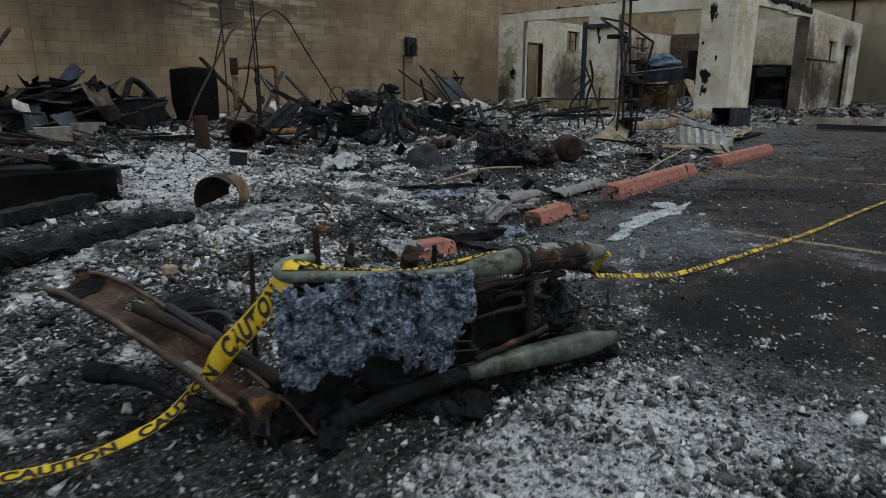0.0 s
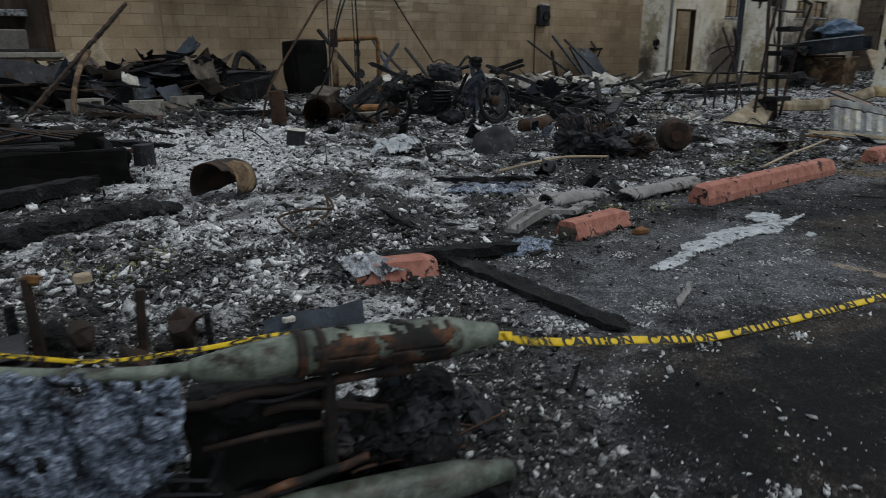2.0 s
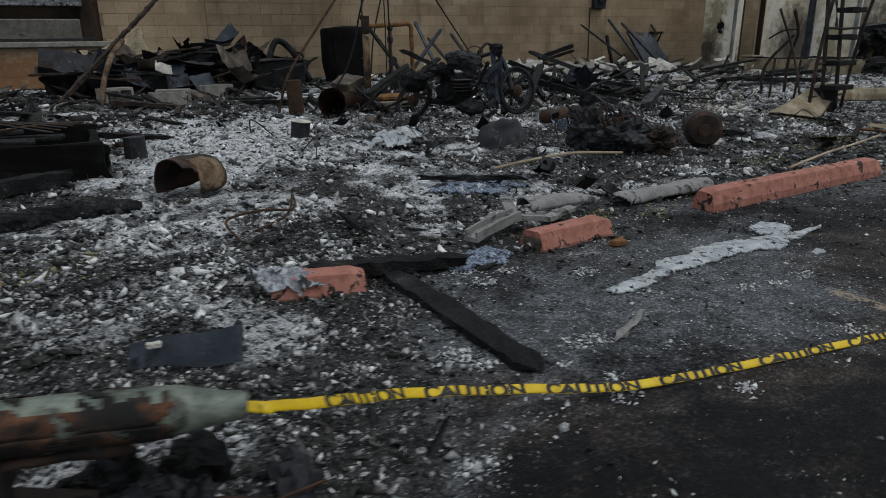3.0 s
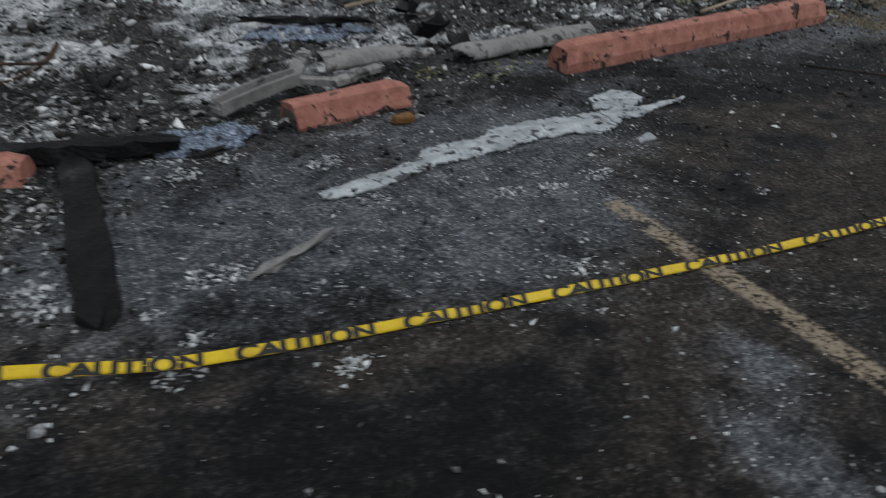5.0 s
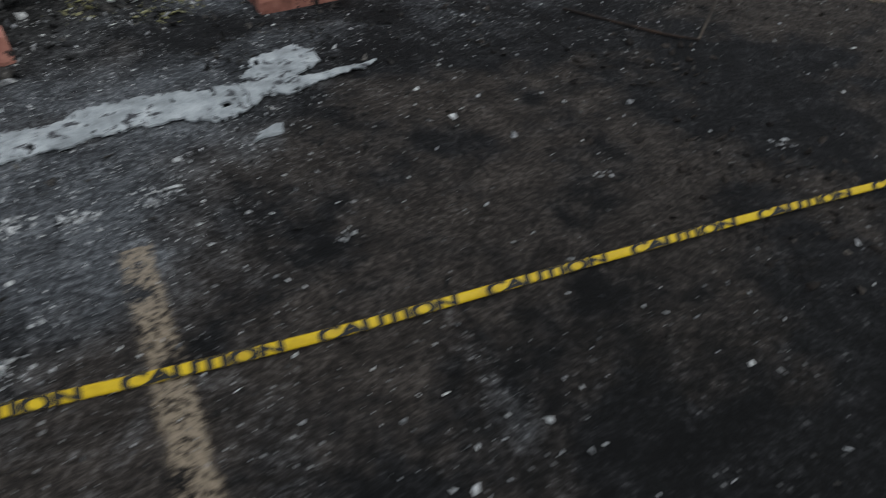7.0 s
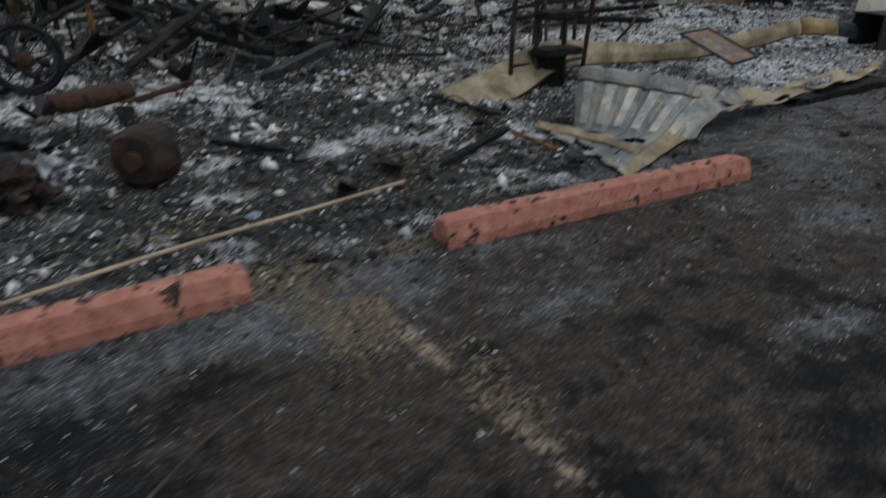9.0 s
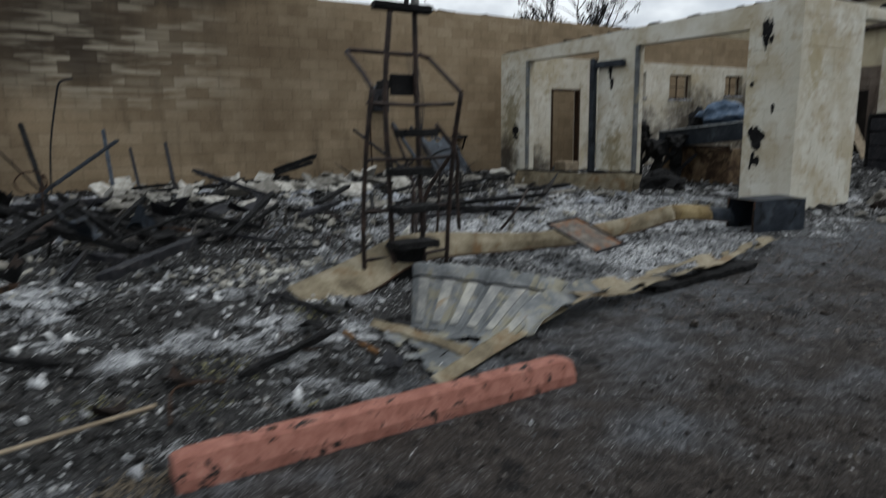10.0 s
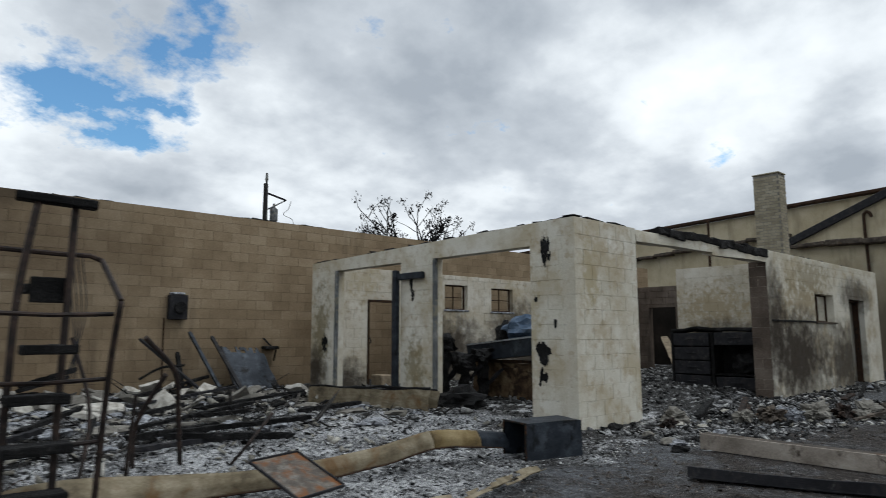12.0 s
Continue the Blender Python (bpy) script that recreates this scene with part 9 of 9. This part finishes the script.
def scatter(name, label, mat, area, count, size, share, seed, sink=0.3, long=1.0, lift=0.0, flat=(0.14, 0.55)):
    """One mesh of many small pieces lying on the ground. share(x, y): how likely a piece stays."""
    rng = np.random.default_rng(seed)
    x0, x1, y0, y1 = area
    x, y = rng.uniform(x0, x1, count), rng.uniform(y0, y1, count)
    keep = rng.uniform(0, 1, count) < share(x, y)
    x, y = x[keep], y[keep]
    n = len(x)
    z = ground_z(x, y)
    s = size[0] * (size[1] / size[0]) ** (rng.uniform(0, 1, n) ** 2.1)
    shapes = COARSE if size[1] > 0.035 else FINE
    kind = rng.integers(0, len(shapes), n)
    turn, tilt = rng.uniform(0, 2 * np.pi, n), rng.normal(0, 0.35 + lift, (n, 2))
    sc = np.stack([s * rng.uniform(0.7, 1.7, n) * long, s * rng.uniform(0.6, 1.1, n), s * rng.uniform(*flat, n)], 1)
    vs, fs, base = [], [], 0
    for k, (v, f) in enumerate(shapes):
        m = kind == k
        c = int(m.sum())
        if not c:
            continue
        p = v[None] * sc[m][:, None]
        ca, sa = np.cos(turn[m])[:, None], np.sin(turn[m])[:, None]
        px, py = p[..., 0] * ca - p[..., 1] * sa, p[..., 0] * sa + p[..., 1] * ca
        pz = p[..., 2] + px * tilt[m][:, :1] + py * tilt[m][:, 1:]
        q = np.stack([px + x[m][:, None], py + y[m][:, None], pz + (z[m] + sc[m][:, 2] * (1 - 2 * sink))[:, None]], -1)
        vs.append(q.reshape(-1, 3))
        fs.append((f[None] + (base + np.arange(c) * len(v))[:, None, None]).reshape(-1, 3))
        base += c * len(v)
    vs, fs = np.concatenate(vs), np.concatenate(fs)
    me = bpy.data.meshes.new(name)
    me.vertices.add(len(vs))
    me.vertices.foreach_set("co", vs.ravel())
    me.loops.add(fs.size)
    me.loops.foreach_set("vertex_index", fs.ravel())
    me.polygons.add(len(fs))
    me.polygons.foreach_set("loop_start", np.arange(0, fs.size, 3))
    me.update(calc_edges=True)
    me.materials.append(mat)
    return tagged(new(name, me), label, "debris", kind="stuff")


def dark_side(x, y, k=1.0):
    return debris_share(x, y) * np.clip(1 - k * ash_share(x, y), 0, 1)


def clump(x, y):
    """Pieces gather in handfuls, with bare ground between."""
    return 0.10 + 1.3 * step(0.46, 0.58, fbm(x * 4.5, y * 4.5, 71, 4))


scatter("ash_chips", "ash and char chips covering the near ground", CHIPS_GREY, (2.4, 5.6, 1.4, 5.2), 56000, (0.002, 0.018), lambda x, y: debris_share(x, y) * (0.85 - 0.3 * ash_share(x, y)), 1, 0.35, 1.0, 0.0, (0.3, 0.8))
scatter("pale_chips", "pale ash chips by the motorcycle", CHIPS_PALE, (2.4, 5.8, 1.4, 4.6), 70000, (0.002, 0.013), lambda x, y: debris_share(x, y) * (0.12 + 0.88 * ash_share(x, y)) * clump(x, y), 2, 0.3, 0.8, 0.0, (0.5, 1.0))
scatter("ash_pebbles", "white and grey ash pebbles by the motorcycle", CHIPS_PALE, (2.6, 5.6, 1.5, 5.4), 11000, (0.009, 0.034), lambda x, y: debris_share(x, y) * (0.14 + 0.8 * ash_share(x, y)) * clump(x, y), 19, 0.3, 0.9, 0.0, (0.35, 0.8))
scatter("ash_pebbles", "white ash clumps over the field", CHIPS_PALE, (3.6, 12.5, 4.0, 9.5), 11000, (0.011, 0.046), lambda x, y: debris_share(x, y) * (0.10 + 0.9 * ash_share(x, y)) * clump(x, y), 20, 0.3, 0.9, 0.0, (0.35, 0.8))
scatter("char_chips", "black char chips round the motorcycle", CHIPS_DARK, (2.4, 5.6, 1.6, 4.4), 9000, (0.004, 0.026), lambda x, y: dark_side(x, y), 12)
scatter("char_slivers", "black char slivers round the motorcycle", CHIPS_DARK, (2.4, 5.6, 1.9, 4.4), 1200, (0.004, 0.012), lambda x, y: dark_side(x, y), 14, 0.1, 5.0, 0.05)
scatter("debris_chips", "ash, char and plaster chips over the field", CHIPS_GREY, (2.6, 13.5, 3.9, 9.0), 48000, (0.004, 0.03), lambda x, y: debris_share(x, y) * (0.9 - 0.5 * ash_share(x, y)), 3, 0.35, 1.0, 0.0, (0.25, 0.7))
scatter("pale_chips", "pale ash chips over the field", CHIPS_PALE, (3.0, 13.5, 4.0, 10.0), 46000, (0.004, 0.024), lambda x, y: debris_share(x, y) * (0.06 + 0.9 * ash_share(x, y)) * clump(x, y), 4, 0.3, 0.9, 0.0, (0.25, 0.7))
scatter("char_chips", "black char chips over the field", CHIPS_DARK, (2.8, 13.0, 3.9, 9.0), 13000, (0.006, 0.045), lambda x, y: dark_side(x, y, 1.1), 5)
scatter("char_slivers", "black char slivers over the field", CHIPS_DARK, (2.8, 13.5, 3.9, 9.0), 2600, (0.006, 0.02), lambda x, y: dark_side(x, y, 0.95), 15, 0.1, 5.0, 0.06)
scatter("pale_slivers", "grey splinters over the field", CHIPS_GREY, (2.8, 13.5, 3.9, 10.0), 1200, (0.006, 0.018), lambda x, y: debris_share(x, y), 16, 0.1, 4.0, 0.05)
scatter("debris_chips", "coarse debris towards the wall", CHIPS_GREY, (3.0, 18.2, 8.5, 14.8), 26000, (0.010, 0.07), lambda x, y: 0.75 - 0.35 * ash_share(x, y), 6)
scatter("char_chips", "coarse black char towards the wall", CHIPS_DARK, (3.0, 18.2, 8.5, 14.8), 9000, (0.015, 0.12), lambda x, y: 1 - ash_share(x, y), 7)
scatter("char_slivers", "black slats and splinters towards the wall", CHIPS_DARK, (3.0, 18.2, 8.5, 14.6), 5000, (0.012, 0.05), lambda x, y: 1 - 0.8 * ash_share(x, y), 17, 0.1, 7.0, 0.06)
scatter("pale_chips", "grey ash gravel before the bays", CHIPS_GREY, (12.0, 18.3, 5.6, 11.5), 12000, (0.008, 0.040), lambda x, y: debris_share(x, y) * 0.75, 13)
scatter("pale_chips", "pale ash gravel before the bays", CHIPS_PALE, (11.0, 18.3, 5.4, 11.5), 40000, (0.006, 0.026), lambda x, y: debris_share(x, y) * (0.15 + ash_share(x, y)), 8)
scatter("pale_chips", "white and grey ash lying by the burned wall", CHIPS_PALE, (18.4, 26.0, 4.5, 6.9), 15000, (0.012, 0.034), lambda x, y: step(4.5, 5.2, y - 0.12 * (22.0 - x)) * step(0.42, 0.56, fbm(x * 1.6, y * 1.6, 83, 3)), 48, 0.3, 1.2, 0.0, (0.15, 0.5))
scatter("debris_chips", "debris on the building floor and by its walls", CHIPS_GREY, (18.4, 31, 5.2, 13.3), 16000, (0.015, 0.08), lambda x, y: debris_share(x, y) * 0.8, 9)
scatter("dust_chips", "small pale chips strewn over the asphalt", CHIPS_PALE, (4.4, 14.0, 0.8, 4.8), 52000, (0.0014, 0.008), lambda x, y: (1 - debris_share(x, y)) * (0.12 + dust_share(x, y)) * (0.15 + 1.5 * step(0.40, 0.62, fbm(x * 5.3, y * 5.3, 77, 3))) * (1 - 0.75 * step(8.0, 9.5, x)), 10)
scatter("dirt_clods", "dark brown dirt clods on the asphalt", CHIPS_BROWN, (8.0, 13.5, 1.0, 5.8), 17000, (0.003, 0.022), lambda x, y: (1 - debris_share(x, y)) * step(0.42, 0.62, fbm(x * 1.9, y * 1.9, 91, 4)), 22, 0.4, 0.9, 0.0, (0.25, 0.7))
scatter("dust_chips", "larger pale chips strewn over the asphalt", CHIPS_PALE, (4.6, 13.0, 1.2, 4.6), 420, (0.004, 0.014), lambda x, y: 1 - 0.8 * debris_share(x, y), 11)
scatter("ash_flakes", "white flat ash flakes lying over the field", CHIPS_WHITE, (3.0, 12.5, 4.0, 10.0), 6000, (0.012, 0.05), lambda x, y: debris_share(x, y) * (0.10 + 0.9 * ash_share(x, y)) * step(0.35, 0.6, fbm(x * 2.1, y * 2.1, 55, 3)), 31, 0.2, 0.9, 0.1, (0.12, 0.4))
scatter("ash_flakes", "white flat ash flakes near the motorcycle", CHIPS_WHITE, (2.6, 5.6, 1.5, 5.2), 2600, (0.006, 0.028), lambda x, y: debris_share(x, y) * (0.2 + 0.75 * ash_share(x, y)) * clump(x, y), 32, 0.25, 0.9, 0.05, (0.25, 0.6))
scatter("dust_chips", "white ash crumbs strewn before the motorcycle", CHIPS_WHITE, (4.5, 5.45, 1.6, 3.0), 700, (0.004, 0.018), lambda x, y: (1 - 0.7 * debris_share(x, y)) * clump(x, y), 47, 0.3, 0.9, 0.0, (0.3, 0.8))
scatter("ash_flakes", "white flat ash flakes on the asphalt", CHIPS_WHITE, (4.8, 8.6, 1.9, 3.9), 60, (0.005, 0.018), lambda x, y: 1 - debris_share(x, y), 33, 0.25, 0.9, 0.0, (0.15, 0.35))
scatter("plaster_lumps", "cream plaster lumps before the bent sheet", CHIPS_PLASTER, (10.2, 12.0, 6.1, 7.7), 700, (0.018, 0.07), lambda x, y: np.clip(blobs(x, y, [(11.2, 7.0, 0.5, 0.4, 1.0)]), 0, 1), 36, 0.25, 0.9, 0.1, (0.2, 0.6))
scatter("plaster_lumps", "grey and cream rubble lumps by the burned wall", CHIPS_PLASTER, (19.2, 25.0, 4.6, 6.9), 600, (0.03, 0.09), lambda x, y: np.clip(blobs(x, y, [(21.6, 5.6, 0.8, 0.5, 1.0), (22.8, 5.0, 0.9, 0.4, 1.0), (20.2, 6.5, 0.5, 0.3, 0.7)]), 0, 1), 37, 0.3, 0.9, 0.0, (0.3, 0.6))
for k, (x, y, s) in enumerate(((21.0, 6.0, 0.20), (21.35, 5.75, 0.26), (21.7, 5.55, 0.20), (22.1, 5.4, 0.28), (22.5, 5.15, 0.22), (22.9, 4.95, 0.30), (23.3, 4.75, 0.24), (21.9, 5.8, 0.18), (20.15, 6.6, 0.22), (19.6, 6.4, 0.14), (22.7, 5.5, 0.2))):
    lump("rubble_lump", (x, y, 0.05 + 0.22 * s), (s * 0.85, s * 0.55, s * 0.42), (CONCRETE, SCORCH, PALE_ASH, CONCRETE, BROWN_CHAR)[k % 5], "grey ashy lump of rubble by the burned wall", "rubble", 40 + k, 0.9, 4, "rubble lumps by the wall")
scatter("debris_chips", "char and ash debris by the burned wall", CHIPS_GREY, (18.6, 26.0, 4.4, 6.9), 8000, (0.012, 0.06), lambda x, y: step(4.5, 5.2, y - 0.12 * (22.0 - x)), 38, 0.25, 1.3, 0.1)
scatter("dirt_crumbs", "grey-brown dirt trodden over the asphalt", CHIPS_DIRT, (13.0, 24.0, 2.0, 6.2), 12000, (0.010, 0.035), lambda x, y: (1 - debris_share(x, y)) * step(0.34, 0.56, fbm(x * 1.1, y * 1.1, 97, 4)), 39, 0.4, 1.0, 0.0, (0.04, 0.12))
scatter("plaster_lumps", "cream and white plaster lumps among the debris", CHIPS_PLASTER, (8.8, 18.2, 7.2, 14.5), 700, (0.035, 0.11), lambda x, y: step(0.42, 0.6, fbm(x * 0.9, y * 0.9, 88, 3)), 35, 0.2, 0.9, 0.0, (0.3, 0.7))
scatter("char_crumbs", "black char crumbs strewn along the debris edge", CHIPS_DARK, (4.4, 12.0, 1.8, 5.4), 42000, (0.003, 0.016), lambda x, y: (1 - debris_share(x, y)) * np.clip(1.6 * np.exp(-np.maximum(edge_y(x) - y, 0) / 0.25) + 0.10 * np.exp(-np.maximum(edge_y(x) - y, 0) / 1.2), 0, 1) * step(0.38, 0.58, fbm(x * 2.7, y * 2.7, 66, 4)), 34, 0.3, 1.1, 0.1, (0.15, 0.6))

scatter("sand_grains", "tan sand lying on the asphalt between the wheel stops", CHIPS_SAND, (9.0, 10.2, 2.7, 4.5), 60000, (0.004, 0.014), lambda x, y: np.clip(blobs(x, y, [(9.34, 4.25, 0.15, 0.13, 1.0), (9.42, 3.98, 0.11, 0.15, 1.0), (9.44, 3.72, 0.08, 0.14, 0.8), (9.60, 3.85, 0.10, 0.16, 0.5), (9.72, 3.25, 0.08, 0.2, 0.5), (9.95, 4.28, 0.2, 0.08, 0.5)]), 0, 1) * step(0.25, 0.55, fbm(x * 6, y * 6, 123, 3)), 44, 0.2, 1.0, 0.0, (0.15, 0.4))
TUFTS = ((4.15, 4.75, 0.18), (3.75, 4.45, 0.14), (3.35, 3.85, 0.10), (3.95, 5.0, 0.12), (10.45, 5.25, 0.16), (10.3, 4.85, 0.09), (9.16, 4.94, 0.14), (8.95, 4.85, 0.1), (7.22, 4.28, 0.10), (7.10, 4.2, 0.07), (9.9, 5.1, 0.12), (4.4, 4.9, 0.12), (10.7, 4.66, 0.05), (6.9, 4.35, 0.08), (11.2, 5.9, 0.14))
scatter("insulation_fluff", "singed yellow insulation fluff in small heaps", CHIPS_YELLOW, (4.0, 11.8, 4.0, 6.3), 90000, (0.003, 0.02), lambda x, y: np.clip(blobs(x, y, [(a, b, r, r * 0.8, 0.8) for a, b, r in TUFTS]), 0, 1), 21)
CRUMBS = ((5.33, 3.30, 0.07), (5.36, 3.22, 0.05), (5.09, 2.80, 0.06), (5.03, 3.38, 0.06), (6.19, 3.69, 0.06), (5.77, 3.17, 0.06), (5.74, 3.95, 0.08), (5.82, 4.0, 0.07), (5.9, 3.86, 0.05), (5.93, 2.72, 0.05), (5.62, 2.85, 0.05), (6.61, 3.22, 0.045), (6.74, 3.18, 0.05), (6.55, 2.80, 0.05), (6.25, 3.37, 0.045), (5.72, 3.18, 0.06), (5.66, 2.95, 0.04), (6.93, 3.19, 0.05), (6.49, 2.63, 0.02), (5.58, 3.08, 0.03), (7.28, 2.86, 0.025), (7.96, 2.80, 0.025), (8.5, 2.7, 0.03), (7.24, 2.18, 0.035), (5.05, 2.3, 0.06), (5.5, 2.2, 0.05), (6.0, 2.3, 0.04), (5.75, 3.8, 0.06), (10.4, 4.45, 0.07), (10.1, 4.5, 0.1), (9.2, 4.5, 0.09))
scatter("ash_crumbs", "white ash crumbs in small clusters on the asphalt", CHIPS_WHITE, (4.8, 11.0, 1.9, 4.8), 170000, (0.004, 0.014), lambda x, y: np.clip(blobs(x, y, [(a, b, r * 0.8, r * 0.55, 1.6) for a, b, r in CRUMBS]), 0, 1), 18)

# ---- blocks of the walls ----
block_courses(wall_back, pose(6.9, WY - 0.025, 0), 27.1, WH, TAN_BLOCK, "tan", depth=0.003, joint=0.009, pick=lambda u, v: 5.5 < u < 11.6 and 0.35 < v < 3.2)
block_courses(wall_back, pose(-6, WY - 0.025, 0), 12.88, WH, TAN_BLOCK, "tan", depth=0.003, joint=0.009, holes=((8.9, 11.15, 0.95, 2.2),))
block_courses(wall_front, pose(FX, 13.42, 0, 0, 0, -90), 6.25, 2.5, WHITE_BLOCK, "white", holes=((0.84, 2.84, 0, 2.6), (3.67, 5.70, 0, 2.6)), depth=0.006, joint=0.004)
block_courses(wall_side, pose(FX - 0.006, SY, 0), 1.526, 2.83, WHITE_BLOCK, "white", depth=0.006, joint=0.004, pick=lambda u, v: True)
block_courses(wall_side, pose(24.7, SY, 0), 7.5, 2.93, WHITE_BLOCK, "white", holes=((2.6, 3.85, 1.54, 2.17), (5.0, 6.2, 0, 2.12)), depth=0.006, joint=0.004)
block_courses(wall_side, pose(24.7, SY + 0.34, 0, 0, 0, -90), 0.34, 2.7, BROWN_BLOCK, "brown", depth=0.004, joint=0.004, bl=0.34)
block_courses(wall_inner, pose(26.3, 9.7, 0, 0, 0, -90), 2.37, 2.84, SOOTY_WHITE, "sooty", depth=0.006, joint=0.004)
block_courses(wall_rear, pose(FX + 0.22, BY, 0), 11.6, 2.7, SOOTY_WHITE, "sooty", holes=((1.15, 2.02, 0, 2.03), (3.43, 4.2, 1.87, 2.47), (5.06, 5.9, 1.85, 2.45), (7.3, 8.05, 1.95, 2.48), (8.35, 9.25, 1.98, 2.5)), depth=0.006, joint=0.004)
block_courses(wall_east, pose(30.2, 13.6, 0, 0, 0, -90), 6.2, 2.75, BROWN_BLOCK, "brown", holes=((0.9, 1.8, 0, 2.1),), depth=0.02, joint=0.012)


# ---- an open crack in the asphalt ----
def crack_strip(pts, w, seed):
    p = smooth_path(pts, 14)
    bm, rows_ = bmesh.new(), []
    for k, q in enumerate(p):
        d = (p[min(k + 1, len(p) - 1)] - p[max(k - 1, 0)]).normalized()
        s = Vector((-d.y, d.x, 0))
        q = q + s * 0.02 * noise.noise(Vector((k * 0.45, seed, 0)))
        ww = w * (0.3 + 1.0 * abs(noise.noise(Vector((k * 0.7, seed, 4)))))
        rows_.append([bm.verts.new((v.x, v.y, gz(v.x, v.y) + 0.002)) for v in (q - s * ww, q + s * ww)])
    for a, b in zip(rows_, rows_[1:]):
        bm.faces.new((a[0], b[0], b[1], a[1]))
    return bm


for k_, pts_ in enumerate((((7.42, 2.66, 0), (7.42, 2.49, 0), (7.455, 2.29, 0), (7.425, 2.14, 0), (7.35, 1.94, 0), (7.33, 1.5, 0)), ((8.0, 4.0, 0), (8.25, 3.7, 0), (8.3, 3.35, 0), (8.6, 3.1, 0)))):
    tagged(new("asphalt_crack", mesh_of(crack_strip([Vector(q) for q in pts_], 0.006, k_ * 3.7), "asphalt_crack")), "thin dark crack in the asphalt", "crack", kind="structure").data.materials.append(CHAR)
